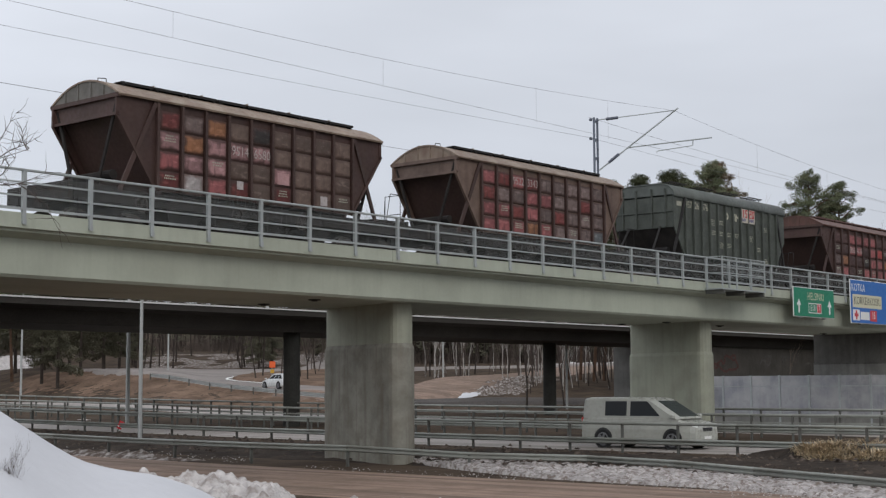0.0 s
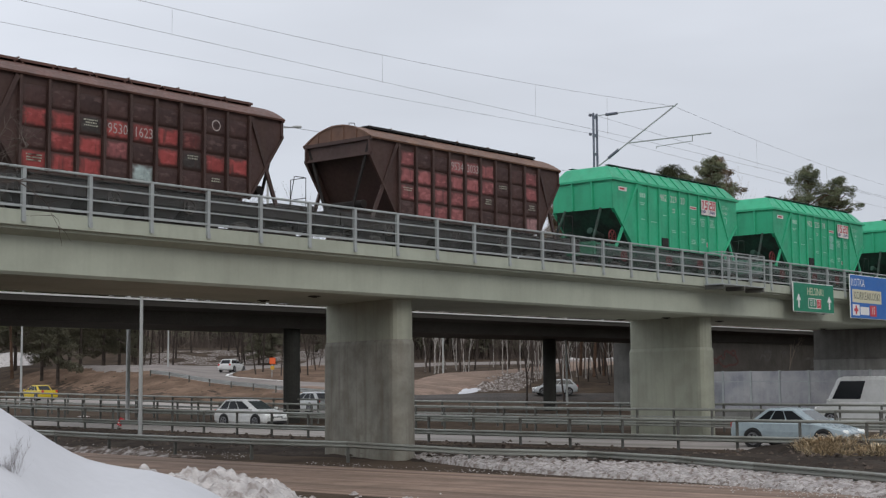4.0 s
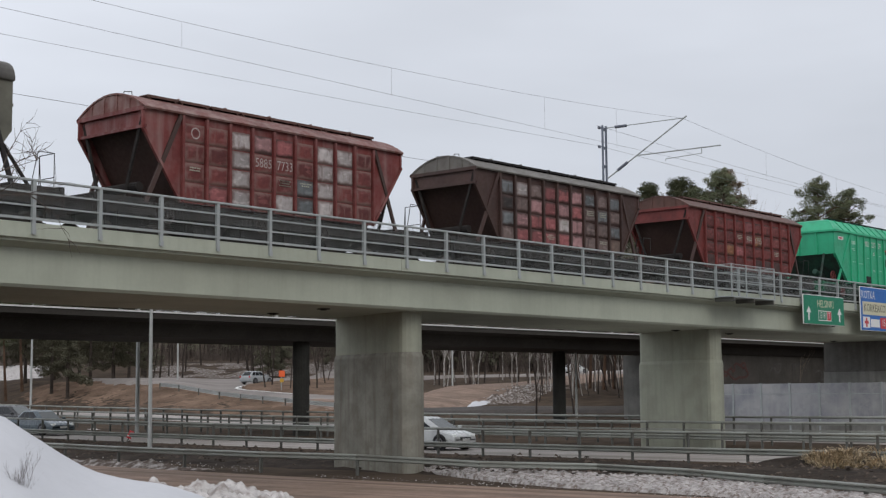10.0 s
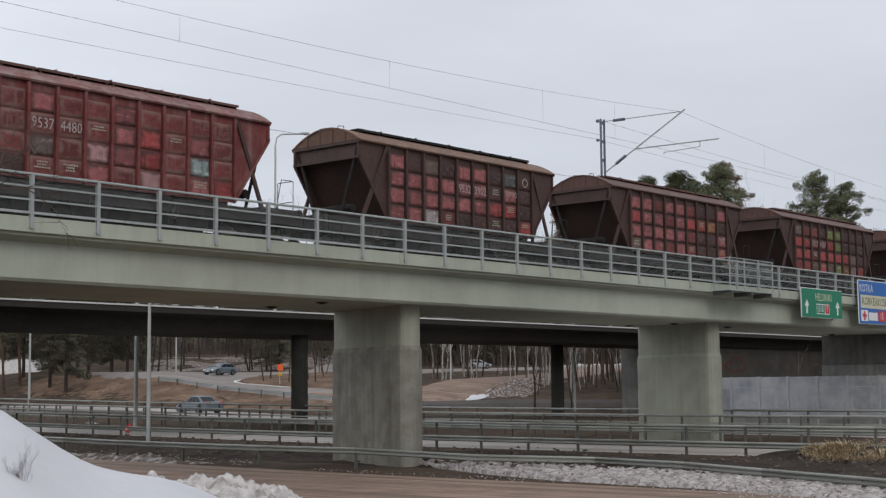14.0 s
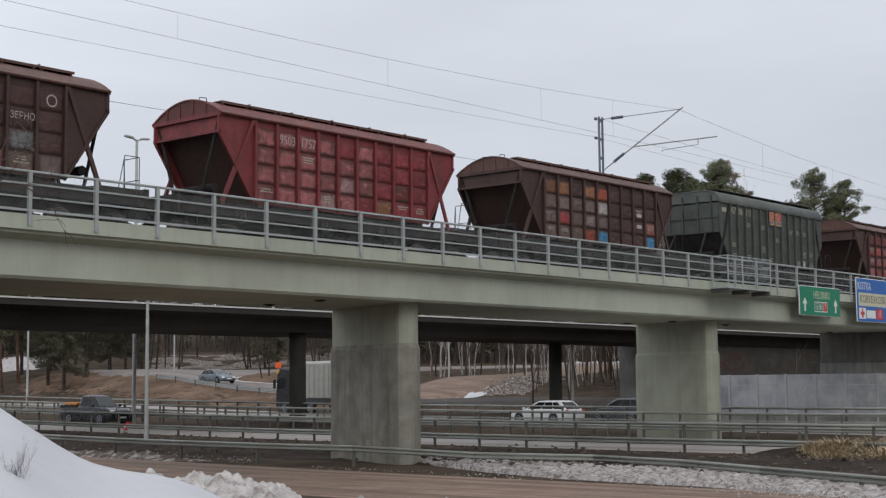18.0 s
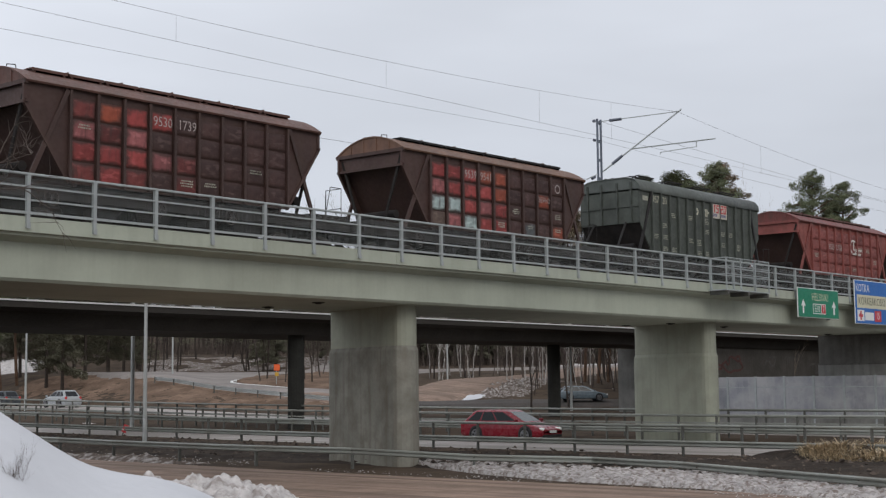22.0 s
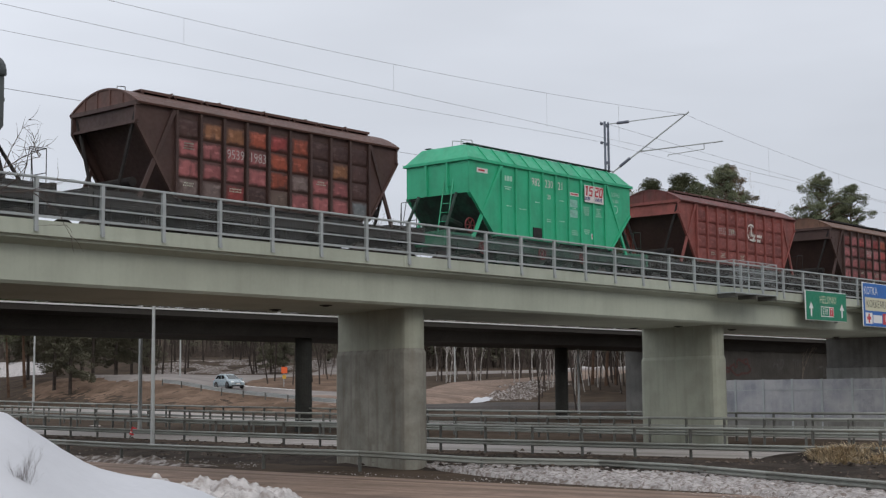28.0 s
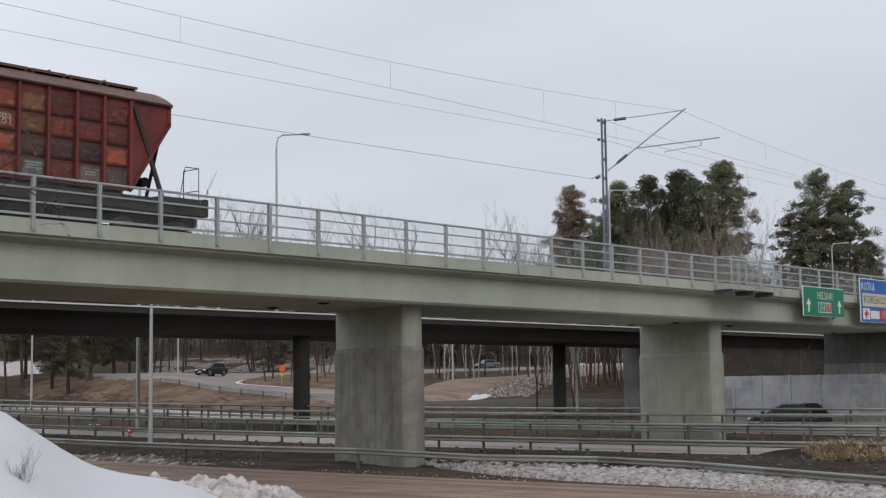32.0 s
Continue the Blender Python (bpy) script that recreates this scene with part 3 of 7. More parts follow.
# Side olive lightened for the sky light a roof catches, and for dust.
M["olive_roof"] = paint("olive_roof", (0.105, 0.117, 0.107), rust=(0.05, 0.056, 0.05), amount=0.4, streak=0.2, rand=0.05)
M["logo_aged"] = mat("logo_aged", (0.52, 0.48, 0.41), 0.6, var=0.15, scale=3, fine=14, bump=0, dirt=(0.36, 0.3, 0.22), amount=0.5)
M["logo_red"] = plain("logo_red", (0.42, 0.035, 0.045), 0.6)
M["logo_blue"] = plain("logo_blue", (0.1, 0.1, 0.2), 0.6)
M["logo_board"] = mat("logo_board", (0.66, 0.62, 0.6), 0.55, var=0.08, scale=3, fine=14, bump=0)
M["logo_orange"] = mat("logo_orange", (0.4, 0.27, 0.15), 0.6, var=0.2, scale=3, fine=14, bump=0)


def lettering(text, height, material, parent, at, label=""):
    """Flat letters on the side that faces -Y, centred at (x, y, z)."""
    key = "letters_" + text
    if key not in CACHE:
        cu = bpy.data.curves.new(key, "FONT")
        cu.body, cu.size, cu.align_x, cu.align_y, cu.resolution_u = text, 1.4, "CENTER", "CENTER", 2
        tmp = bpy.data.objects.new(key, cu)
        scene.collection.objects.link(tmp)
        dg = bpy.context.evaluated_depsgraph_get()
        me = bpy.data.meshes.new_from_object(tmp.evaluated_get(dg))
        bpy.data.objects.remove(tmp)
        bpy.data.curves.remove(cu)
        me.materials.clear()
        me.materials.append(None)
        CACHE[key] = me
    m = Matrix.Translation(at) @ Matrix.Rotation(radians(90), 4, "X") @ Matrix.Diagonal((height * 0.85, height, height, 1))
    return part("lettering", CACHE[key], material, parent, label, m)


def plate(name, x, z, w, h, material, parent, y=-1.6, label="", t=0.006):
    me = shared("unit_plate", lambda: boxes((-0.5, 0.5, -1, 0, -0.5, 0.5)))
    return part(name, me, material, parent, label, Matrix.Translation((x, y, z)) @ Matrix.Diagonal((w, t, h, 1)))


def small_print(x, z, w, rows, material, parent, y, seed):
    """Lines of small lettering too small to read, as bars."""
    rng = random.Random(seed)
    bm = bmesh.new()
    for i in range(rows):
        wd = w * rng.uniform(0.55, 1.0)
        t = x - wd / 2
        while t < x + wd / 2 - 0.02:
            n = rng.uniform(0.025, 0.07)
            box(bm, t, min(t + n, x + wd / 2), y - 0.004, y, z - i * 0.075 - 0.04, z - i * 0.075)
            t += n + 0.025
    tagged(part("small_print", bm, material, parent), kind="stuff")


def build_bogie(parent, x):
    def side_mesh():
        prof = [(-1.25, 0.44), (-1.25, 0.64), (-0.72, 0.68), (-0.5, 0.84), (0.5, 0.84), (0.72, 0.68), (1.25, 0.64), (1.25, 0.44), (1.08, 0.34), (0.78, 0.34), (0.62, 0.42), (0.4, 0.19), (-0.4, 0.19), (-0.62, 0.42), (-0.78, 0.34), (-1.08, 0.34)]
        return loft([[(px, py, pz) for px, pz in prof] for py in (-0.09, 0.07)])

    def wheel_mesh():
        bm = bmesh.new()
        tube(bm, (0, -0.07, 0), (0, 0.06, 0), 0.475, n=24)
        tube(bm, (0, 0.06, 0), (0, 0.09, 0), 0.505, n=24)
        tube(bm, (0, -0.1, 0), (0, -0.07, 0), 0.36, 0.4, n=24)
        tube(bm, (0, -0.16, 0), (0, -0.1, 0), 0.12, n=12)
        return bm

    bg = part("bogie", shared("bolster", lambda: soft_box(-0.22, 0.22, -1.0, 1.0, 0.5, 0.85, 0.04, 1)), M["under"], parent, "grimy cast steel bogie", pose(x, 0, 0))
    for s in (-1, 1):
        part("side_frame", shared("side_frame", side_mesh), M["under"], bg, m=pose(0, s * 1.04, 0, rz=0 if s < 0 else 180))
    wm = shared("wheel", wheel_mesh)
    for dx in (-0.925, 0.925):
        for s in (-1, 1):
            part("wheel", wm, M["wheel_steel"], bg, m=pose(dx, s * 0.79, 0.475, rz=0 if s < 0 else 180))
    return bg


def running_gear(w, half, paint_m, rail_m):
    """What all the wagons share: sills, bogies, couplers, end platforms, brake gear."""
    key = "%.2f" % half

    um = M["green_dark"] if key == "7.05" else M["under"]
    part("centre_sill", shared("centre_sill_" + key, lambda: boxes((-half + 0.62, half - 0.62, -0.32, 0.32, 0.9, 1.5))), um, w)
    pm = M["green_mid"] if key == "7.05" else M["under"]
    for rz in (0, 180):
        at = pose(0, 0, 0, rz=rz)
        part("end_platform", shared("platform_" + key, lambda: boxes((half - 2.2, half - 0.65, -1.42, 1.42, 1.49, 1.57))), pm, w, m=at)
        part("headstock", shared("headstock_" + key, lambda: boxes((half - 0.64, half - 0.5, -1.45, 1.45, 1.08, 1.6))), pm, w, m=at)
        part("side_sill", shared("side_sill_" + key, lambda: boxes((-half + 0.66, half - 0.66, -1.48, -1.38, 1.1, 1.485))), um, w, m=at)
    for s in (-1, 1):
        build_bogie(w, s * (half - 2.1))
        part("coupler", shared("coupler", lambda: boxes((-0.35, 0.3, -0.09, 0.09, 0.96, 1.24), (0.28, 0.5, -0.2, 0.14, 0.9, 1.2), (0.45, 0.58, -0.24, -0.06, 0.93, 1.17))), M["frame_black"], w, m=pose(s * (half - 0.52), 0, 0, rz=0 if s > 0 else 180))
    part("brake_cylinder", shared("brake_cylinder", lambda: tubes(((-0.35, -0.5, 0.75), (0.35, -0.5, 0.75), 0.19, 0.19), ((0.5, 0.4, 0.72), (1.5, 0.4, 0.72), 0.17, 0.17), n=14)), M["under"], w, m=pose(1.2, 0, 0))

    def funnel():
        bm = bmesh.new()
        hexa(bm, [(-0.3, -1.0, 0.42), (0.3, -1.0, 0.42), (0.3, 1.0, 0.42), (-0.3, 1.0, 0.42)], [(-0.88, -1.42, 1.34), (0.88, -1.42, 1.34), (0.88, 1.42, 1.34), (-0.88, 1.42, 1.34)])
        return bm

    for x in (-2.7, -0.9, 0.9, 2.7):
        part("discharge_gate", shared("funnel", funnel), um, w, "grimy discharge funnel under the body", pose(x, 0, 0))
    part("gate_rod", shared("gate_rod", lambda: boxes((-3.4, 3.4, -1.36, -1.28, 0.55, 0.62))), M["under"], w)
    hw = shared("hand_wheel", lambda: bmesh_ring(0.21, 0.024))
    for x in (-4.5, -0.95, 1.7):
        part("hand_wheel", hw, M["wheel_red"] if key == "7.05" else M["hand_steel"], w, m=pose(x, -1.54, 1.12, 90))

    def rail_mesh():
        r = 0.013
        bm = bmesh.new()
        for y in (-1.25, -0.55):
            tube(bm, (0, y, 1.27), (0, y, 2.4), r, n=5)
        tube(bm, (0, -1.25, 2.4), (0, -0.55, 2.4), r, n=5)
        tube(bm, (0, -1.25, 1.75), (0, -0.55, 1.75), r, n=5)
        tube(bm, (0, -1.25, 2.4), (-0.5, -1.25, 2.4), r, n=5)
        tube(bm, (0, -0.55, 2.4), (0.3, -0.2, 1.27), r, n=5)
        tube(bm, (-0.5, -1.25, 2.4), (-0.75, -1.25, 1.27), r, n=5)
        return bm

    part("handrail", shared("end_handrail", rail_mesh), rail_m, w, m=pose(half - 0.7, 0, 0.12))
    part("step", shared("foot_step", lambda: boxes((-0.2, 0.2, -1.5, -1.3, 0.42, 0.45), (-0.2, 0.2, -1.5, -1.3, 0.72, 0.75), (-0.22, -0.2, -1.5, -1.46, 0.42, 1.2), (0.2, 0.22, -1.5, -1.46, 0.42, 1.2))), rail_m, w, m=pose(-half + 1.0, 0, 0))


def bmesh_ring(r, t, n=14):
    bm = bmesh.new()
    pts = [(r * math.cos(2 * math.pi * i / n), r * math.sin(2 * math.pi * i / n), 0) for i in range(n)]
    for i in range(n):
        tube(bm, pts[i], pts[(i + 1) % n], t, n=5, caps=False)
    for i in range(3):
        a = math.pi * i / 3
        tube(bm, (r * math.cos(a), r * math.sin(a), 0), (-r * math.cos(a), -r * math.sin(a), 0), t * 0.8, n=5)
    return bm


def sloped_side(half, mid_z, foot, low, top, y, t=0.05):
    """The side sheet of a hopper: straight at the top, cut back to the foot below."""
    bm = bmesh.new()
    prof = [(-half, top), (-half, mid_z), (-foot, low), (foot, low), (half, mid_z), (half, top)]
    for s in (-1,):
        a = [bm.verts.new((x, s * y, z)) for x, z in prof]
        b = [bm.verts.new((x, s * (y - t), z)) for x, z in prof]
        bm.faces.new(a)
        bm.faces.new(b[::-1])
        for i in range(6):
            bm.faces.new((a[i], a[(i + 1) % 6], b[(i + 1) % 6], b[i]))
    bmesh.ops.recalc_face_normals(bm, faces=bm.faces[:])
    return bm


def arch(y0, z0, rise, n=10, flat=0.6):
    """A rounded roof line from -y0 to y0."""
    out = []
    for i in range(n + 1):
        a = math.pi * (1 - i / n)
        c, s = math.cos(a), math.sin(a)
        out.append((y0 * (abs(c) ** flat) * (1 if c > 0 else -1), z0 + rise * abs(s)))
    return out


def red_hopper(spec):
    """A ribbed steel grain hopper with an arched roof. spec: body, roof, grid of panel colours, number, name tone."""
    w = thing("hopper_wagon", spec["label"], "grain wagon", group="grain wagons of the train")
    body, roof = PAINT[spec["body"]], M[spec["roof"]]
    half = 7.36
    running_gear(w, half, body, M["frame_black"])
    for rz in (0, 180):
        part("side_sheet", shared("red_side", lambda: sloped_side(5.36, 3.56, 4.0, 1.58, 4.16, 1.5)), body, w, m=pose(0, 0, 0, rz=rz))

    def end_sheet():
        bm = bmesh.new()
        hexa(bm, [(-5.3, -1.46, 3.62), (-5.3, 1.46, 3.62), (-5.22, 1.46, 3.62), (-5.22, -1.46, 3.62)], [(-5.3, -1.46, 4.16), (-5.3, 1.46, 4.16), (-5.22, 1.46, 4.16), (-5.22, -1.46, 4.16)])
        return bm

    def slope_sheet():
        bm = bmesh.new()
        hexa(bm, [(-3.7, -1.46, 1.35), (-3.7, 1.46, 1.35), (-3.62, 1.46, 1.35), (-3.62, -1.46, 1.35)], [(-5.0, -1.46, 3.66), (-5.0, 1.46, 3.66), (-4.92, 1.46, 3.66), (-4.92, -1.46, 3.66)])
        return bm

    rib_m = body if spec["body"] in "vxrq" else M["rib_dark"]
    ends = shared("red_end", end_sheet)
    upper_bar = shared("red_upper_bar", lambda: boxes((-5.4, -5.3, -1.6, 1.6, 4.08, 4.2)))
    lower_bar = shared("red_lower_bar", lambda: boxes((-5.37, -5.3, -1.6, 1.6, 3.58, 3.66)))
    for rz in (0, 180):
        part("end_sheet", ends, body, w, m=pose(0, 0, 0, rz=rz))
        part("slope_sheet", shared("red_slope", slope_sheet), M["rib_dark"], w, "grimy sloping end of the hopper", pose(0, 0, 0, rz=rz))
        for bar in (upper_bar, lower_bar):
            part("end_beam", bar, body, w, m=pose(0, 0, 0, rz=rz))
        part("air_reservoir", shared("end_reservoir", lambda: tubes(((-5.0, -0.9, 2.0), (-5.0, 0.9, 2.0), 0.14, 0.14), n=12)), M["under"], w, m=pose(0, 0, 0, rz=rz))
        for s in (-1, 1):
            part("end_brace", shared("red_brace_%d" % s, lambda: brace(s)), M["under"], w, m=pose(0, 0, 0, rz=rz))
            part("slope_edge", shared("red_end_lip_%d" % s, lambda: lip_mesh(s)), body, w, m=pose(0, 0, 0, rz=rz))

    def roof_mesh():
        outer = [(1.64 * (i / 6 - 1), 4.17 + 0.57 * (1 - (i / 6 - 1) ** 2)) for i in range(13)]
        sh = [(y * 0.985, z - 0.05) for y, z in outer][::-1]
        prof = outer + sh
        bm = loft([[(x, y, z) for y, z in prof] for x in (-5.4, 5.4)])
        for i in range(1, 6):
            x = -5.4 + 10.8 * i / 6
            box(bm, x - 0.015, x + 0.015, -0.9, 0.9, 4.7, 4.745)
        return bm

    part("roof", shared("red_roof", roof_mesh), roof, w, spec.get("roof_label", ""))

    def roof_end():
        bm = bmesh.new()
        vs = [bm.verts.new((-5.37, 1.62 * (i / 6 - 1), 4.16 + 0.55 * (1 - (i / 6 - 1) ** 2))) for i in range(13)]
        ws = [bm.verts.new((-5.33, q.co.y, q.co.z)) for q in vs]
        bm.faces.new(vs[::-1])
        bm.faces.new(ws)
        for i in range(13):
            bm.faces.new((vs[i], vs[(i + 1) % 13], ws[(i + 1) % 13], ws[i]))
        for dy in (-0.9, -0.3, 0.3, 0.9):
            box(bm, -5.4, -5.372, dy - 0.025, dy + 0.025, 4.2, 4.68 - 0.2 * dy * dy)
        return bm

    for rz in (0, 180):
        part("roof_end", shared("red_roof_end", roof_end), M[spec.get("cap", spec["roof"])], w, m=pose(0, 0, 0, rz=rz))
    bmat = M["frame_black"] if spec.get("dark_board") or spec["roof"] in ("roof_tan", "roof_rust", "roof_grey") else M["roof_brown"]
    board = shared("red_board", lambda: boxes((-0.56, 0.56, -0.2, 0.2, 4.665, 4.7), (-0.5, -0.44, -0.18, 0.18, 4.55, 4.665), (0.44, 0.5, -0.18, 0.18, 4.55, 4.665), (-0.56, 0.56, -0.2, -0.185, 4.625, 4.665)))
    for s in (-1, 1):
        for i in range(8):
            part("running_board", board, bmat, w, m=pose(-4.2 + 1.19 * i, s * 0.72, 0, rz=0 if s < 0 else 180))

    def hatch():
        bm = bmesh.new()
        for s in (-1, 1):
            for i in range(2):
                box(bm, -4.3 + 4.7 * i, 0.1 + 4.7 * i, s * 0.26 - 0.2, s * 0.26 + 0.2, 4.68, 4.745)
        return bm

    for s in (-1, 1):
        part("grab_rail", shared("red_grab", lambda: tubes(((-5.25, 0, 4.5), (-5.22, 0, 4.78), 0.013, 0.013), ((-5.22, 0, 4.78), (-4.95, 0, 4.81), 0.013, 0.013), ((-4.95, 0, 4.81), (-4.93, 0, 4.66), 0.013, 0.013), n=5)), M["frame_black"], w, m=pose(0, s * 0.42, 0))
    part("hatch", shared("red_hatch", hatch), roof, w, "long loading hatches")
    rib = shared("red_rib", lambda: soft_box(-0.042, 0.042, -1.625, -1.5, 1.6, 4.1, 0.012, 1))
    for i in range(10):
        part("rib", rib, rib_m, w, m=pose(-3.978 + 0.884 * i, 0, 0))

    def pillow():
        bm = bmesh.new()
        rings = []
        for y, g in ((0.0, -0.012), (-0.035, 0.012), (-0.062, 0.05), (-0.074, 0.11)):
            a, c = 0.375 - g, 0.262 - g
            rings.append([(-a, y, -c), (a, y, -c), (a, y, c), (-a, y, c)])
        vs = [[bm.verts.new(p) for p in r] for r in rings]
        for a, b in zip(vs, vs[1:]):
            for i in range(4):
                bm.faces.new((a[i], a[(i + 1) % 4], b[(i + 1) % 4], b[i]))
        bm.faces.new(vs[-1])
        return bm

    pil = shared("red_panel", pillow, True)
    for r, row in enumerate(spec["grid"].split()):
        for c, ch in enumerate(row):
            part("panel", pil, PANEL[ch], w, m=pose(-3.536 + 0.884 * c, -1.5, 3.63 - 0.578 * r))
    far = shared("red_far_panels", lambda: boxes(*[(-3.536 + 0.884 * c - 0.36, -3.536 + 0.884 * c + 0.36, 1.5, 1.53, 3.38 - 0.578 * r, 3.88 - 0.578 * r) for c in range(9) for r in range(4)]))
    tagged(part("far_panels", far, body, w), kind="stuff")
    struts(w, "red", 4.06, 4.08, 5.2, 1.46, body if spec["body"] in "vx" else M["rib_dark"])
    y = -1.58
    num = spec.get("num")
    if num:
        for i, tx in enumerate(num.split("_")):
            lettering(tx, 0.29, M["stencil_worn"], w, (-3.536 + 0.884 * (spec.get("at", 2) + i), y, 3.63 - 0.578 * spec.get("row", 1)))
    rng = random.Random(spec["label"] + str(num))
    for i in range(5):
        c, r = rng.randrange(9), rng.choice((1, 2, 3, 3))
        small_print(-3.536 + 0.884 * c, 3.79 - 0.578 * r, 0.5, rng.choice((2, 3)), M["stencil_dim"], w, y, rng.random())
    for k, (c, r, wd, hg, ch) in enumerate(spec.get("patch", ())):
        plate("paint_patch", -3.536 + 0.884 * c, 3.63 - 0.578 * r, wd, hg, PAINT[ch], w, y, "overpainted patch")
    if spec.get("emblem") is not None:
        part("emblem", shared("emblem", emblem_mesh), M["stencil"], w, "pale round railway emblem", pose(-3.536 + 0.884 * spec["emblem"], y - 0.004, 3.16))
    if spec.get("ring") is not None:
        part("ring_mark", shared("ring_mark", lambda: flat_ring(0.17, 0.04)), M["stencil_worn"], w, m=pose(-3.536 + 0.884 * spec["ring"], y - 0.004, 3.63))
        if spec["ring"] == 8:
            lettering("ЗЕРНО", 0.19, M["stencil_worn"], w, (-3.536 + 0.884 * 7, y - 0.01, 3.1))
    return w


def flat_ring(r, t, n=20):
    bm = bmesh.new()
    a = [bm.verts.new((r * math.cos(2 * math.pi * i / n), 0, r * math.sin(2 * math.pi * i / n))) for i in range(n)]
    b = [bm.verts.new(((r - t) * math.cos(2 * math.pi * i / n), 0, (r - t) * math.sin(2 * math.pi * i / n))) for i in range(n)]
    for i in range(n):
        bm.faces.new((a[i], a[(i + 1) % n], b[(i + 1) % n], b[i]))
    return bm


def emblem_mesh():
    """A broken ring with an upright stroke, and two lines of marks beside it."""
    bm = bmesh.new()
    n, r, t = 26, 0.4, 0.075
    for i in range(n):
        a0, a1 = [math.radians(48 + 285 * k / n) for k in (i, i + 1)]
        if i in (8, 17):
            continue
        q = [bm.verts.new((rr * math.cos(w), 0, rr * math.sin(w) + 0.05)) for rr, w in ((r, a0), (r, a1), (r - t, a1), (r - t, a0))]
        bm.faces.new(q)
    box(bm, -0.03, 0.06, -0.002, 0.0, -0.1, 0.34)
    for z, x1 in ((-0.08, 0.95), (-0.29, 0.85)):
        k = 0
        x = 0.12
        while x < x1:
            wd = (0.1, 0.07, 0.12)[k % 3]
            box(bm, x, x + wd, -0.002, 0.0, z - 0.07, z + 0.06)
            x += wd + 0.035
            k += 1
    return bm


def struts(w, key, x0, z0, x1, z1, material):
    """The slanting struts at the four corners of a body."""
    for s in (-1, 1):
        me = shared("%s_strut_%d" % (key, s), lambda: beam(bmesh.new(), (s * x0, -1.56, z0), (s * x1, -1.44, z1), 0.07, 0.13))
        for rz in (0, 180):
            part("strut", me, material, w, m=pose(0, 0, 0, rz=rz))


def brace(s):
    return beam(bmesh.new(), (-5.28, s * 1.4, 4.0), (-5.3, s * 0.55, 1.6), 0.06, 0.09)


def lip_mesh(s):
    bm = bmesh.new()
    beam(bm, (-5.36, s * 1.5, 3.58), (-4.0, s * 1.5, 1.58), 0.1, 0.08)
    beam(bm, (-5.36, s * 1.5, 3.56), (-5.36, s * 1.5, 4.12), 0.1, 0.07)
    return bm


def green_hopper(spec):
    """A newer green grain hopper: angular roof, smooth sides with eight ribs."""
    w = thing("hopper_wagon", spec["label"], "grain wagon", group="grain wagons of the train")
    g = M["green_paint"]
    half = 7.05
    running_gear(w, half, g, M["green_dark"])
    for rz in (0, 180):
        part("side_sheet", shared("green_side", lambda: sloped_side(5.2, 3.12, 3.75, 1.62, 4.3, 1.5)), g, w, m=pose(0, 0, 0, rz=rz))

    def end_sheet():
        bm = bmesh.new()
        hexa(bm, [(-5.2, -1.46, 3.08), (-5.2, 1.46, 3.08), (-5.13, 1.46, 3.08), (-5.13, -1.46, 3.08)], [(-5.2, -1.46, 4.3), (-5.2, 1.46, 4.3), (-5.13, 1.46, 4.3), (-5.13, -1.46, 4.3)])
        return bm

    def slope_sheet():
        bm = bmesh.new()
        hexa(bm, [(-3.75, -1.45, 1.35), (-3.75, 1.45, 1.35), (-3.68, 1.45, 1.35), (-3.68, -1.45, 1.35)], [(-5.18, -1.45, 3.08), (-5.18, 1.45, 3.08), (-5.1, 1.45, 3.08), (-5.1, -1.45, 3.08)])
        return bm

    belt = shared("green_belt", lambda: boxes((-5.3, 5.3, -1.6, -1.5, 4.24, 4.34), (-5.3, 5.3, 1.5, 1.6, 4.24, 4.34), (-5.3, -5.2, -1.5, 1.5, 4.24, 4.34), (5.2, 5.3, -1.5, 1.5, 4.24, 4.34)))
    part("belt_rail", belt, g, w)
    for rz in (0, 180):
        part("end_sheet", shared("green_end", end_sheet), g, w, m=pose(0, 0, 0, rz=rz))
        for dy in (-0.5, 0.5):
            part("stiffener", shared("green_stiff", lambda: boxes((-5.28, -5.2, -0.05, 0.05, 3.1, 4.25))), g, w, m=pose(0, 0, 0, rz=rz) @ pose(0, dy, 0))
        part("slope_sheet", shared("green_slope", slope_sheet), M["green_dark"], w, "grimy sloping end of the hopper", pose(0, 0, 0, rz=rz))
        for s in (-1, 1):
            part("end_brace", shared("green_brace_%d" % s, lambda: tubes(((-5.2, s * 0.9, 3.1), (-6.05, s * 1.0, 1.5), 0.06, 0.06))), M["green_dark"], w, m=pose(0, 0, 0, rz=rz))
        part("air_reservoir", shared("green_reservoir", lambda: tubes(((-5.3, -0.4, 2.2), (-4.4, -0.4, 2.0), 0.14, 0.14))), M["green_dark"], w, m=pose(0, 0, 0, rz=rz))

    def roof_mesh():
        def ring(x, y, z):
            return [(-x, -y, z), (x, -y, z), (x, y, z), (-x, y, z)]
        bm = loft([ring(5.24, 1.54, 4.34), ring(4.85, 1.05, 4.88), ring(4.7, 0.9, 4.93)])
        for i in range(11):
            x = -4.175 + 0.835 * i
            for s in (-1, 1):
                beam(bm, (x, s * 1.55, 4.35), (x, s * 1.05, 4.9), 0.05, 0.05)
        return bm

    part("roof", shared("green_roof", roof_mesh), g, w)
    for rz in (0, 180):
        for s in (-1, 1):
            part("slope_edge", shared("green_lip_%d" % s, lambda: beam(bmesh.new(), (-5.16, s * 1.47, 3.1), (-3.72, s * 1.47, 1.6), 0.16, 0.09)), g, w, m=pose(0, 0, 0, rz=rz))
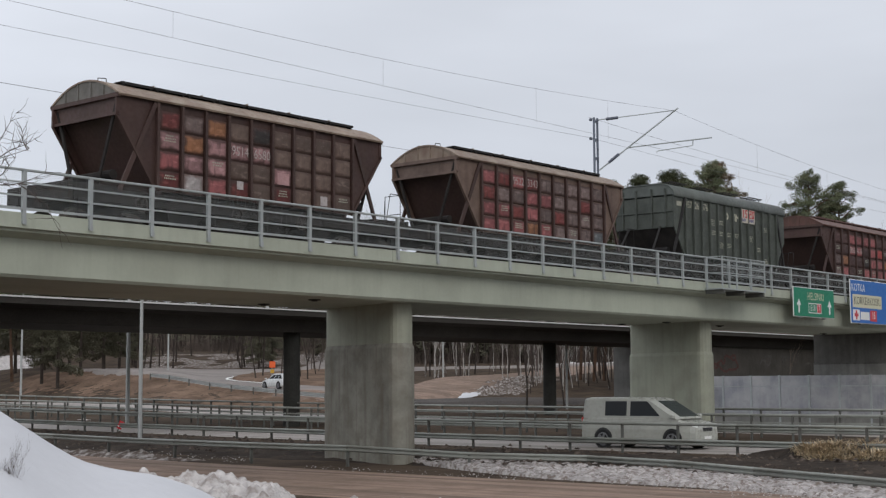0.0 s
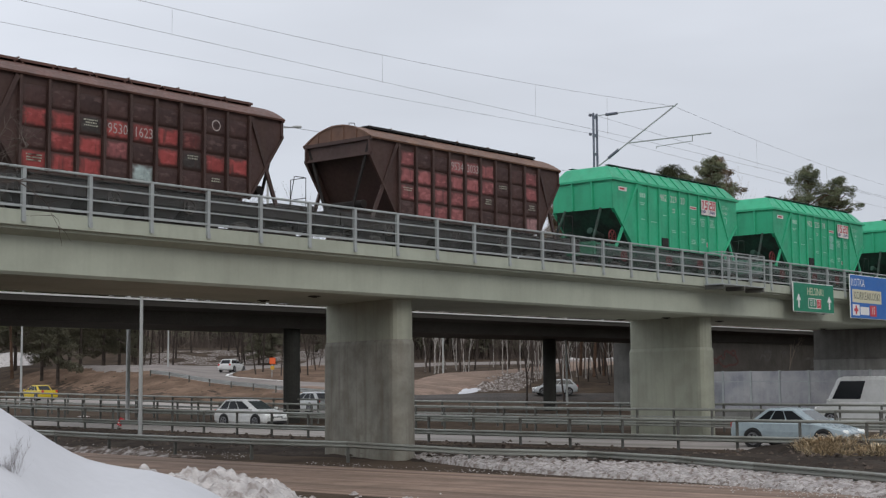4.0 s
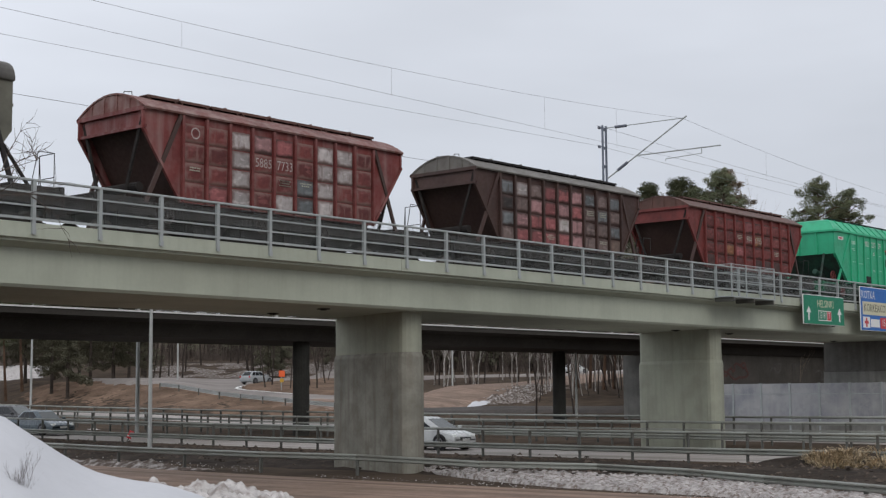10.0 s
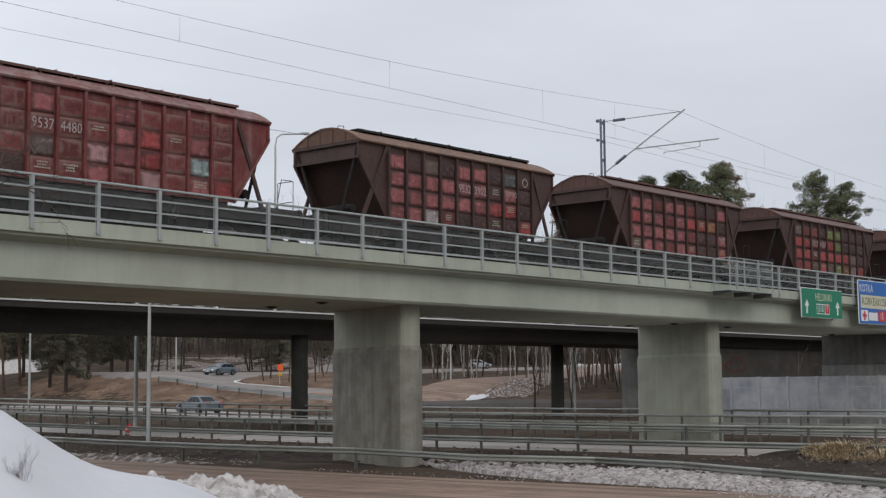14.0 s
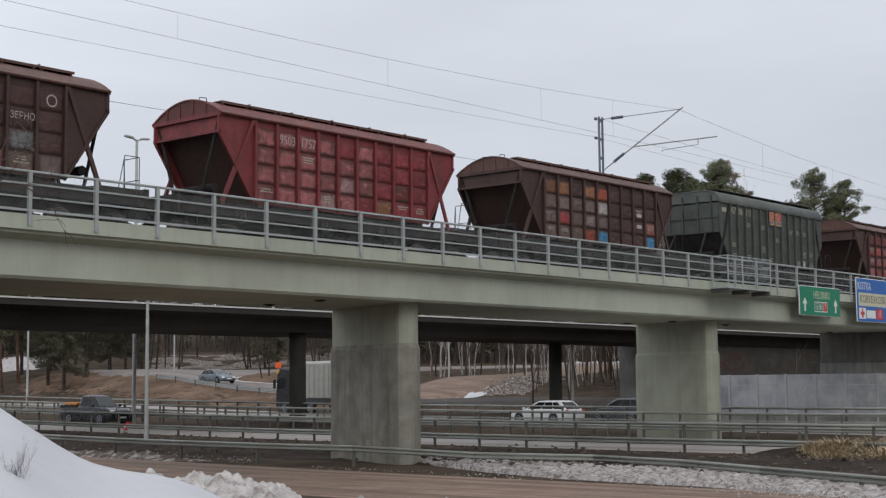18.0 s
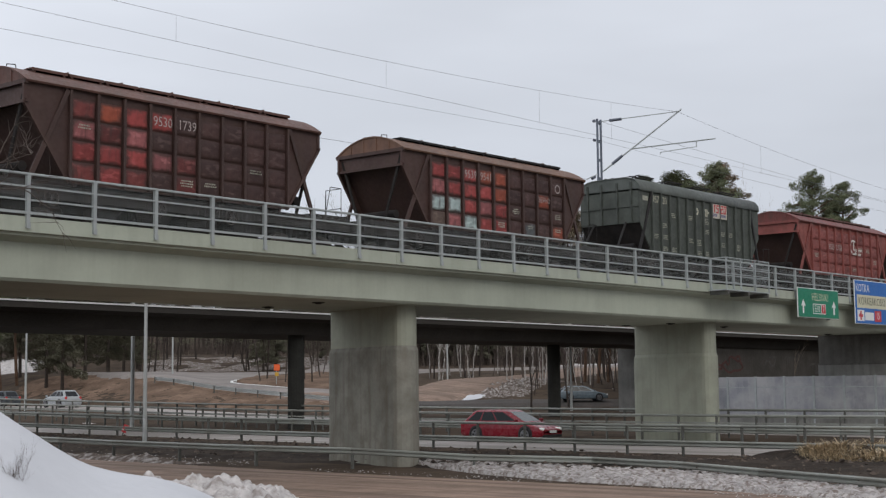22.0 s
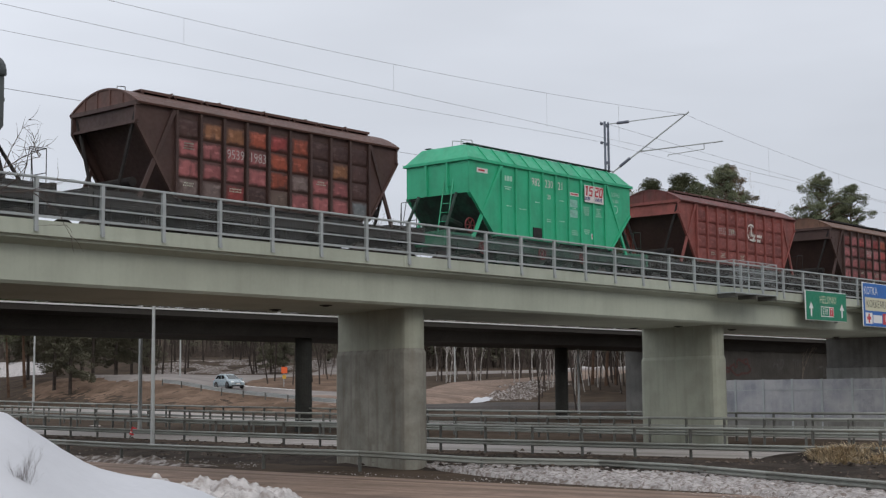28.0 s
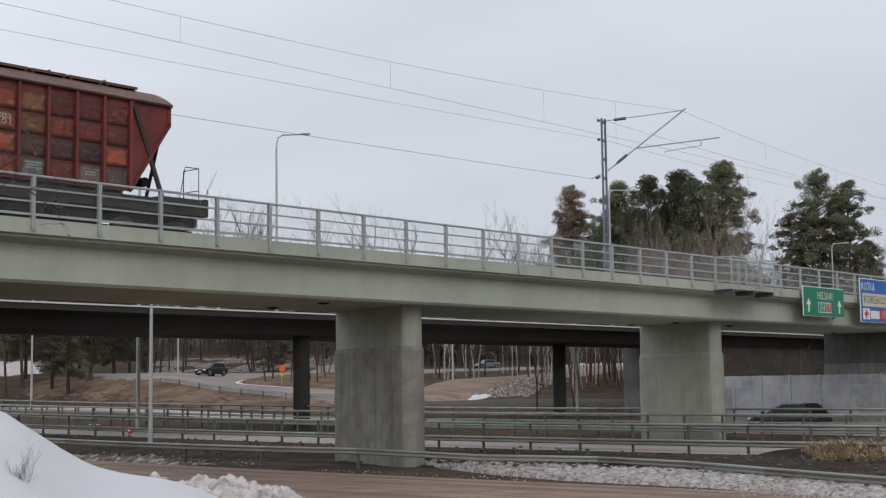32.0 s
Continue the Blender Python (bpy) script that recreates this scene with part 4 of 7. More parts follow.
    part("hand_wheel", shared("end_wheel", lambda: bmesh_ring(0.26, 0.03)), M["wheel_red"], w, "dull red brake wheel", pose(-4.75, -1.15, 1.95, 90))

    def boards():
        bm = bmesh.new()
        for s in (-1, 1):
            box(bm, -4.7, 4.7, s * 0.92 - 0.12, s * 0.92 + 0.12, 4.965, 4.985)
            for i in range(5):
                x = -4.4 + 2.2 * i
                box(bm, x - 0.12, x + 0.04, s * 0.92 - 0.1, s * 0.92 + 0.1, 4.9, 4.965)
        for i in range(3):
            box(bm, -3.9 + 2.7 * i, -1.6 + 2.7 * i, -0.45, 0.45, 4.93, 5.0)
        return bm

    part("running_board", shared("green_boards", boards), M["green_dark"], w, "walkway and hatches on the roof")
    rib = shared("green_rib", lambda: soft_box(-0.045, 0.045, -1.575, -1.5, 1.62, 4.25, 0.012, 1))
    for i in range(9):
        part("rib", rib, g, w, m=pose(-3.34 + 0.835 * i, 0, 0))
    struts(w, "green", 3.42, 4.2, 4.94, 1.46, g)

    y = -1.504
    plate("board", -4.45, 3.93, 0.62, 0.17, M["logo_board"], w, y, "small white nameplate")
    plate("mark", -4.5, 3.93, 0.36, 0.07, M["logo_red"], w, y - 0.006)
    for dx, wd in ((-0.16, 0.1), (0.0, 0.15), (0.17, 0.12)):
        plate("lettering_bar", -2.93 + dx, 3.8, wd, 0.19, M["mint"], w, y, "pale owner's mark")
    lettering("ЗЕРНО", 0.16, M["mint"], w, (4.13, y - 0.008, 3.86))
    lettering("8-984", 0.16, M["mint"], w, (4.13, y - 0.008, 3.6))
    for i, tx in enumerate(spec["num"].split("_")):
        lettering(tx, 0.3, M["stencil"], w, (-1.25 + 0.835 * i - (0.08 if i == 2 else 0), y - 0.01, 3.83))
    lettering("20", 0.19, M["stencil"], w, (-0.42, y - 0.008, 3.34))
    logo(w, 2.505, 3.72, y - 0.078, s=1.13)
    plate("mark", 1.25, 3.62, 0.6, 0.13, M["logo_board"], w, y, "faded red and white nameplate")
    plate("mark", 1.25, 3.62, 0.5, 0.05, M["logo_red"], w, y - 0.006)
    plate("placard", 2.5, 2.05, 0.24, 0.22, M["logo_board"], w, y)
    plate("placard_mark", 2.5, 2.05, 0.14, 0.12, M["logo_red"], w, y - 0.006)
    part("gate_plate", shared("green_gate", lambda: soft_box(-0.26, 0.26, -1.55, -1.5, 1.7, 2.1, 0.01, 1)), M["frame_black"], w, "black square plate", pose(-1.2, 0, 0))
    for k, (x, z, n) in enumerate(((-2.95, 3.5, 2), (-2.9, 2.8, 1), (-2.05, 2.75, 1), (-1.15, 3.1, 1), (0.42, 3.3, 1), (1.25, 3.15, 4), (2.08, 3.2, 5), (2.92, 3.2, 5), (-0.42, 2.5, 2), (1.25, 2.2, 3), (2.08, 2.3, 3), (0.42, 2.5, 1))):
        small_print(x, z, 0.45, n, M["mint"], w, y, k)
    part("ring_mark", shared("ring_mark", lambda: flat_ring(0.17, 0.04)), M["mint"], w, m=pose(4.13, y - 0.004, 3.28))
    if spec.get("ladder"):
        def ladder():
            a, b = Vector((-5.0, -0.75, 4.55)), Vector((-5.6, -0.75, 1.57))
            side = Vector((0, 0.42, 0))
            rows = [(a, b, 0.02, 0.02), (a + side, b + side, 0.02, 0.02)]
            for i in range(9):
                p = a.lerp(b, (i + 0.5) / 9)
                rows.append((p, p + side, 0.014, 0.014))
            return tubes(*rows, n=6)

        def roof_loop():
            rows = []
            for y in (-0.75, -0.33):
                pts = [(-4.75, y, 4.6), (-4.7, y, 5.12), (-4.1, y, 5.18), (-4.0, y, 4.85)]
                rows += [(p, q, 0.016, 0.016) for p, q in zip(pts, pts[1:])]
            return tubes(*rows, n=6)

        part("ladder", shared("green_ladder", ladder), g, w, "thin green ladder up the sloping end")
        part("roof_handrail", shared("green_roof_loop", roof_loop), M["galvanised"], w, "thin steel handrails at the head of the ladder")
    for k, (x, z, wd, hg) in enumerate(spec.get("patch", ())):
        plate("paint_patch", x, z, wd, hg, M["mint_patch"] if spec.get("pale", True) else M["green_mid"], w, y, "overpainted patch")
    return w


def slanted(rows):
    """Leaning flat bars (x, z, width, height) in one sheet."""
    bm = bmesh.new()
    for x, z, w, h in rows:
        q = []
        for dx, dz in ((-w / 2, -h / 2), (w / 2, -h / 2), (w / 2, h / 2), (-w / 2, h / 2)):
            q.append((x + dx + 0.16 * (z + dz - 0.08), z + dz))
        hexa(bm, [(px, 0.0, pz) for px, pz in q], [(px, -0.004, pz) for px, pz in q])
    bmesh.ops.recalc_face_normals(bm, faces=bm.faces[:])
    return bm


def logo_red():
    """Two groups of thick leaning red strokes."""
    rows = [(-0.44, 0.1, 0.075, 0.34), (-0.5, 0.23, 0.07, 0.07)]
    for c, op in ((-0.2, "a"), (0.16, "b"), (0.42, "c")):
        rows += [(c, 0.245, 0.21, 0.06), (c, -0.045, 0.21, 0.06)]
        if op == "c":
            rows += [(c - 0.075, 0.1, 0.07, 0.23), (c + 0.075, 0.1, 0.07, 0.23)]
        else:
            k = -1 if op == "a" else 1
            rows += [(c, 0.115, 0.21, 0.055), (c + k * 0.072, 0.18, 0.07, 0.075), (c - k * 0.072, 0.035, 0.07, 0.1)]
    return slanted(rows)


def logo_blue():
    """Small dark strokes in two groups below the red ones."""
    rows = []
    for x0, n in ((-0.5, 4), (0.14, 5)):
        for i in range(n):
            rows += [(x0 + 0.085 * i, -0.17, 0.055, 0.1 if i % 2 else 0.14)]
    return slanted(rows)


def logo(w, x, z, y, board="logo_board", s=1.0):
    """A pale board in two halves with red marks, and smaller dark marks below."""
    for dx in (-0.295, 0.295):
        plate("logo_board", x + dx * s, z, 0.565 * s, 0.6 * s, M[board], w, y, "pale logo board with red marks")
    for key, build, m in (("logo_red_marks", logo_red, "logo_red"), ("logo_blue_marks", logo_blue, "logo_blue")):
        part("logo_mark", shared(key, build), M[m], w, m=Matrix.Translation((x, y - 0.007, z)) @ Matrix.Diagonal((s, 1, s, 1)))


def olive_hopper(spec):
    """An older dark green-grey grain hopper with a round-shouldered roof."""
    w = thing("hopper_wagon", spec["label"], "grain wagon", group="grain wagons of the train")
    g = M[spec["paint"]]
    half = 7.36
    running_gear(w, half, g, M["frame_black"])
    for rz in (0, 180):
        part("side_sheet", shared("olive_side", lambda: sloped_side(5.2, 2.9, 4.3, 1.62, 4.26, 1.5)), g, w, m=pose(0, 0, 0, rz=rz))

    def end_sheet():
        bm = bmesh.new()
        hexa(bm, [(-5.2, -1.46, 2.86), (-5.2, 1.46, 2.86), (-5.13, 1.46, 2.86), (-5.13, -1.46, 2.86)], [(-5.2, -1.46, 4.3), (-5.2, 1.46, 4.3), (-5.13, 1.46, 4.3), (-5.13, -1.46, 4.3)])
        return bm

    def slope_sheet():
        bm = bmesh.new()
        hexa(bm, [(-4.3, -1.45, 1.5), (-4.3, 1.45, 1.5), (-4.22, 1.45, 1.5), (-4.22, -1.45, 1.5)], [(-5.18, -1.45, 2.9), (-5.18, 1.45, 2.9), (-5.1, 1.45, 2.9), (-5.1, -1.45, 2.9)])
        return bm

    def roof_mesh():
        outer = arch(1.58, 4.24, 0.6, 14, 0.42)
        sh = [(y * 0.97, z - 0.05) for y, z in outer][::-1]
        bm = loft([[(x, y, z) for y, z in outer + sh] for x in (-5.22, 5.22)])
        for s in (-1, 1):
            vs = [bm.verts.new((s * 5.2, y, z - 0.01)) for y, z in outer]
            bm.faces.new(vs if s > 0 else vs[::-1])
        return bm

    for rz in (0, 180):
        part("end_sheet", shared("olive_end", end_sheet), g, w, m=pose(0, 0, 0, rz=rz))
        part("slope_sheet", shared("olive_slope", slope_sheet), M["under"], w, "grimy sloping end of the hopper", pose(0, 0, 0, rz=rz))
        part("cross_rib", shared("olive_cross", lambda: boxes((-5.25, -5.2, -1.46, 1.46, 3.55, 3.63))), g, w, m=pose(0, 0, 0, rz=rz))
        for dy in (-1.1, -0.4, 0.4, 1.1):
            part("stiffener", shared("olive_stiff", lambda: boxes((-5.27, -5.2, -0.04, 0.04, 2.9, 4.6))), g, w, m=pose(0, 0, 0, rz=rz) @ pose(0, dy, 0))
        for s in (-1, 1):
            part("end_brace", shared("olive_brace_%d" % s, lambda: tubes(((-5.2, s * 0.8, 2.9), (-6.2, s * 0.9, 1.5), 0.05, 0.05))), M["frame_black"], w, m=pose(0, 0, 0, rz=rz))
        part("air_reservoir", shared("olive_reservoir", lambda: tubes(((-4.7, -0.9, 1.9), (-4.7, 0.9, 1.9), 0.16, 0.16))), M["frame_black"], w, m=pose(0, 0, 0, rz=rz))
    part("roof", shared("olive_roof", roof_mesh, True), M[spec.get("roof", "olive_roof" if spec["paint"] == "olive" else spec["paint"])], w, spec.get("roof_label", ""))

    def boards():
        bm = bmesh.new()
        for s in (-1, 1):
            box(bm, -4.4, 5.0, s * 0.75 - 0.22, s * 0.75 + 0.22, 4.92, 4.955)
            for i in range(14):
                x = -4.3 + 0.71 * i
                box(bm, x - 0.025, x + 0.025, s * 0.75 - 0.2, s * 0.75 + 0.2, 4.76, 4.92)
        return bm

    def hatch_platform():
        bm = bmesh.new()
        for y in (-0.8, -0.45, 0.45, 0.8):
            box(bm, -0.7, 0.7, y - 0.03, y + 0.03, 4.99, 5.03)
        for k in range(5):
            box(bm, -0.7 + 0.34 * k, -0.66 + 0.34 * k, -0.8, 0.8, 4.98, 5.0)
        for dx in (-0.6, 0.6):
            for y in (-0.7, 0.7):
                box(bm, dx - 0.02, dx + 0.02, y - 0.02, y + 0.02, 4.74, 4.99)
        return bm

    if spec.get("hatches"):
        for i in range(4):
            at = pose(-3.6 + 2.4 * i, 0, 0)
            part("hatch_platform", shared("olive_hatch_platform", hatch_platform), M["frame_black"], w, "open steel platform round a roof hatch", at)
            part("roof_hatch", shared("olive_roof_hatch", lambda: tubes(((0, 0, 4.78), (0, 0, 4.92), 0.4, 0.4), n=14)), g, w, m=at)
            part("roof_vent", shared("olive_roof_vent", lambda: tubes(((1.15, -0.2, 4.78), (1.15, -0.2, 4.98), 0.06, 0.06), n=8)), M["frame_black"], w, m=at)
    else:
        part("running_board", shared("olive_boards", boards), M["frame_black"], w, "long raised walkway along the roof")
    rib = shared("olive_rib", lambda: soft_box(-0.035, 0.035, -1.61, -1.5, 1.65, 4.22, 0.012, 1))
    for i in range(13):
        part("rib", rib, g, w, m=pose(-4.29 + 0.715 * i, 0, 0))
    struts(w, "olive", 4.3, 4.22, 5.28, 1.46, M["frame_black"])
    y = -1.504
    plate("lettering_bar", -4.75, 3.92, 0.4, 0.2, M["stencil_dim"], w, y, "pale owner's mark")
    for i, tx in enumerate(spec["num"].split("_")):
        lettering(tx, 0.31, M["stencil_cream"], w, (-3.93 + 0.715 * i, y - 0.01, 3.93))
    if spec.get("logo") is not None:
        logo(w, spec["logo"], 3.86, y - 0.078, spec.get("board", "logo_aged"), 1.08)
    if spec.get("marks"):
        part("round_mark", shared("round_mark", lambda: flat_ring(0.16, 0.1)), M["stencil_cream"], w, "round pale mark", pose(-0.5, y - 0.004, 3.72))
        for dx, dz, wd, hg in ((-0.25, 0, 0.07, 0.34), (-0.13, 0.14, 0.17, 0.06), (-0.01, 0, 0.07, 0.34), (0.1, 0, 0.07, 0.34), (0.22, 0.03, 0.12, 0.09)):
            plate("mark_bar", 0.3 + dx, 3.72 + dz, wd, hg, M["stencil_cream"], w, y, "pale operator's mark")
    rng = random.Random(spec["num"])
    for r in range(4):
        for c in range(12):
            if rng.random() < 0.33:
                small_print(-3.93 + 0.715 * c, 3.46 - 0.5 * r, 0.48, rng.choice((3, 3, 4)), M["stencil_dim"], w, y, rng.random())
    for k, (x, z, wd, hg) in enumerate(spec.get("patch", ())):
        plate("paint_patch", x, z, wd, hg, M["logo_board"], w, y, "bare white patch")
    return w


# ---- guard rails ----
def line_points(line, step):
    """Even steps along a polyline of (x, y)."""
    out, carry = [], 0.0
    for a, b in zip(line, line[1:]):
        a, b = Vector(a), Vector(b)
        n = (b - a).length
        s = carry
        while s < n:
            out.append((a + (b - a) * s / n, (b - a).normalized()))
            s += step
        carry = s - n
    return out


def w_profile(z, y=0.0):
    prof = [(-0.01, -0.155), (-0.075, -0.11), (-0.075, -0.06), (-0.015, -0.02), (-0.015, 0.02), (-0.075, 0.06), (-0.075, 0.11), (-0.01, 0.155),
            (0.01, 0.155), (-0.055, 0.1), (-0.055, 0.07), (0.005, 0.025), (0.005, -0.025), (-0.055, -0.07), (-0.055, -0.1), (0.01, -0.155)]
    return [(y + 0.9 * p, z + 0.68 * q) for p, q in prof]


def guard_rail(label, line, step, beam_z=(), tube_z=(), bar_z=(), post_h=0.8, lift=None, post_m="post_steel", wide_z=(), beam_m="rail_steel"):
    """Posts along a polyline with beams, tubes and flat bars from post to post."""
    g = thing("guard_rail", label, "guard rail", kind="structure")
    pts = [p for p, d in line_points(line, step)]
    post = shared("rail_post_%.2f" % post_h, lambda: boxes((-0.05, 0.05, -0.035, 0.035, -0.5, post_h)))
    kinds = []
    for z in beam_z:
        kinds.append((z, "beam", shared("w_beam", lambda: loft([[(x, -y, z) for y, z in w_profile(0.0, -0.035)] for x in (-0.002, 1.002)]))))
    for z in wide_z:
        kinds.append((z, "beam", shared("wide_beam", lambda: loft([[(x, 0.12 - y, 1.1 * z) for y, z in w_profile(0.0, 0.0)] for x in (-0.002, 1.002)]))))
    for z in tube_z:
        kinds.append((z, "tube", shared("rail_tube", lambda: tubes(((-0.002, 0, 0), (1.002, 0, 0), 0.055, 0.055), n=10))))
    for z in bar_z:
        kinds.append((z, "bar", shared("rail_bar", lambda: boxes((-0.002, 1.002, -0.03, 0.03, -0.035, 0.035)))))
    for i, p in enumerate(pts):
        e = pts[min(i + 1, len(pts) - 1)]
        f = pts[i - 1] if i == len(pts) - 1 else p
        q = e if i < len(pts) - 1 else p
        a = math.degrees(math.atan2(q.y - f.y, q.x - f.x))
        sink = lift or (lambda x, y: 0.0)
        z = gz(p.x, p.y) + sink(p.x, p.y)
        n = max(0.01, (e - p).length)
        tilt = -math.degrees(math.atan2(gz(e.x, e.y) + sink(e.x, e.y) - z, n))
        part("post", post, M[post_m], g, m=pose(p.x, p.y, z, rz=a + 90))
        if i < len(pts) - 1:
            for h, nm, me in kinds:
                part(nm, me, M[beam_m], g, m=pose(p.x, p.y, z + h, ry=tilt, rz=a) @ Matrix.Diagonal((n, 1, 1, 1)))
    return g


guard_rail("weathered steel guard rail half buried in snow along the muddy slip road", [(26.84, 4.15), (29.77, 9.27), (32.33, 14.03), (35.1, 19.6), (37.1, 23.3), (37.3, 26.2), (35.5, 27.5), (33.9, 29.7), (32.3, 33.4), (32.3, 42.5), (32.9, 48.6), (33.2, 58), (33.0, 70)], 4.0, (0.6,), post_h=0.68, lift=lambda x, y: -0.34 + 0.34 * ramp01(25.5, 33, y))
guard_rail("grey steel guard rail with a tube on top beside the carriageway", [(45.4, 5.4), (45.4, 92)], 2.418, (), (1.1,), (), 1.1, wide_z=(0.45,))
guard_rail("grey steel railing with tubes along the median", [(54.0, 4.3), (54.0, 118)], 1.88, (0.62,), (1.26,), (0.94,), 1.26)
guard_rail("grey steel railing with tubes along the far side of the median", [(58.6, 6.0), (58.6, 118)], 1.9, (), (1.4,), (1.08, 0.8, 0.55), 1.4)
guard_rail("steel guard rail along the edge of the ramp", [xy(152, -30.5), xy(145, -24.5), xy(138, -18.5), xy(130, -12.0), xy(123, -6.0), xy(118, -1.0)], 4.0, (0.5, 0.68), post_h=0.75, beam_m="lamp_grey")


# ---- snow, mud and banks near the camera ----
def mound(name, us, vs, height, material, label, category, kind="structure", rough=0.0, size=1.0):
    """A piece of raised ground; height(u, v) over the land."""
    bm = bmesh.new()
    grid = []
    for u in us:
        row = []
        for v in vs:
            x, y = xy(u, v)
            h = height(u, v)
            if rough:
                h += rough * noise.fractal(Vector((x * size, y * size, 3.0)), 0.9, 2.0, 5)
            row.append(bm.verts.new((x, y, gz(x, y) + h)))
        grid.append(row)
    for a, b in zip(grid, grid[1:]):
        for i in range(len(vs) - 1):
            bm.faces.new((a[i], a[i + 1], b[i + 1], b[i]))
    bmesh.ops.recalc_face_normals(bm, faces=bm.faces[:])
    return tagged(part(name, bm, material, smooth=True), label, category, kind=kind)


def span(a, b, n):
    return [a + (b - a) * i / n for i in range(n + 1)]


CREST = [(-9.0, 2.85), (-0.5, 2.8), (-0.36, 2.6), (-0.31, 2.44), (-0.296, 2.33), (-0.28, 2.21), (-0.264, 2.08), (-0.255, 2.02), (-0.239, 1.94), (-0.217, 1.89), (-0.195, 1.855), (-0.173, 1.77), (-0.154, 1.67), (-0.1, 1.25), (0.0, 0.8), (9.0, 0.8)]


def snow_height(u, v):
    k = v / max(u, 6.0)
    for (a, za), (b, zb) in zip(CREST, CREST[1:]):
        if k <= b:
            crest = za + (zb - za) * (k - a) / (b - a)
            break
    crest += 0.02 * noise.fractal(Vector((u * 0.5, v * 0.5, 0)), 1.0, 2.0, 3)
    face = ramp01(4.0, 11.5, u) * (1 - ramp01(12.0, 17.5, u))
    x, y = xy(u, v)
    return (crest - gz(x, y)) * face - 0.3 * (1 - face)


mound("snow_bank", span(4, 18, 56), span(-9, 2.2, 70), snow_height, M["snow"], "smooth white ploughed snow bank at the roadside", "snow bank")


def snow_edge(u, v):
    c = max(0.0, 1 - abs((u - 27.6) / 2.6))
    top = 1.0 - 0.16 * ramp01(-4.4, -3.2, v) - 0.42 * ramp01(-3.3, -2.5, v) - 0.4 * ramp01(-2.6, -1.7, v)
    return top * c ** 0.7 * ramp01(-7.6, -6.2, v) - 0.12


mound("snow_heap", span(25, 33, 150), span(-8, 0.5, 170), snow_edge, M["crust_snow"], "lumpy dirty snow heap at the edge of the slip road", "snow heap", rough=0.19, size=3.3)


def verge_strip(name, line, width, height, material, label, rough, size=1.8, n=8, category="verge"):
    """A lumpy strip along a polyline of (x, y), highest in its middle."""
    pts = line_points(line, 0.5)
    bm = bmesh.new()
    rows = []
    for i, (p, d) in enumerate(pts):
        side = Vector((-d.y, d.x))
        ends = min(1.0, i / 8, (len(pts) - 1 - i) / 8)
        row = []
        for j in range(n + 1):
            q = p + side * width * (j / n - 0.5)
            h = (height * math.sin(math.pi * j / n) + rough * noise.fractal(Vector((q.x * size, q.y * size, 9.0)), 0.9, 2.0, 5) * math.sin(math.pi * j / n) ** 0.5) * ends - 0.05
            row.append(bm.verts.new((q.x, q.y, gz(q.x, q.y) + h)))
        rows.append(row)
    for a, b in zip(rows, rows[1:]):
        for i in range(n):
            bm.faces.new((a[i], a[i + 1], b[i + 1], b[i]))
    bmesh.ops.recalc_face_normals(bm, faces=bm.faces[:])
    return tagged(part(name, bm, material, smooth=True), label, category, kind="structure")


verge_strip("dirty_snow_verge", [(31.9, 37), (32.3, 44), (32.6, 51)], 1.6, 0.16, M["dirty_snow"], "patchy dirty snow along the guard rail", 0.26, n=12)
verge_strip("soil_bank", [(39.5, 4), (39.5, 20), (39.4, 31), (39.0, 40), (39.6, 60), (39.6, 90)], 10.5, 0.24, M["soil"], "dark bare soil of the median under the bridge", 0.14, 0.8, 16)
verge_strip("soil_bank", [(57.5, 10), (57.5, 28), (58.5, 44), (61, 62), (63.0, 90)], 5.5, 0.16, M["ground"], "brown worn soil of the far median", 0.1, 0.8, 10)
verge_strip("snow_patch", [(56.6, 78), (57.2, 81.5)], 1.0, 0.2, M["crust_snow"], "small heap of leftover snow on the median", 0.3, 2.0)
verge_strip("snow_patch", [xy(139, 2.0), xy(145, 4.6)], 2.2, 0.4, M["snow"], "patch of leftover snow beside the ramp", 0.25, 0.8)
verge_strip("snow_patch", [xy(141, 5.2), xy(152, 7.4), xy(162, 10.2), xy(172, 13.5)], 6.5, 0.2, M["dirty_snow"], "melting snow on the ramp's verge", 0.75, 0.8, n=24)
verge_strip("snow_patch", [xy(207, -44), xy(207, -30), xy(209, -12)], 25.0, 0.12, M["dirty_snow"], "snow left on the slope at the edge of the wood", 0.4, 0.25, n=24)
verge_strip("snow_patch", [xy(205, -70), xy(207, -57)], 26.0, 0.3, M["crust_snow"], "snow left among the trees", 0.4, 0.3, n=20)
verge_strip("snow_patch", [xy(255, 20), xy(258, 28), xy(262, 42)], 9.0, 0.4, M["crust_snow"], "snow left at the edge of the wood", 0.5, 0.3, n=16)


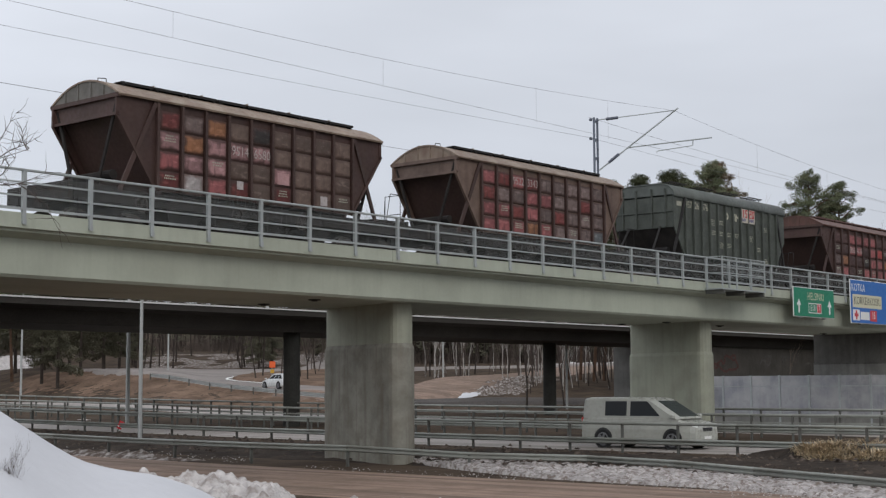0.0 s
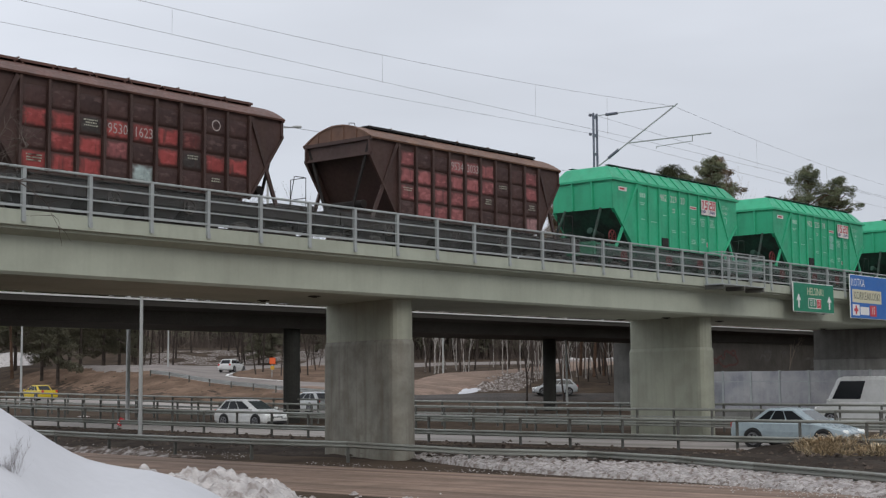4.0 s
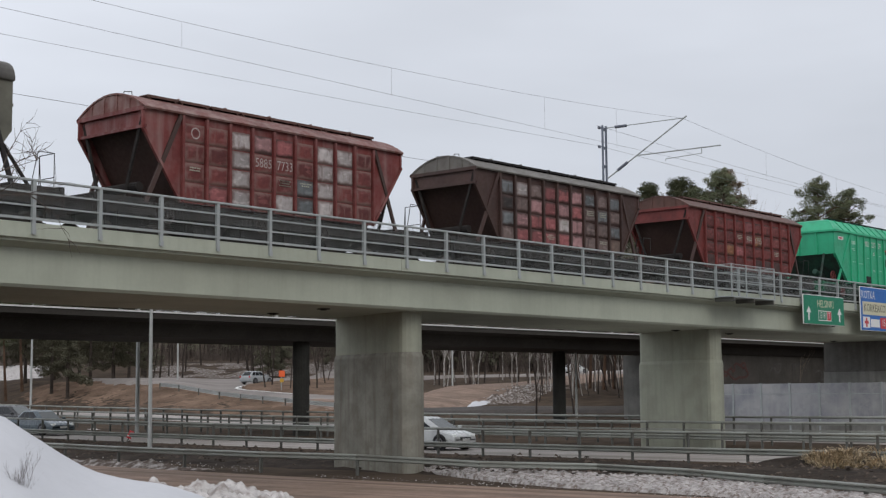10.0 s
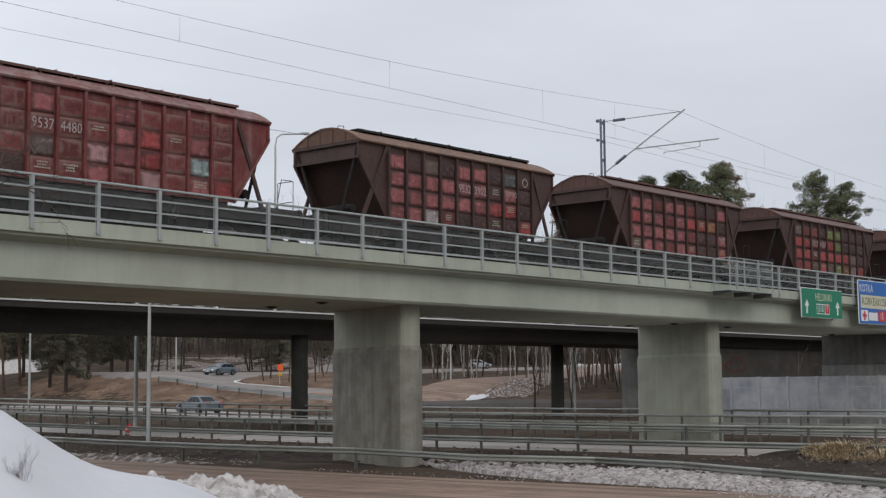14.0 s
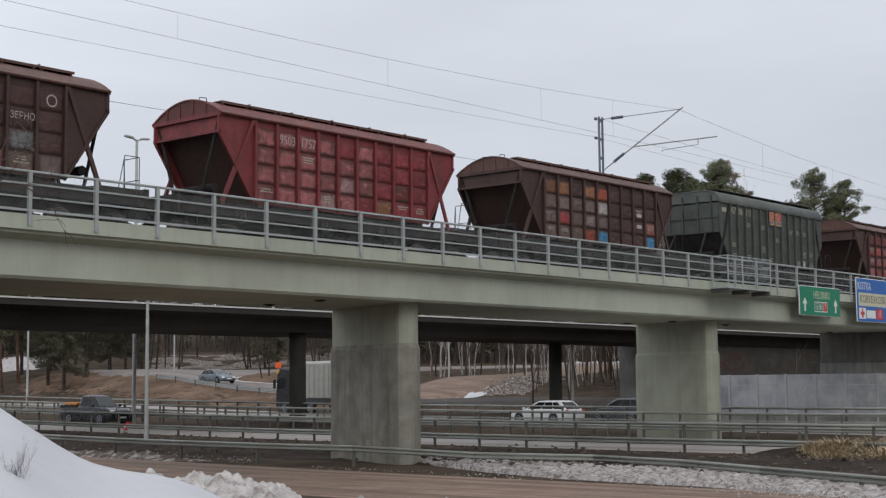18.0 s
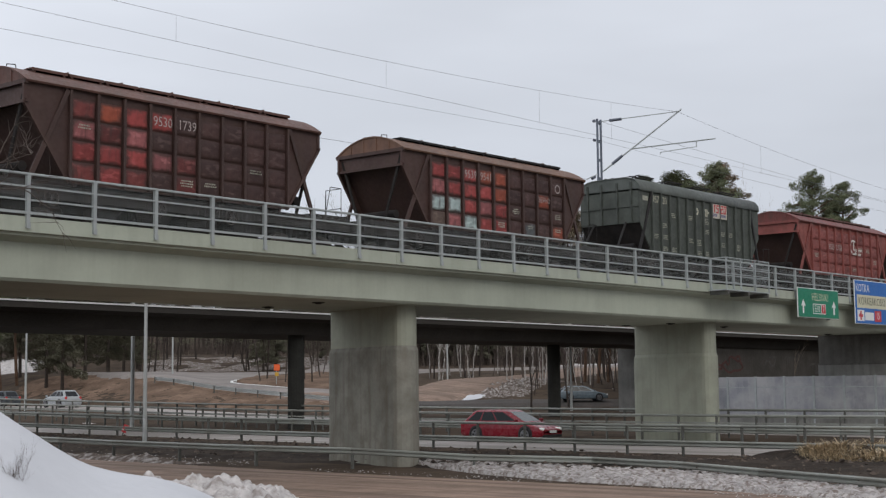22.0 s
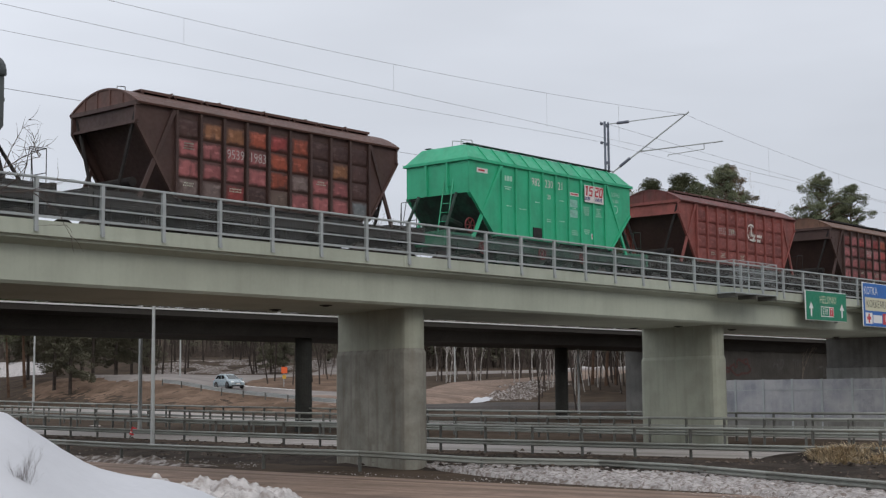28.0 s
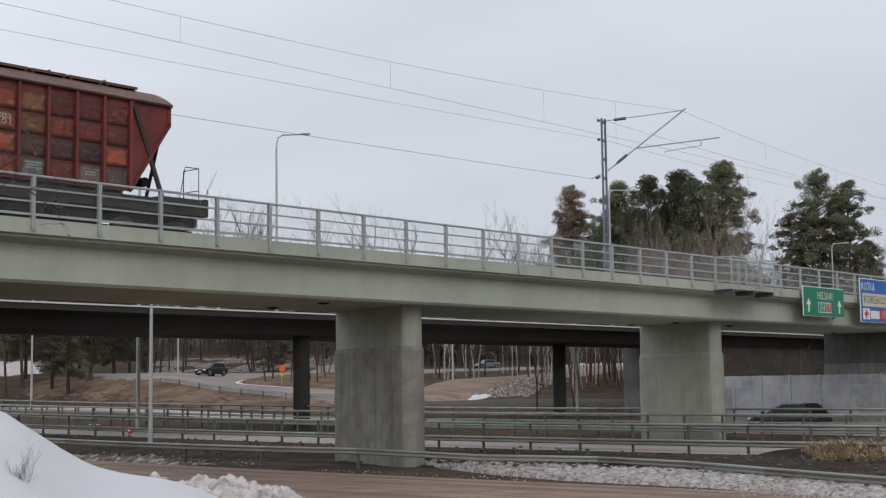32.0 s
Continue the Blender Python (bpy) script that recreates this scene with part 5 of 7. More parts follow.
def chunks(name, line, width, count, size, material, label, lift=0.0):
    """Loose lumps strewn along a polyline, joined."""
    rng = random.Random(name + label)
    pts = line_points(line, 0.25)
    vs, fs = [], []
    for i in range(count):
        p, d = rng.choice(pts)
        q = p + Vector((-d.y, d.x)) * width * (rng.random() - 0.5) * rng.uniform(0.5, 1)
        s = size * rng.uniform(0.3, 1.0) ** 1.5
        z = gz(q.x, q.y) + lift * rng.random()
        k = len(vs)
        a = rng.uniform(0, 6.28)
        for j in range(5):
            w = a + j * 1.2566
            vs.append((q.x + s * rng.uniform(0.6, 1.2) * math.cos(w), q.y + s * rng.uniform(0.6, 1.2) * math.sin(w), z + s * rng.uniform(-0.2, 0.3)))
        vs.append((q.x + s * rng.uniform(-0.3, 0.3), q.y + s * rng.uniform(-0.3, 0.3), z + s * rng.uniform(0.5, 0.95)))
        for j in range(5):
            fs.append((k + j, k + (j + 1) % 5, k + 5))
    me = bpy.data.meshes.new(name)
    me.from_pydata(vs, [], fs)
    me.materials.append(None)
    return tagged(part(name, me, material), label, "rubble", kind="stuff")


M["ice"] = mat("ice_lumps", (0.44, 0.42, 0.41), 0.9, var=0.3, scale=2, fine=12, bump=0.5, island=True, rand=0.3, spec=0.1, place=True)
M["clod"] = mat("clods", (0.085, 0.068, 0.057), 0.97, var=0.3, scale=2, fine=12, bump=0.5, island=True, rand=0.5, spec=0.05, place=True)
chunks("ice_lumps", [(25.0, 7.8), (27.3, 11.6), (29.4, 15.5), (30.8, 18.6), (32.0, 22), (32.2, 26)], 1.9, 2600, 0.03, M["ice"], "grey lumps of ice and grit along the guard rail", 0.3)
chunks("ice_lumps", [(30.6, 23), (31.0, 26), (31.2, 29), (31.4, 32)], 0.9, 140, 0.035, M["ice"], "scattered lumps of ice along the guard rail", 0.12)
chunks("ice_lumps", [(32.0, 36), (32.7, 37), (32.9, 44), (32.7, 50)], 1.2, 200, 0.04, M["ice"], "lumps of ice and grit along the railing", 0.2)
chunks("soil_clods", [(39.5, 4), (39.5, 20), (39.2, 40), (39.6, 70)], 10.0, 4200, 0.13, M["clod"], "dark clods of soil in the median", 0.22)

# brown bank below the ramp
verge_strip("grass_bank", [(98, 150), (96, 135), (94, 122), (91.5, 110), (90, 100), (89.5, 90), (90, 80)], 14.0, 0.1, M["bank"], "brown bank of dead grass below the ramp", 0.3, 1.2, 40)
def draped(name, near, far, lift, material, label, category, rough=0.0, n=14, m=40, size=0.5):
    """A piece of ground between two lines of (u, v), draped on the land."""
    def along(line, f):
        k = min(len(line) - 2, int(f * (len(line) - 1)))
        g = f * (len(line) - 1) - k
        return [p + (q - p) * g for p, q in zip(line[k], line[k + 1])]

    bm = bmesh.new()
    grid = []
    for i in range(m + 1):
        p, q = along(near, i / m), along(far, i / m)
        row = []
        for j in range(n + 1):
            x, y = xy(p[0] + (q[0] - p[0]) * j / n, p[1] + (q[1] - p[1]) * j / n)
            h = lift if 0 < j < n and 0 < i < m else -0.1
            if rough:
                h += rough * noise.fractal(Vector((x * size, y * size, 4.0)), 0.8, 2.0, 5)
            row.append(bm.verts.new((x, y, gz(x, y) + h)))
        grid.append(row)
    for a, b in zip(grid, grid[1:]):
        for j in range(n):
            bm.faces.new((a[j], a[j + 1], b[j + 1], b[j]))
    bmesh.ops.recalc_face_normals(bm, faces=bm.faces[:])
    return tagged(part(name, bm, material, smooth=True), label, category, kind="structure")


draped("dirty_snow_verge", [(50.5, -2.4), (47.5, -0.95), (42.2, 1.3), (39.0, 3.2), (37.2, 4.9), (35.7, 6.45), (33.2, 8.0), (30.2, 9.3), (27, 10)],
       [(53, -2.4), (51.4, -1.0), (48.4, 1.5), (45.8, 3.8), (43.8, 5.8), (41.2, 7.5), (37.6, 9.1), (34.2, 10.6), (31, 12)], 0.1, M["grit_snow"], "crusted grey-white snow and grit along the guard rail", "verge", 0.1, 40, 240, 3.2)
RAIL_SIDE = [(163, -39), (158, -34.2), (151.4, -27.5), (146, -22.4), (141.7, -18.9), (136.2, -14.4), (131.3, -10.2), (129, -6)]
draped("ramp_road_upper", RAIL_SIDE, [(184, -48), (187, -44), (188.5, -38), (189, -32), (190, -26), (191, -20), (193, -12), (196, -4)], 0.3, M["ramp_asphalt"], "pale asphalt hairpin of the loop ramp", "road", m=56)
draped("ramp_island", [(155, -22.2), (149.5, -20.4), (146, -18), (142, -13.5), (139, -8.5)], [(157, -22.4), (168, -21.6), (176, -18.6), (182, -14), (186, -8)], 0.55, M["bank"], "brown island of dead grass inside the loop ramp", "verge", 0.12)
wl = bmesh.new()
tip = [(143.5, -15.5), (147, -18.9), (150.5, -21.2), (154, -22.6), (157.5, -23), (163, -22.6), (168, -22)]
for (ua, va), (ub, vb) in zip(tip, tip[1:]):
    (xa, ya), (xb, yb) = xy(ua, va), xy(ub, vb)
    beam(wl, (xa, ya, gz(xa, ya) + 0.36), (xb, yb, gz(xb, yb) + 0.36), 0.3, 0.04)
tagged(part("edge_line", wl, M["white_paint"]), "white edge line round the island of the ramp", "road marking", kind="structure")
strip("ramp_road_far", [place_at(brg, u) for brg, u in ((560, 187), (610, 203), (700, 222), (765, 236), (860, 239), (950, 242), (1060, 250), (1200, 257), (1420, 262))], 8.0, 0.3, M["ramp_asphalt"], "pale asphalt ramp road along the edge of the wood", cross=6)
strip("slip_road", [xy(131.5, -6), xy(134.5, 1), xy(136, 6), xy(136, 14), xy(137, 24)], 6.0, 0.26, M["dark_asphalt"], "dark wet slip road beyond the far carriageway", cross=6)
strip("ramp_road_lower", [xy(131, -14), xy(135, -9), xy(138.5, -5), xy(143, -1), xy(151, 2.6), xy(163, 5.0), xy(182, 9.2), xy(208, 17), xy(240, 27)], 10.5, 0.3, M["wet_road"], "muddy ramp road climbing past the wood", cross=6)

# leaning dead grass on the median hump
def tuft_mesh(seed, n, spread, length):
    rng = random.Random(seed)
    vs, fs = [], []
    for i in range(n):
        a, r = rng.uniform(0, 6.28), spread * math.sqrt(rng.random())
        bx, by = r * math.cos(a), r * math.sin(a)
        lean, h = rng.uniform(0.7, 1.6), length * rng.uniform(0.5, 1.1)
        da = a + rng.uniform(-0.9, 0.9)
        w = rng.uniform(0.012, 0.03)
        brg, py = -math.sin(da) * w, math.cos(da) * w
        k = len(vs)
        for s in range(4):
            f = s / 3
            out, up = h * lean * f * f * 0.8, h * (f - 0.45 * lean * f * f)
            ww = 1 - 0.85 * f
            cx, cy = bx + math.cos(da) * out, by + math.sin(da) * out
            vs += [(cx - brg * ww, cy - py * ww, up), (cx + brg * ww, cy + py * ww, up)]
        for s in range(3):
            fs.append((k + 2 * s, k + 2 * s + 1, k + 2 * s + 3, k + 2 * s + 2))
    me = bpy.data.meshes.new("tuft")
    me.from_pydata(vs, [], fs)
    return me


tufts = [tuft_mesh(i, 120, 0.55, 0.5) for i in range(4)]
mound("soil_hump", span(44, 54, 24), span(7.5, 21, 26), lambda u, v: 0.58 * ramp01(44.5, 48, u) * (1 - ramp01(49, 53.5, u)) * ramp01(10.0, 13.6, v) * (1 - 0.4 * ramp01(15, 19, v)) - 0.08, M["soil"], "hump of dark soil with dead grass in the median", "soil hump", rough=0.16, size=0.9)
rng = random.Random(5)
for i in range(34):
    u, v = 47.6 + rng.uniform(-1.9, 0.2), 12.4 + 6.2 * rng.random() ** 1.7
    x, y = xy(u, v)
    z = gz(x, y) + 0.58 * ramp01(44.5, 48, u) * (1 - ramp01(49, 53.5, u)) * ramp01(10.0, 13.6, v) * (1 - 0.4 * ramp01(15, 19, v)) - 0.12
    ob = tagged(part("grass_tuft", tufts[i % 4], M["dead_grass"], m=pose(x, y, z, rz=rng.uniform(0, 360))), "leaning tuft of straw-coloured dead grass", "grass", "dead grass tufts")


# ---- overhead line ----
M["mast_steel"] = mat("mast_steel", (0.16, 0.18, 0.22), 0.55, 0.3, var=0.15, scale=2, fine=20, bump=0.03)


def build_mast():
    m = thing("catenary_mast", "grey lattice catenary mast with a bracket arm over the track", "catenary mast", pose(54.4, 36.62, 6.4))
    for dx in (-0.14, 0.14):
        part("chord", boxes((dx - 0.022, dx + 0.022, -0.05, 0.05, -0.1, 8.6)), M["mast_steel"], m)
    bat = shared("mast_batten", lambda: boxes((-0.12, 0.12, -0.02, 0.02, -0.07, 0.07)))
    for i in range(10):
        part("batten", bat, M["mast_steel"], m, m=pose(0, 0, 0.5 + 0.88 * i))
    tip, foot, top = (1.62, -3.28, 8.76), (0.1, -0.1, 6.12), (0.1, -0.1, 8.5)
    part("bracket_tube", tubes((foot, (1.72, -3.42, 8.86), 0.035, 0.035)), M["galvanised"], m)
    part("stay_tube", tubes((top, tip, 0.022, 0.022)), M["galvanised"], m)
    elbow, end = (0.73, -1.36, 7.13), (2.35, -4.8, 7.4)
    part("registration_tube", tubes((elbow, end, 0.03, 0.03)), M["galvanised"], m)
    part("steady_arm", tubes(((2.0, -4.0, 7.34), (2.0, -4.0, 7.08), 0.02, 0.02), ((2.0, -4.0, 7.08), (1.3, -2.5, 6.9), 0.018, 0.018), ((1.3, -2.5, 6.9), (1.3, -2.5, 6.8), 0.015, 0.015)), M["galvanised"], m)
    for a, b in (((0.3, -0.5, 6.46), (0.52, -0.93, 6.84)), ((0.26, -0.42, 8.52), (0.5, -0.93, 8.56)), ((-0.5, 0.1, 5.75), (-0.28, 0.1, 5.85)), ((-0.25, 0.15, 7.6), (-0.15, 0.12, 7.6)), ((-0.25, 0.15, 8.5), (-0.15, 0.12, 8.5))):
        part("insulator", tubes((a, b, 0.07, 0.07), n=8), M["insulator"], m, "dark ribbed insulator")
    part("feeder_bracket", tubes(((-0.13, 0, 6.0), (-0.75, 0.2, 5.72), 0.025, 0.025)), M["galvanised"], m)
    return m


build_mast()


def wire(name, pts, r, label, category="cable", sag=0.0, n=14):
    """A hanging wire through points; each bay sags."""
    bm = bmesh.new()
    path = []
    for a, b in zip(pts, pts[1:]):
        a, b = Vector(a), Vector(b)
        for i in range(n):
            t = i / n
            p = a.lerp(b, t)
            p.z -= sag * 4 * t * (1 - t)
            path.append(p)
    path.append(Vector(pts[-1]))
    rings = []
    for i, p in enumerate(path):
        t = (path[min(i + 1, len(path) - 1)] - path[max(i - 1, 0)]).normalized()
        o = t.orthogonal().normalized()
        q = t.cross(o)
        rings.append([bm.verts.new(p + o * (r * math.cos(w)) + q * (r * math.sin(w))) for w in (0.0, 1.571, 3.142, 4.712)])
    for g, h in zip(rings, rings[1:]):
        for i in range(4):
            bm.faces.new((g[i], g[(i + 1) % 4], h[(i + 1) % 4], h[i]))
    return tagged(part(name, bm, M["wire"]), label, category)


wire("contact_wire", [(-2, 33.2, 13.0), (56.0, 33.5, 13.25), (108, 33.2, 12.9)], 0.0062, "thin overhead contact wire above the track")
wire("messenger_wire", [(-6, 33.34, 14.9), (56.0, 33.36, 15.15), (114, 33.34, 14.6)], 0.0062, "thin sagging overhead messenger wire above the track", sag=1.1, n=24)
wire("feeder_wire", [(-6, 36.9, 13.3), (54.1, 36.8, 14.05), (114, 36.9, 13.6)], 0.0062, "thin overhead return wire beside the mast", sag=0.25)
wire("feeder_wire", [(-6, 36.9, 11.55), (53.7, 36.82, 12.1)], 0.009, "thin overhead feeder wire behind the train", sag=0.15)
wire("feeder_wire", [(54.1, 36.8, 15.0), (114, 36.9, 14.4)], 0.007, "thin overhead wire beside the mast", sag=0.4)
for x in (26.8, 36.2, 45.3, 50.5, 64, 72, 82):
    t = (x + 6) / 62 if x < 56 else (x - 56) / 58
    z = (14.9 + 0.25 * t if x < 56 else 15.15 - 0.55 * t) - 1.1 * 4 * t * (1 - t)
    wire("dropper", [(x, 33.35, 13.1), (x, 33.35, z)], 0.004, "short dropper wire of the overhead line", n=1)


# ---- street lamps ----
def street_lamp(x, y, z, height, arm, double=False, r=0.09):
    l = thing("street_lamp", "grey steel street lamp with a curved arm" if arm else "plain grey steel lamp post", "street lamp", pose(x, y, z), "street lamps")
    part("pole", tubes(((0, 0, -0.3), (0, 0, height), r, r * 0.6), n=10), M["lamp_grey"], l)
    if arm:
        for s in ((1, -1) if double else (1,)):
            a = [(0, 0, height), (0.12 * s, 0, height + 0.5), (0.5 * s, 0, height + 0.72), (s * arm, 0, height + 0.95)] if not double else [(0, 0, height - 0.02), (s * arm, 0, height + 0.1)]
            part("arm", tubes(*[(p, q, r * 0.5, r * 0.5) for p, q in zip(a, a[1:])], n=8), M["lamp_grey"], l)
            e = a[-1]
            part("lamp_head", soft_box(min(0, s * 0.6), max(0, s * 0.6), -0.14, 0.14, -0.04, 0.09, 0.04, 2), M["lamp_grey"], l, m=pose(e[0], e[1], e[2], ry=-6 * s))
    return l


street_lamp(54.7, 59.35, 7.0, 9.5, 2.0)
street_lamp(88.7, 59.35, 7.0, 9.6, 3.2)
street_lamp(126.6, 59.35, 7.0, 8.1, 3.0)
street_lamp(39.67, 51.32, 0.1, 8.4, 0, r=0.1)
street_lamp(53.0, 69.8, 0.2, 17.5, 0.3, True, r=0.13)
street_lamp(63.0, 96.4, 0.7, 9.0, 1.6, r=0.1)
street_lamp(105.5, 131.4, 4.0, 9.0, 1.6, r=0.11)
street_lamp(*xy(165, 0.95), 2.9, 10.0, 1.5, r=0.11)
street_lamp(*xy(113, 10.5), 0.9, 9.0, 1.5, r=0.1)

# ---- road signs on the bridge ----
M["sign_green"] = mat("sign_green", (0.0, 0.19, 0.1), 0.4, var=0.06, scale=2, fine=12, bump=0)
M["sign_blue"] = mat("sign_blue", (0.01, 0.12, 0.42), 0.4, var=0.06, scale=2, fine=12, bump=0)
M["sign_white"] = plain("sign_white", (0.72, 0.72, 0.7), 0.45)
M["sign_cream"] = plain("sign_cream", (0.58, 0.56, 0.4), 0.5)
M["sign_red"] = plain("sign_red", (0.5, 0.03, 0.04), 0.45)
M["orange_glow"] = plain("orange_sign", (0.7, 0.11, 0.02), 0.5)


def road_sign(name, x0, x1, z0, z1, material, label):
    s = thing(name, label, "road sign", pose((x0 + x1) / 2, 29.78, (z0 + z1) / 2))
    w, h = x1 - x0, z1 - z0
    part("board", soft_box(-w / 2, w / 2, -0.03, 0.03, -h / 2, h / 2, 0.02, 1), M["sign_white"], s, "white rim")
    part("face", boxes((-w / 2 + 0.03, w / 2 - 0.03, -0.036, -0.03, -h / 2 + 0.03, h / 2 - 0.03)), material, s)
    for dx in (-w * 0.3, w * 0.3):
        part("bracket", boxes((dx - 0.05, dx + 0.05, 0.03, 0.2, -h / 2 - 0.05, h / 2 - 0.05)), M["galvanised"], s)
    return s


def arrow(parent, x, z):
    bm = boxes((-0.07, 0.07, -0.006, 0, -0.3, 0.1))
    v = [bm.verts.new(p) for p in ((-0.24, -0.003, 0.05), (0.24, -0.003, 0.05), (0, -0.003, 0.36))]
    bm.faces.new(v)
    part("arrow", bm, M["sign_white"], parent, m=pose(x, -0.037, z))


sg = road_sign("road_sign", 60.25, 64.55, 5.66, 7.05, M["sign_green"], "green motorway direction sign hung on the bridge")
lettering("HELSINKI", 0.36, M["sign_cream"], sg, (0.15, -0.038, 0.28))
part("route_box", boxes((-0.62, 0.72, -0.041, -0.036, -0.5, -0.02)), M["sign_white"], sg)
part("route_box", boxes((-0.58, 0.22, -0.045, -0.041, -0.46, -0.06)), M["sign_green"], sg)
part("route_box", boxes((0.28, 0.68, -0.045, -0.041, -0.46, -0.06)), M["sign_red"], sg)
lettering("E18", 0.3, M["sign_white"], sg, (-0.18, -0.047, -0.26))
lettering("7", 0.3, M["sign_white"], sg, (0.48, -0.047, -0.26))
arrow(sg, -1.62, -0.2)
arrow(sg, 1.62, -0.2)
sb = road_sign("road_sign", 66.45, 73.2, 5.53, 7.72, M["sign_blue"], "blue direction sign with white text hung on the bridge")
lettering("KOTKA", 0.4, M["sign_white"], sb, (-2.45, -0.038, 0.68))
part("panel_white", boxes((-3.15, 0.35, -0.042, -0.036, -0.3, 0.36)), M["sign_cream"], sb, "cream place name panel")
lettering("KORKEAKOSKI", 0.4, M["black"], sb, (-1.4, -0.044, 0.03))
part("symbol_box", boxes((-3.15, -2.35, -0.042, -0.036, -0.95, -0.4)), M["sign_white"], sb)
part("red_cross", boxes((-2.83, -2.67, -0.046, -0.042, -0.9, -0.45), (-2.98, -2.52, -0.0462, -0.042, -0.75, -0.6)), M["sign_red"], sb)
part("symbol_box", boxes((-2.25, -1.2, -0.042, -0.036, -0.9, -0.5)), M["sign_white"], sb)
part("route_box", boxes((-1.1, -0.3, -0.042, -0.036, -0.95, -0.4)), M["sign_red"], sb)
lettering("15", 0.36, M["sign_white"], sb, (-0.7, -0.044, -0.67))
sc = road_sign("road_sign", 71.9, 73.6, 7.9, 9.0, M["sign_blue"], "small blue sign on the bridge fence")

# drain outlets under the deck
for x, y in ((31.9, 34.8), (31.45, 31.95), (54.3, 35.3), (54.2, 32.9), (59.5, 33.2), (73.6, 34.6)):
    dr = thing("drain_outlet", "short dark drain outlet under the bridge deck", "drain", pose(x, y, 5.312), "drains of the bridge")
    part("pipe", tubes(((0, 0, -0.06), (0, 0, 0.1), 0.1, 0.11), n=12), M["near_black_concrete"], dr)
    part("flange", tubes(((0, 0, -0.03), (0, 0, 0.02), 0.2, 0.2), n=14), M["near_black_concrete"], dr)

# refuge balcony on the fence
bal = thing("refuge_balcony", "small steel refuge balcony on the bridge fence", "balcony", pose(52.5, 29.3, 6.5), kind="structure")
part("floor", boxes((0, 3.8, -0.2, 0.68, 0.02, 0.07)), M["galvanised"], bal)
for i in range(3):
    part("bracket", boxes((0.1 + 1.74 * i, 0.2 + 1.74 * i, -0.2, 0.68, -0.16, 0.02)), M["post_steel"], bal)
for i in range(4):
    part("post", boxes((1.25 * i, 1.25 * i + 0.05, -0.2, -0.15, 0.07, 1.42)), M["galvanised"], bal)
for z in (1.4, 1.05, 0.72, 0.36):
    part("rail", boxes((0, 3.8, -0.19, -0.16, z - 0.015, z + 0.015)), M["galvanised"], bal)
    for x in (0.0, 3.76):
        part("end_rail", boxes((x, x + 0.03, -0.15, 0.62, z - 0.015, z + 0.015)), M["galvanised"], bal)
for i in range(2):
    tagged(part("wire_net", CACHE["fence_net"], M["galvanised"], bal, "fine wire mesh", pose(0.02 + 1.88 * i, -0.13, 0.36)), kind="stuff")

# ---- noise screen ----
scr = thing("noise_screen", "dusty translucent noise screen beside the far carriageway", "noise screen", kind="structure")
for i in range(15):
    y0 = 19.60 + 1.83 * i
    x0 = 74.55 + 0.016 * i
    part("pane", soft_box(-0.02, 0.02, 0.05, 1.78, 0.75, 3.0, 0.008, 1), M["screen_glass"], scr, m=pose(x0, y0, 0))
    part("post", boxes((-0.07, 0.05, -0.06, 0.06, -0.3, 3.03)), M["galvanised"], scr, m=pose(x0, y0, 0))
    part("rail", boxes((-0.04, -0.02, 0.05, 1.78, 2.38, 2.43)), M["galvanised"], scr, m=pose(x0, y0, 0))
    part("plinth", boxes((-0.06, 0.06, 0.06, 1.77, -0.3, 0.75)), M["old_concrete"], scr, m=pose(x0, y0, 0))

# rear abutment with sprayed scrawl
ra = thing("rear_abutment", "dark concrete abutment under the rear bridge with faded scrawl", "abutment", kind="structure")
# Shade of both decks is put into this wall's colour.
M["shaded_rear_concrete"] = mat("shaded_rear_concrete", (0.075, 0.068, 0.06), 0.9, var=0.2, scale=0.4, fine=9, bump=0.1, dirt=(0.04, 0.035, 0.03), amount=0.5, streak=0.4, place=True)
part("wall", boxes((104.6, 260, 60.6, 68.8, -0.5, 5.74)), M["shaded_rear_concrete"], ra)
# Lighter copy of the wall where the face catches light from the open side.
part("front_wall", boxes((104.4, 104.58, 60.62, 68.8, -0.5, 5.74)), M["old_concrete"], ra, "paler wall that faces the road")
M["scrawl"] = mat("scrawl", (0.085, 0.038, 0.034), 0.85, var=0.3, scale=2, fine=9, bump=0)
M["scrawl_grey"] = mat("scrawl_grey", (0.085, 0.08, 0.074), 0.85, var=0.3, scale=2, fine=9, bump=0)


def scrawl_mesh(seed):
    """A few thick looping strokes."""
    rng = random.Random(seed)
    bm = bmesh.new()
    a, p = rng.uniform(0, 6), Vector((0, 0, 0))
    for i in range(14):
        a += rng.uniform(-1.5, 1.9)
        q = p + Vector((math.cos(a) * 0.5 + 0.08, 0, math.sin(a) * 0.4))
        q.z = max(-0.7, min(0.7, q.z))
        beam(bm, p + Vector((0, -0.002 * (i % 4), 0)), q + Vector((0, -0.002 * (i % 4), 0)), 0.01, 0.2)
        p = q
    return bm


for i in range(6):
    part("scrawl", scrawl_mesh(i), M["scrawl"] if i < 2 else M["scrawl_grey"], ra, m=pose(107 + 4.4 * i, 60.58, 4.3))

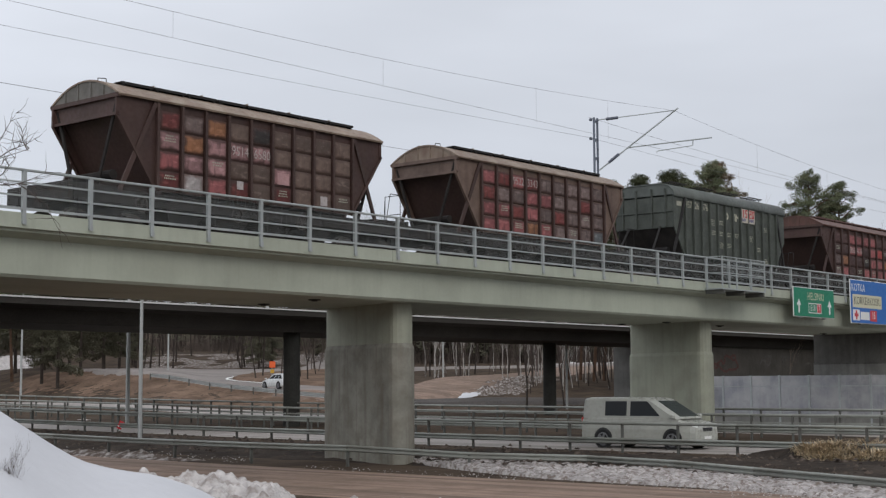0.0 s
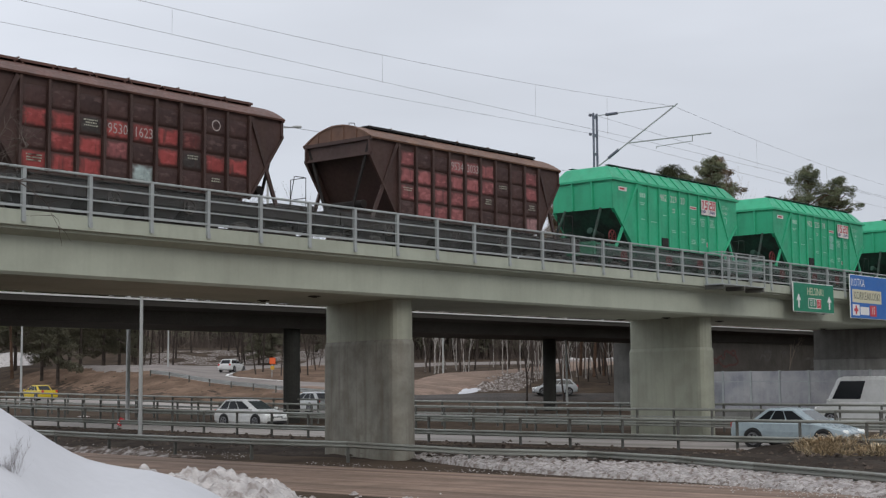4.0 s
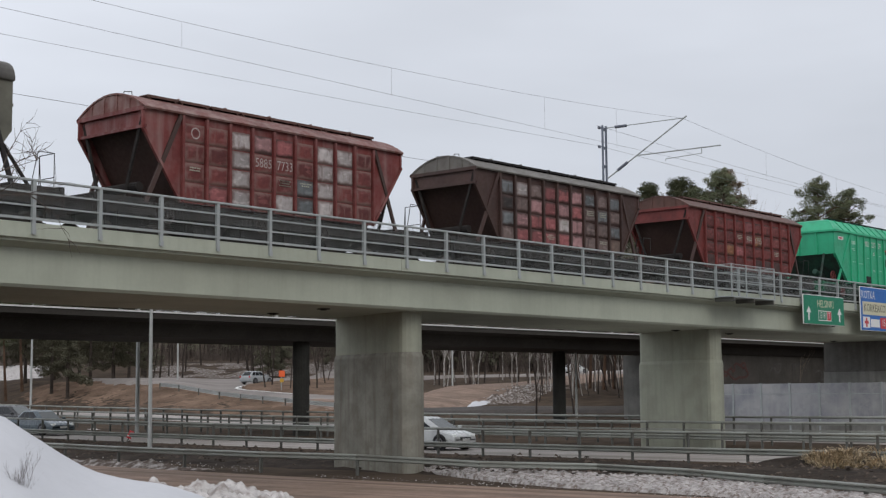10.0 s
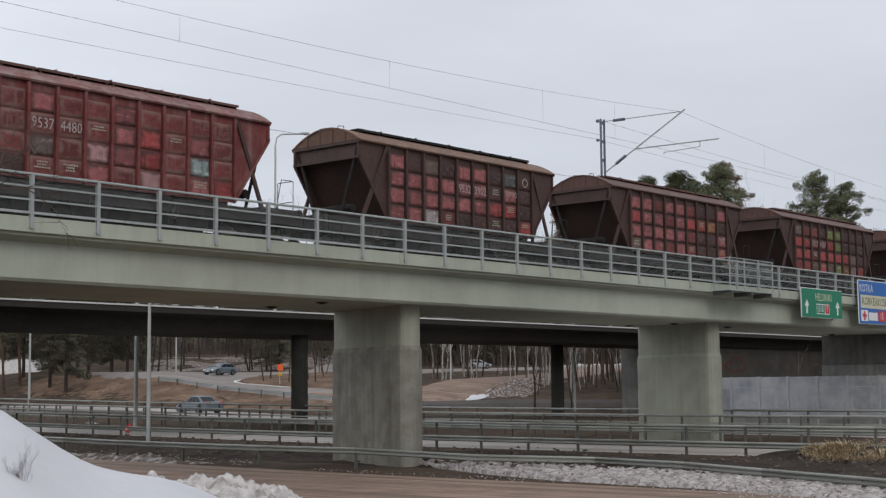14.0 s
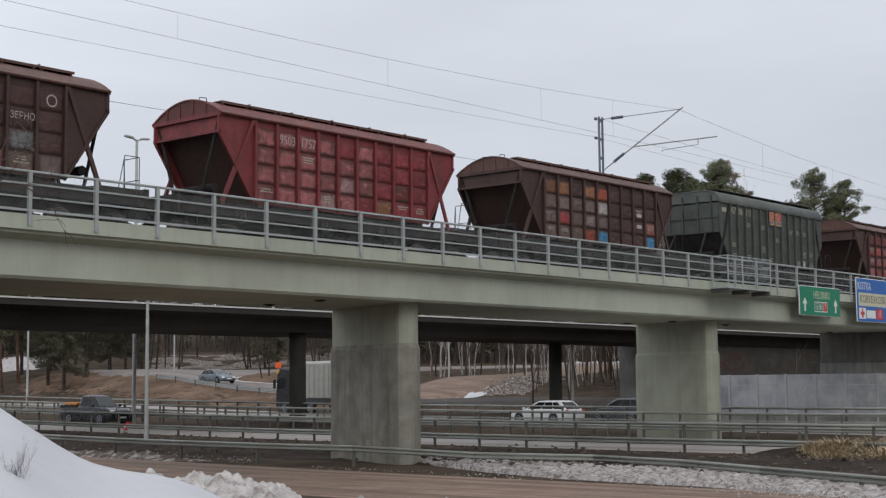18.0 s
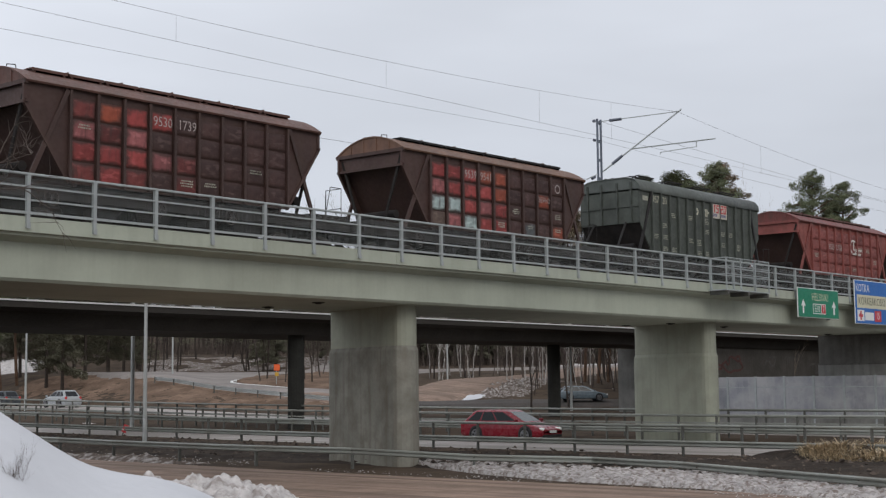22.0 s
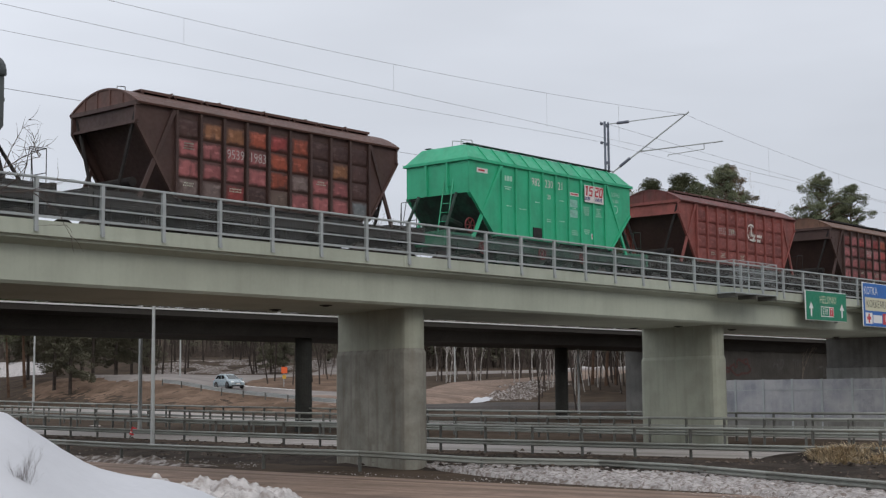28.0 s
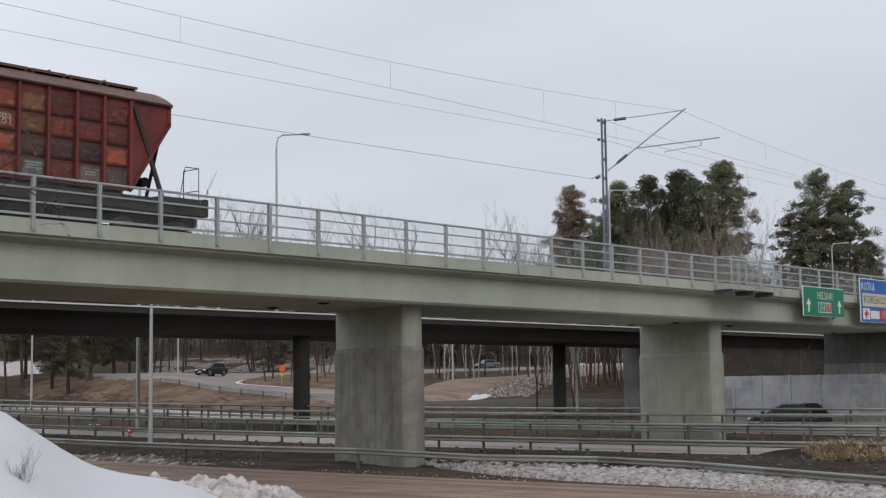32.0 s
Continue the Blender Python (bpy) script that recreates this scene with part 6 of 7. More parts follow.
# orange roadworks sign by the ramp, red and white marker at the railing
og = thing("warning_sign", "orange roadworks sign on a thin post beside the ramp", "road sign", pose(*xy(147, -16.9), 3.1))
part("post", tubes(((0, 0, -0.5), (0, 0, 1.9), 0.04, 0.04)), M["galvanised"], og)
part("board", soft_box(-0.31, 0.31, -0.03, 0.03, 1.36, 2.02, 0.05, 1), M["orange_glow"], og, m=pose(0, -0.06, 0, rz=-40))
part("board", soft_box(-0.2, 0.2, -0.03, 0.03, 0.8, 1.2, 0.05, 1), plain("sign_yellow", (0.5, 0.3, 0.03), 0.5), og, m=pose(0, -0.06, 0, rz=-40))
mk = thing("road_marker", "leaning red and white road marker at the railing", "marker", pose(45.15, 60.3, 0.25, 0, 24, -40))
part("board", boxes((-0.12, 0.12, -0.015, 0.015, 0.2, 0.62)), M["sign_red"], mk)
part("stripe", boxes((-0.12, 0.12, -0.018, -0.015, 0.3, 0.36)), M["sign_white"], mk)
part("foot", boxes((-0.03, 0.03, -0.02, 0.02, -0.3, 0.2)), M["post_steel"], mk)


# ---- trees ----
def limb_mesh(name, segs, sides=4):
    vs, fs = [], []
    for p, q, r1, r2 in segs:
        d = (q - p)
        if d.length < 1e-4:
            continue
        d.normalize()
        a = d.orthogonal().normalized()
        c = d.cross(a)
        k = len(vs)
        for pt, r in ((p, r1), (q, r2)):
            for i in range(sides):
                w = 2 * math.pi * i / sides
                vs.append(pt + a * (r * math.cos(w)) + c * (r * math.sin(w)))
        for i in range(sides):
            j = (i + 1) % sides
            fs.append((k + i, k + j, k + sides + j, k + sides + i))
    me = bpy.data.meshes.new(name)
    me.from_pydata([tuple(v) for v in vs], [], fs)
    me.materials.append(None)
    return me


def clump_mesh(name, centres, rng, per, size):
    """Needle tufts: small crossed blades round each centre."""
    vs, fs = [], []
    for c, rad in centres:
        for i in range(per):
            d = Vector((rng.gauss(0, 1), rng.gauss(0, 1), rng.gauss(0, 1))).normalized() * rad * rng.random() ** 0.45
            d.z *= 0.72
            p = c + d
            a = Vector((rng.gauss(0, 1), rng.gauss(0, 1), rng.gauss(0, 0.6))).normalized()
            b = a.orthogonal().normalized()
            s = size * rng.uniform(0.5, 1.25)
            k = len(vs)
            vs += [p - a * s - b * s * 0.35, p + a * s * 0.2 - b * s * 0.5, p + a * s, p + b * s * 0.5]
            fs.append((k, k + 1, k + 2, k + 3))
    me = bpy.data.meshes.new(name)
    me.from_pydata([tuple(v) for v in vs], [], fs)
    me.materials.append(None)
    return me


def pine_parts(seed, h, low=0.35, width=3.2):
    """A bent trunk and a domed crown of rounded needle pads on rising limbs."""
    rng = random.Random(seed)
    segs, centres = [], []
    bend = Vector((rng.uniform(-0.5, 0.5), rng.uniform(-0.5, 0.5), 0))
    pts = [Vector((0, 0, 0)) + bend * math.sin(2.2 * f) + Vector((0, 0, h * f)) for f in span(0, 1, 8)]
    for i in range(8):
        segs.append((pts[i], pts[i + 1], 0.24 * (1 - i / 9), 0.24 * (1 - (i + 1) / 9)))
    n = 60
    for i in range(n):
        s = (i / (n - 1)) ** 0.8
        f = low + (0.985 - low) * s
        base = pts[min(7, int(f * 8))].lerp(pts[min(8, int(f * 8) + 1)], f * 8 - int(f * 8))
        dome = max(0.0, 1 - s ** 2.3) ** 0.6 * (0.62 + 0.38 * min(1.0, s / 0.35))
        reach = (width * dome + 0.25) * rng.uniform(0.4, 1.15)
        a = i * 2.399 + rng.uniform(-0.5, 0.5)
        tip = base + Vector((math.cos(a) * reach, math.sin(a) * reach, rng.uniform(-0.3, 0.9) * reach * 0.55))
        mid = base.lerp(tip, 0.55) + Vector((0, 0, 0.12 * reach))
        segs += [(base, mid, 0.07, 0.045), (mid, tip, 0.045, 0.015)]
        for k in range(4):
            c = mid.lerp(tip, rng.uniform(-0.25, 1.08)) + Vector((rng.uniform(-0.6, 0.6), rng.uniform(-0.6, 0.6), rng.uniform(-0.3, 0.5)))
            centres.append((c, rng.uniform(0.3, 0.85)))
    return limb_mesh("pine_trunk", segs, 6), clump_mesh("pine_crown", centres, rng, 130, 0.095)


def spruce_parts(seed, h):
    rng = random.Random(seed)
    segs, centres = [(Vector((0, 0, 0)), Vector((0, 0, h)), 0.22, 0.03)], []
    for i in range(70):
        f = 0.16 + 0.82 * i / 70
        reach = 0.2 * h * (1 - f) ** 0.85 * rng.uniform(0.6, 1.1) + 0.2
        a = rng.uniform(0, 6.283)
        base = Vector((0, 0, h * f))
        tip = base + Vector((math.cos(a) * reach, math.sin(a) * reach, -0.25 * reach))
        segs.append((base, tip, 0.04, 0.015))
        for k in range(3):
            centres.append((base.lerp(tip, 0.3 + 0.35 * k), 0.35 + 0.15 * reach / 2))
    return limb_mesh("spruce_trunk", segs, 5), clump_mesh("spruce_crown", centres, rng, 120, 0.1)


def bare_segs(rng, h, r, spread=0.5, levels=3):
    segs = []

    def grow(p, d, length, rad, level):
        steps = 4 if level == 0 else 3
        q = p
        for i in range(steps):
            d2 = (d + Vector((rng.gauss(0, 0.09), rng.gauss(0, 0.09), 0.06))).normalized()
            e = q + d2 * (length / steps)
            segs.append((q.copy(), e.copy(), rad * (1 - i / steps * 0.7), rad * (1 - (i + 1) / steps * 0.7)))
            if level < levels and (level > 0 or i > 0):
                for k in range(3 if level == 0 else 2):
                    a = rng.uniform(0, 6.283)
                    s = Vector((math.cos(a), math.sin(a), rng.uniform(0.5, 1.3)))
                    nd = (d2 * 0.6 + s * spread).normalized()
                    grow(q.lerp(e, rng.random()), nd, length * rng.uniform(0.3, 0.5), max(0.008, rad * 0.4), level + 1)
            q, d = e, d2
    grow(Vector((0, 0, 0)), Vector((0, 0, 1)), h, r, 0)
    return segs


PINES = [pine_parts(s, h, lo, w) for s, h, lo, w in ((1, 22, 0.32, 3.8), (2, 21, 0.4, 3.6), (3, 24, 0.3, 3.3), (4, 19, 0.45, 3.6))]
SPRUCES = [spruce_parts(s, h) for s, h in ((11, 15), (12, 18), (13, 12))]
BARE = [limb_mesh("bare_tree", bare_segs(random.Random(20 + i), 17 + i, 0.16, 0.45)) for i in range(4)]
BIRCH = [limb_mesh("birch_trunk", bare_segs(random.Random(40 + i), 16 + i, 0.12, 0.35, 3)) for i in range(3)]
BUSH = [limb_mesh("bush_stems", sum([[(p + o, q + o, a, b) for p, q, a, b in bare_segs(random.Random(60 + 7 * i + j), 4.6 + j % 3, 0.016, 0.42, 2)] for j, o in enumerate([Vector((0.5 * math.cos(2.4 * n), 0.5 * math.sin(2.4 * n), 0)) * (n / 6) for n in range(9)])], []), 3) for i in range(3)]


THICKET = [limb_mesh("thicket_tree", bare_segs(random.Random(130 + i), 16 + i, 0.07, 0.28), 3) for i in range(3)]


def pine(x, y, k, s=1.0, turn=0, label="tall old pine with a dark green ragged crown"):
    t = thing("pine_tree", label, "pine tree", Matrix.Translation((x, y, gz(x, y) - 0.2)) @ Matrix.Rotation(radians(turn), 4, "Z") @ Matrix.Scale(s, 4), "pines beyond the bridge")
    part("trunk", PINES[k][0], M["pine_bark"], t)
    part("crown", PINES[k][1], M["needles_brown"] if "rusty" in label else M["needles"], t)
    return t


def spruce(x, y, k, s=1.0, turn=0):
    t = thing("spruce_tree", "dark green spruce at the edge of the wood", "spruce tree", Matrix.Translation((x, y, gz(x, y) - 0.2)) @ Matrix.Rotation(radians(turn), 4, "Z") @ Matrix.Scale(s, 4), "spruces of the wood")
    part("trunk", SPRUCES[k][0], M["bark"], t)
    part("crown", SPRUCES[k][1], M["spruce"], t)
    return t


def bare(x, y, me, material, name, label, category, group, s=1.0, turn=0, z=None):
    return tagged(part(name, me, material, m=Matrix.Translation((x, y, (gz(x, y) if z is None else z) - 0.2)) @ Matrix.Rotation(radians(turn), 4, "Z") @ Matrix.Scale(s, 4)), label, category, group)


# pines beyond the bridge
M["thicket"] = mat("thicket_twigs", (0.28, 0.235, 0.2), 0.95, var=0.3, scale=1, fine=8, bump=0, spec=0.05)
for brg, u, k, s, a in ((1292, 150, 0, 1.1, 0), (1284, 153, 2, 1.02, 90), (1240, 152, 0, 1.01, 70), (1214, 156, 1, 1.12, 140), (1146, 158, 1, 1.1, 200), (1104, 162, 1, 1.1, 20), (1180, 166, 3, 1.1, 80), (1220, 160, 0, 0.98, 310), (1264, 156, 1, 0.9, 20), (1125, 166, 0, 0.93, 90),
                       (1460, 146, 0, 1.05, 300), (1506, 148, 2, 0.92, 40), (1436, 150, 1, 0.9, 180), (1534, 150, 3, 0.82, 100), (1480, 152, 0, 0.92, 120), (1020, 172, 0, 1.08, 30), (1010, 174, 1, 1.0, 200), (1082, 166, 0, 0.95, 160), (1064, 160, 1, 0.85, 250), (1040, 168, 3, 0.86, 60), (1402, 150, 2, 0.78, 60)):
    pine(*place_at(brg, u), k, s, a, "old pine with a rusty brown-green crown" if brg in (1284, 1020, 1010, 1402) else "tall old pine with a dark green ragged crown")
rng = random.Random(77)
for i in range(36):
    brg, u = rng.choice((rng.uniform(1120, 1320), rng.uniform(1120, 1320), rng.uniform(1310, 1420), rng.uniform(1500, 1640))), rng.uniform(132, 145)
    x, y = place_at(brg, u)
    bare(x, y, rng.choice(BUSH), M["thicket"], "bare_bush", "bare brown thicket beyond the bridge", "bush", "bare thicket", rng.uniform(1.2, 1.8), rng.uniform(0, 360))
for i in range(34):
    brg, u = rng.uniform(1125, 1335), rng.uniform(134, 146)
    x, y = place_at(brg, u)
    bare(x, y, rng.choice(THICKET), M["thicket"], "bare_tree", "slender leafless grey-brown tree before the pines", "tree", "bare thicket", rng.uniform(0.6, 0.8) + (0.12 if brg > 1290 else 0), rng.uniform(0, 360))
HAZE = [limb_mesh("bare_birch", bare_segs(random.Random(90 + i), 15 + i, 0.1, 0.5)) for i in range(3)]
M["birch_twigs"] = mat("birch_twigs", (0.16, 0.12, 0.11), 0.95, var=0.3, scale=1, fine=8, bump=0, spec=0.05)
for i in range(64):
    brg, u = rng.choice((rng.uniform(1300, 1425), rng.uniform(950, 1070), rng.uniform(1490, 1640), rng.uniform(560, 960))), rng.uniform(165, 210)
    x, y = place_at(brg, u)
    near = 540 < brg < 950
    bare(x, y, rng.choice(BARE if near else HAZE), M["twigs"] if near else M["birch_twigs"], "bare_tree", "bare leafless tree beyond the bridge", "tree", "bare trees", rng.uniform(0.36, 0.46) if near else rng.uniform(0.38, 0.5) if brg < 1100 else rng.uniform(0.66, 0.82), rng.uniform(0, 360))

# the wood seen below the bridge
for brg, u, k, s in ((-60, 150, 1, 1.0), (92, 165, 1, 1.0), (120, 160, 0, 1.0), (160, 170, 1, 1.0), (200, 176, 2, 1.2), (228, 182, 0, 1.0), (45, 180, 1, 1.1), (140, 190, 1, 1.1), (95, 195, 0, 1.2), (-70, 165, 1, 1.0),
                    (255, 200, 1, 0.9), (430, 245, 0, 1.0), (530, 235, 0, 0.9), (690, 235, 1, 0.8), (180, 215, 1, 1.1), (10, 215, 1, 1.2), (474, 194, 2, 0.9), (496, 199, 2, 1.0), (592, 206, 0, 0.8), (575, 214, 2, 1.1)):
    spruce(*place_at(brg, u), k, s, (brg * 37) % 360)
for i in range(60):
    brg, u = rng.uniform(230, 740), rng.uniform(188, 240)
    if rng.random() < 0.3:
        brg = rng.uniform(740, 1130)
    x, y = place_at(brg, u)
    bare(x, y, rng.choice(BARE), M["bark"], "bare_tree", "dark leafless tree at the edge of the wood", "tree", "bare trees of the wood", rng.uniform(0.7, 0.95), rng.uniform(0, 360))
for brg, u in ((767, 196), (783, 180), (789, 186), (822, 205), (843, 190), (912, 162), (943, 168), (949, 176), (966, 170), (1009, 152), (1034, 160), (1068, 168), (1083, 172), (1106, 160), (835, 178), (903, 170), (936, 158), (963, 152), (970, 156), (1009, 146), (1027, 150), (1050, 156), (1090, 150), (1101, 148)):
    x, y = place_at(brg, u)
    bare(x, y, rng.choice(BIRCH), M["birch_bark"], "birch_tree", "leafless birch with a pale trunk", "birch tree", "birches of the wood", rng.uniform(0.55, 0.66) * u / 160, rng.uniform(0, 360))
for brg, u in ((830, 190), (836, 194), (957, 150), (1038, 150), (1046, 158), (1092, 148), (1076, 178), (951, 144), (1054, 152), (1071, 156), (1096, 160), (1112, 152), (1024, 166), (1062, 170), (1085, 164), (990, 170), (1016, 176)):
    x, y = place_at(brg, u)
    bare(x, y, rng.choice(BARE), M["bark"], "bare_tree", "dark leafless tree beside the ramp", "tree", "bare trees of the wood", rng.uniform(0.5, 0.6) * u / 160, rng.uniform(0, 360))
for brg, u, k, s in ((12, 168, 1, 0.8), (40, 172, 3, 0.9)):
    pine(*place_at(brg, u), k, s, brg * 7)
for i in range(14):
    brg, u = rng.uniform(740, 1140), rng.uniform(180, 225)
    x, y = place_at(brg, u)
    if abs(brg - 780 - (u - 118) * 2.4) < 36:
        continue
    bare(x, y, rng.choice(BIRCH), M["birch_bark"], "birch_tree", "leafless birch with a pale trunk", "birch tree", "birches of the wood", rng.uniform(0.65, 0.9), rng.uniform(0, 360))
for brg, u in ((470, 152), (480, 158), (512, 150), (548, 156), (560, 150), (575, 162), (945, 128), (1012, 130)):
    x, y = place_at(brg, u)
    bare(x, y, rng.choice(BARE), M["bark"], "bare_tree", "dark leafless tree on the island of the ramp", "tree", "bare trees of the wood", 0.6, rng.uniform(0, 360))


def far_wood():
    """The depth of the wood, joined."""
    rng = random.Random(9)
    segs, centres = [], []
    for i in range(1500):
        brg, u = rng.uniform(-150, 1750), rng.uniform(245, 330)
        if i % 3 == 0:
            brg, u = rng.uniform(560, 1150), rng.uniform(268, 296)
        if brg > 700 and u < 266:
            continue
        x, y = place_at(brg, u)
        z, h = gz(x, y), rng.uniform(11, 17)
        p, q = Vector((x, y, z - 0.3)), Vector((x + rng.uniform(-0.5, 0.5), y + rng.uniform(-0.5, 0.5), z + h))
        segs.append((p, q, rng.uniform(0.1, 0.22), 0.03))
        for k in range(9):
            f = rng.uniform(0.25, 1)
            b = p.lerp(q, f)
            a = rng.uniform(0, 6.283)
            segs.append((b, b + Vector((math.cos(a), math.sin(a), rng.uniform(0.2, 1))) * rng.uniform(1, 2.6), 0.04, 0.012))
        if rng.random() < 0.45:
            for k in range(16):
                f = rng.uniform(0.15, 1)
                centres.append((p.lerp(q, f) + Vector((rng.uniform(-1, 1), rng.uniform(-1, 1), 0)) * 2.2 * (1.1 - f), 0.9))
    tagged(part("far_wood", limb_mesh("far_wood", segs, 3), M["bark"]), "depth of the leafless wood behind the roads", "wood", kind="stuff")
    tagged(part("far_evergreens", clump_mesh("far_evergreens", centres, rng, 24, 0.24), M["spruce"]), "dark evergreens deep in the wood", "wood", kind="stuff")
    segs = []
    for i in range(2600):
        brg, u = rng.uniform(-150, 1250), rng.uniform(224, 275)
        if brg > 560 and u < 258:
            continue
        x, y = place_at(brg, u)
        p = Vector((x, y, gz(x, y) - 0.1))
        for k in range(3):
            segs.append((p, p + Vector((rng.uniform(-0.9, 0.9), rng.uniform(-0.9, 0.9), rng.uniform(0.8, 3.2))), 0.03, 0.008))
    tagged(part("undergrowth", limb_mesh("undergrowth", segs, 3), M["twigs"]), "brown leafless undergrowth of the wood", "undergrowth", kind="stuff")


far_wood()

# twigs that stick out of the snow, and a bare branch by the bridge
bare(*xy(9.6, -2.86), BUSH[0], M["twigs"], "bare_bush", "thin bare twigs sticking out of the snow bank", "bush", "roadside twigs", 0.05, 20, 2.02)


def roadside_tree():
    """A bare tree beside the bank whose thin outer branches reach towards the bridge."""
    rng = random.Random(31)
    segs = [(Vector((0, 0, -0.5)), Vector((0.1, 0, 4.0)), 0.13, 0.1), (Vector((0.1, 0, 4.0)), Vector((0.2, 0.1, 9.0)), 0.1, 0.03)]

    def twig(p, d, length, rad, level):
        for i in range(5):
            d = (d + Vector((rng.gauss(0, 0.16), rng.gauss(0, 0.16), rng.gauss(0.02, 0.16)))).normalized()
            q = p + d * (length / 5)
            segs.append((p, q, rad * (1 - i / 6), rad * (1 - (i + 1) / 6)))
            if level < 2 and i > 0:
                for k in range(2):
                    side = (d * 0.75 + Vector((rng.gauss(0, 0.5), rng.gauss(0, 0.5), rng.gauss(0.15, 0.5)))).normalized()
                    twig(q, side, length * rng.uniform(0.25, 0.42), rad * 0.5, level + 1)
            p = q

    across = Vector((0.6505, -0.7595, 0))
    for z, length, rise in ((3.9, 1.3, 0.15), (5.8, 2.6, 0.06), (6.0, 2.8, 0.03)):
        twig(Vector((0.12, 0.02, z)), (across + Vector((0, 0, rise))).normalized(), length, 0.022, 0)
    return limb_mesh("roadside_tree", segs, 5)


bare(*xy(21, -9.0), roadside_tree(), M["twigs"], "bare_tree", "bare leafless tree beside the snow bank", "tree", "roadside twigs")


# ---- vehicles ----
M["tyre"] = mat("tyre_rubber", (0.02, 0.02, 0.021), 0.9, var=0.2, scale=5, fine=20, bump=0.1)
M["rim"] = plain("alloy_rim", (0.24, 0.24, 0.25), 0.4, 0.7)
M["car_glass"] = mat("car_glass", (0.012, 0.014, 0.016), 0.1, var=0.1, scale=1, fine=8, bump=0, spec=0.2)
M["screen"] = plain("windscreen_glass", (0.05, 0.06, 0.06), 0.06)
M["trim"] = plain("black_trim", (0.02, 0.02, 0.021), 0.5)
M["head_light"] = plain("head_light", (0.8, 0.82, 0.8), 0.15, 0.0, 0.12)
M["tail_light"] = plain("tail_light", (0.45, 0.02, 0.02), 0.3)


def car_paint(name, c, rough=0.28):
    m = mat(name, c, rough, 0.0, spec=0.3, var=0.05, scale=0.8, fine=6, bump=0.0, dirt=tuple(x * 0.7 + 0.012 for x in c), amount=0.35, streak=0.1)
    m.node_tree.nodes["Principled BSDF"].inputs["Coat Weight"].default_value = 0.15
    return m


CAR_PAINT = {
    "white": car_paint("car_white", (0.6, 0.61, 0.6)), "silver": car_paint("car_silver", (0.36, 0.38, 0.39)), "red": car_paint("car_red", (0.36, 0.012, 0.02)),
    "dark_red": car_paint("car_dark_red", (0.22, 0.012, 0.022)), "black": car_paint("car_black", (0.012, 0.012, 0.014)), "grey": car_paint("car_grey", (0.06, 0.068, 0.075)),
    "blue_grey": car_paint("car_blue_grey", (0.12, 0.15, 0.17)), "yellow": car_paint("car_yellow", (0.55, 0.4, 0.02)), "sand": car_paint("car_beige_white", (0.38, 0.385, 0.345)), "pale_blue": car_paint("car_pale_blue", (0.3, 0.36, 0.385)),
}
# length, width, height, belt, bonnet height, glasshouse at the belt (rear, front) and at the roof, boot height
SHAPES = {
    "hatchback": (4.2, 1.78, 1.48, 0.94, 0.9, (-1.98, 1.25), (-1.4, 0.1), 0.95),
    "saloon": (4.65, 1.8, 1.45, 0.92, 0.86, (-1.6, 1.2), (-0.85, 0.3), 0.98),
    "estate": (4.75, 1.82, 1.44, 0.92, 0.84, (-2.25, 1.3), (-1.6, 0.15), 0.93),
    "crossover": (4.4, 1.84, 1.58, 1.0, 0.96, (-2.05, 1.35), (-1.45, 0.1), 1.02),
    "van": (5.3, 1.95, 2.0, 1.22, 1.17, (-2.58, 2.0), (-2.52, 0.6), 1.22),
    "large_van": (5.9, 2.0, 2.6, 1.3, 1.2, (-2.9, 2.2), (-2.86, 1.5), 1.3),
    "pickup": (5.2, 1.88, 1.8, 1.12, 1.1, (-0.75, 1.25), (-0.6, 0.4), 1.12),
}


def car_body_mesh(shape):
    L, W, H, belt, bonnet, base, top, boot = SHAPES[shape]
    h = L / 2
    w = W / 2
    st = [(-h, 0.45, boot - 0.2, 0.86), (-h + 0.06, 0.28, boot - 0.04, 0.95), (-h + 0.35, 0.2, boot, 1.0), (base[0] + 0.5, 0.2, belt, 1.0), (0, 0.19, belt, 1.0), (base[1] - 0.1, 0.19, belt - 0.02, 1.0),
          (h - 0.75, 0.2, bonnet - 0.05, 0.99), (h - 0.25, 0.22, bonnet - 0.16, 0.94), (h - 0.05, 0.27, bonnet - 0.28, 0.86), (h, 0.36, bonnet - 0.4, 0.78)]
    rings = []
    for x, zb, zt, k in st:
        ww = w * k
        zm = zb + (zt - zb) * 0.55
        rings.append([(x, -ww * 0.93, zb), (x, ww * 0.93, zb), (x, ww, zb + 0.12), (x, ww, zm), (x, ww * 0.95, zt - 0.05), (x, ww * 0.86, zt), (x, -ww * 0.86, zt), (x, -ww * 0.95, zt - 0.05), (x, -ww, zm), (x, -ww, zb + 0.12)])
    return loft(rings)


def wheel_part(parent, x, y, r):
    s = 1 if y > 0 else -1
    ty = part("wheel", shared("car_tyre_%.2f" % r, lambda: tubes(((0, -0.1, 0), (0, 0.1, 0), r, r), n=22)), M["tyre"], parent, m=pose(x, y, r))
    part("rim", shared("car_rim_%.2f" % r, lambda: rim_mesh(r)), M["rim"], ty, m=pose(0, 0, 0, rz=0 if s < 0 else 180))


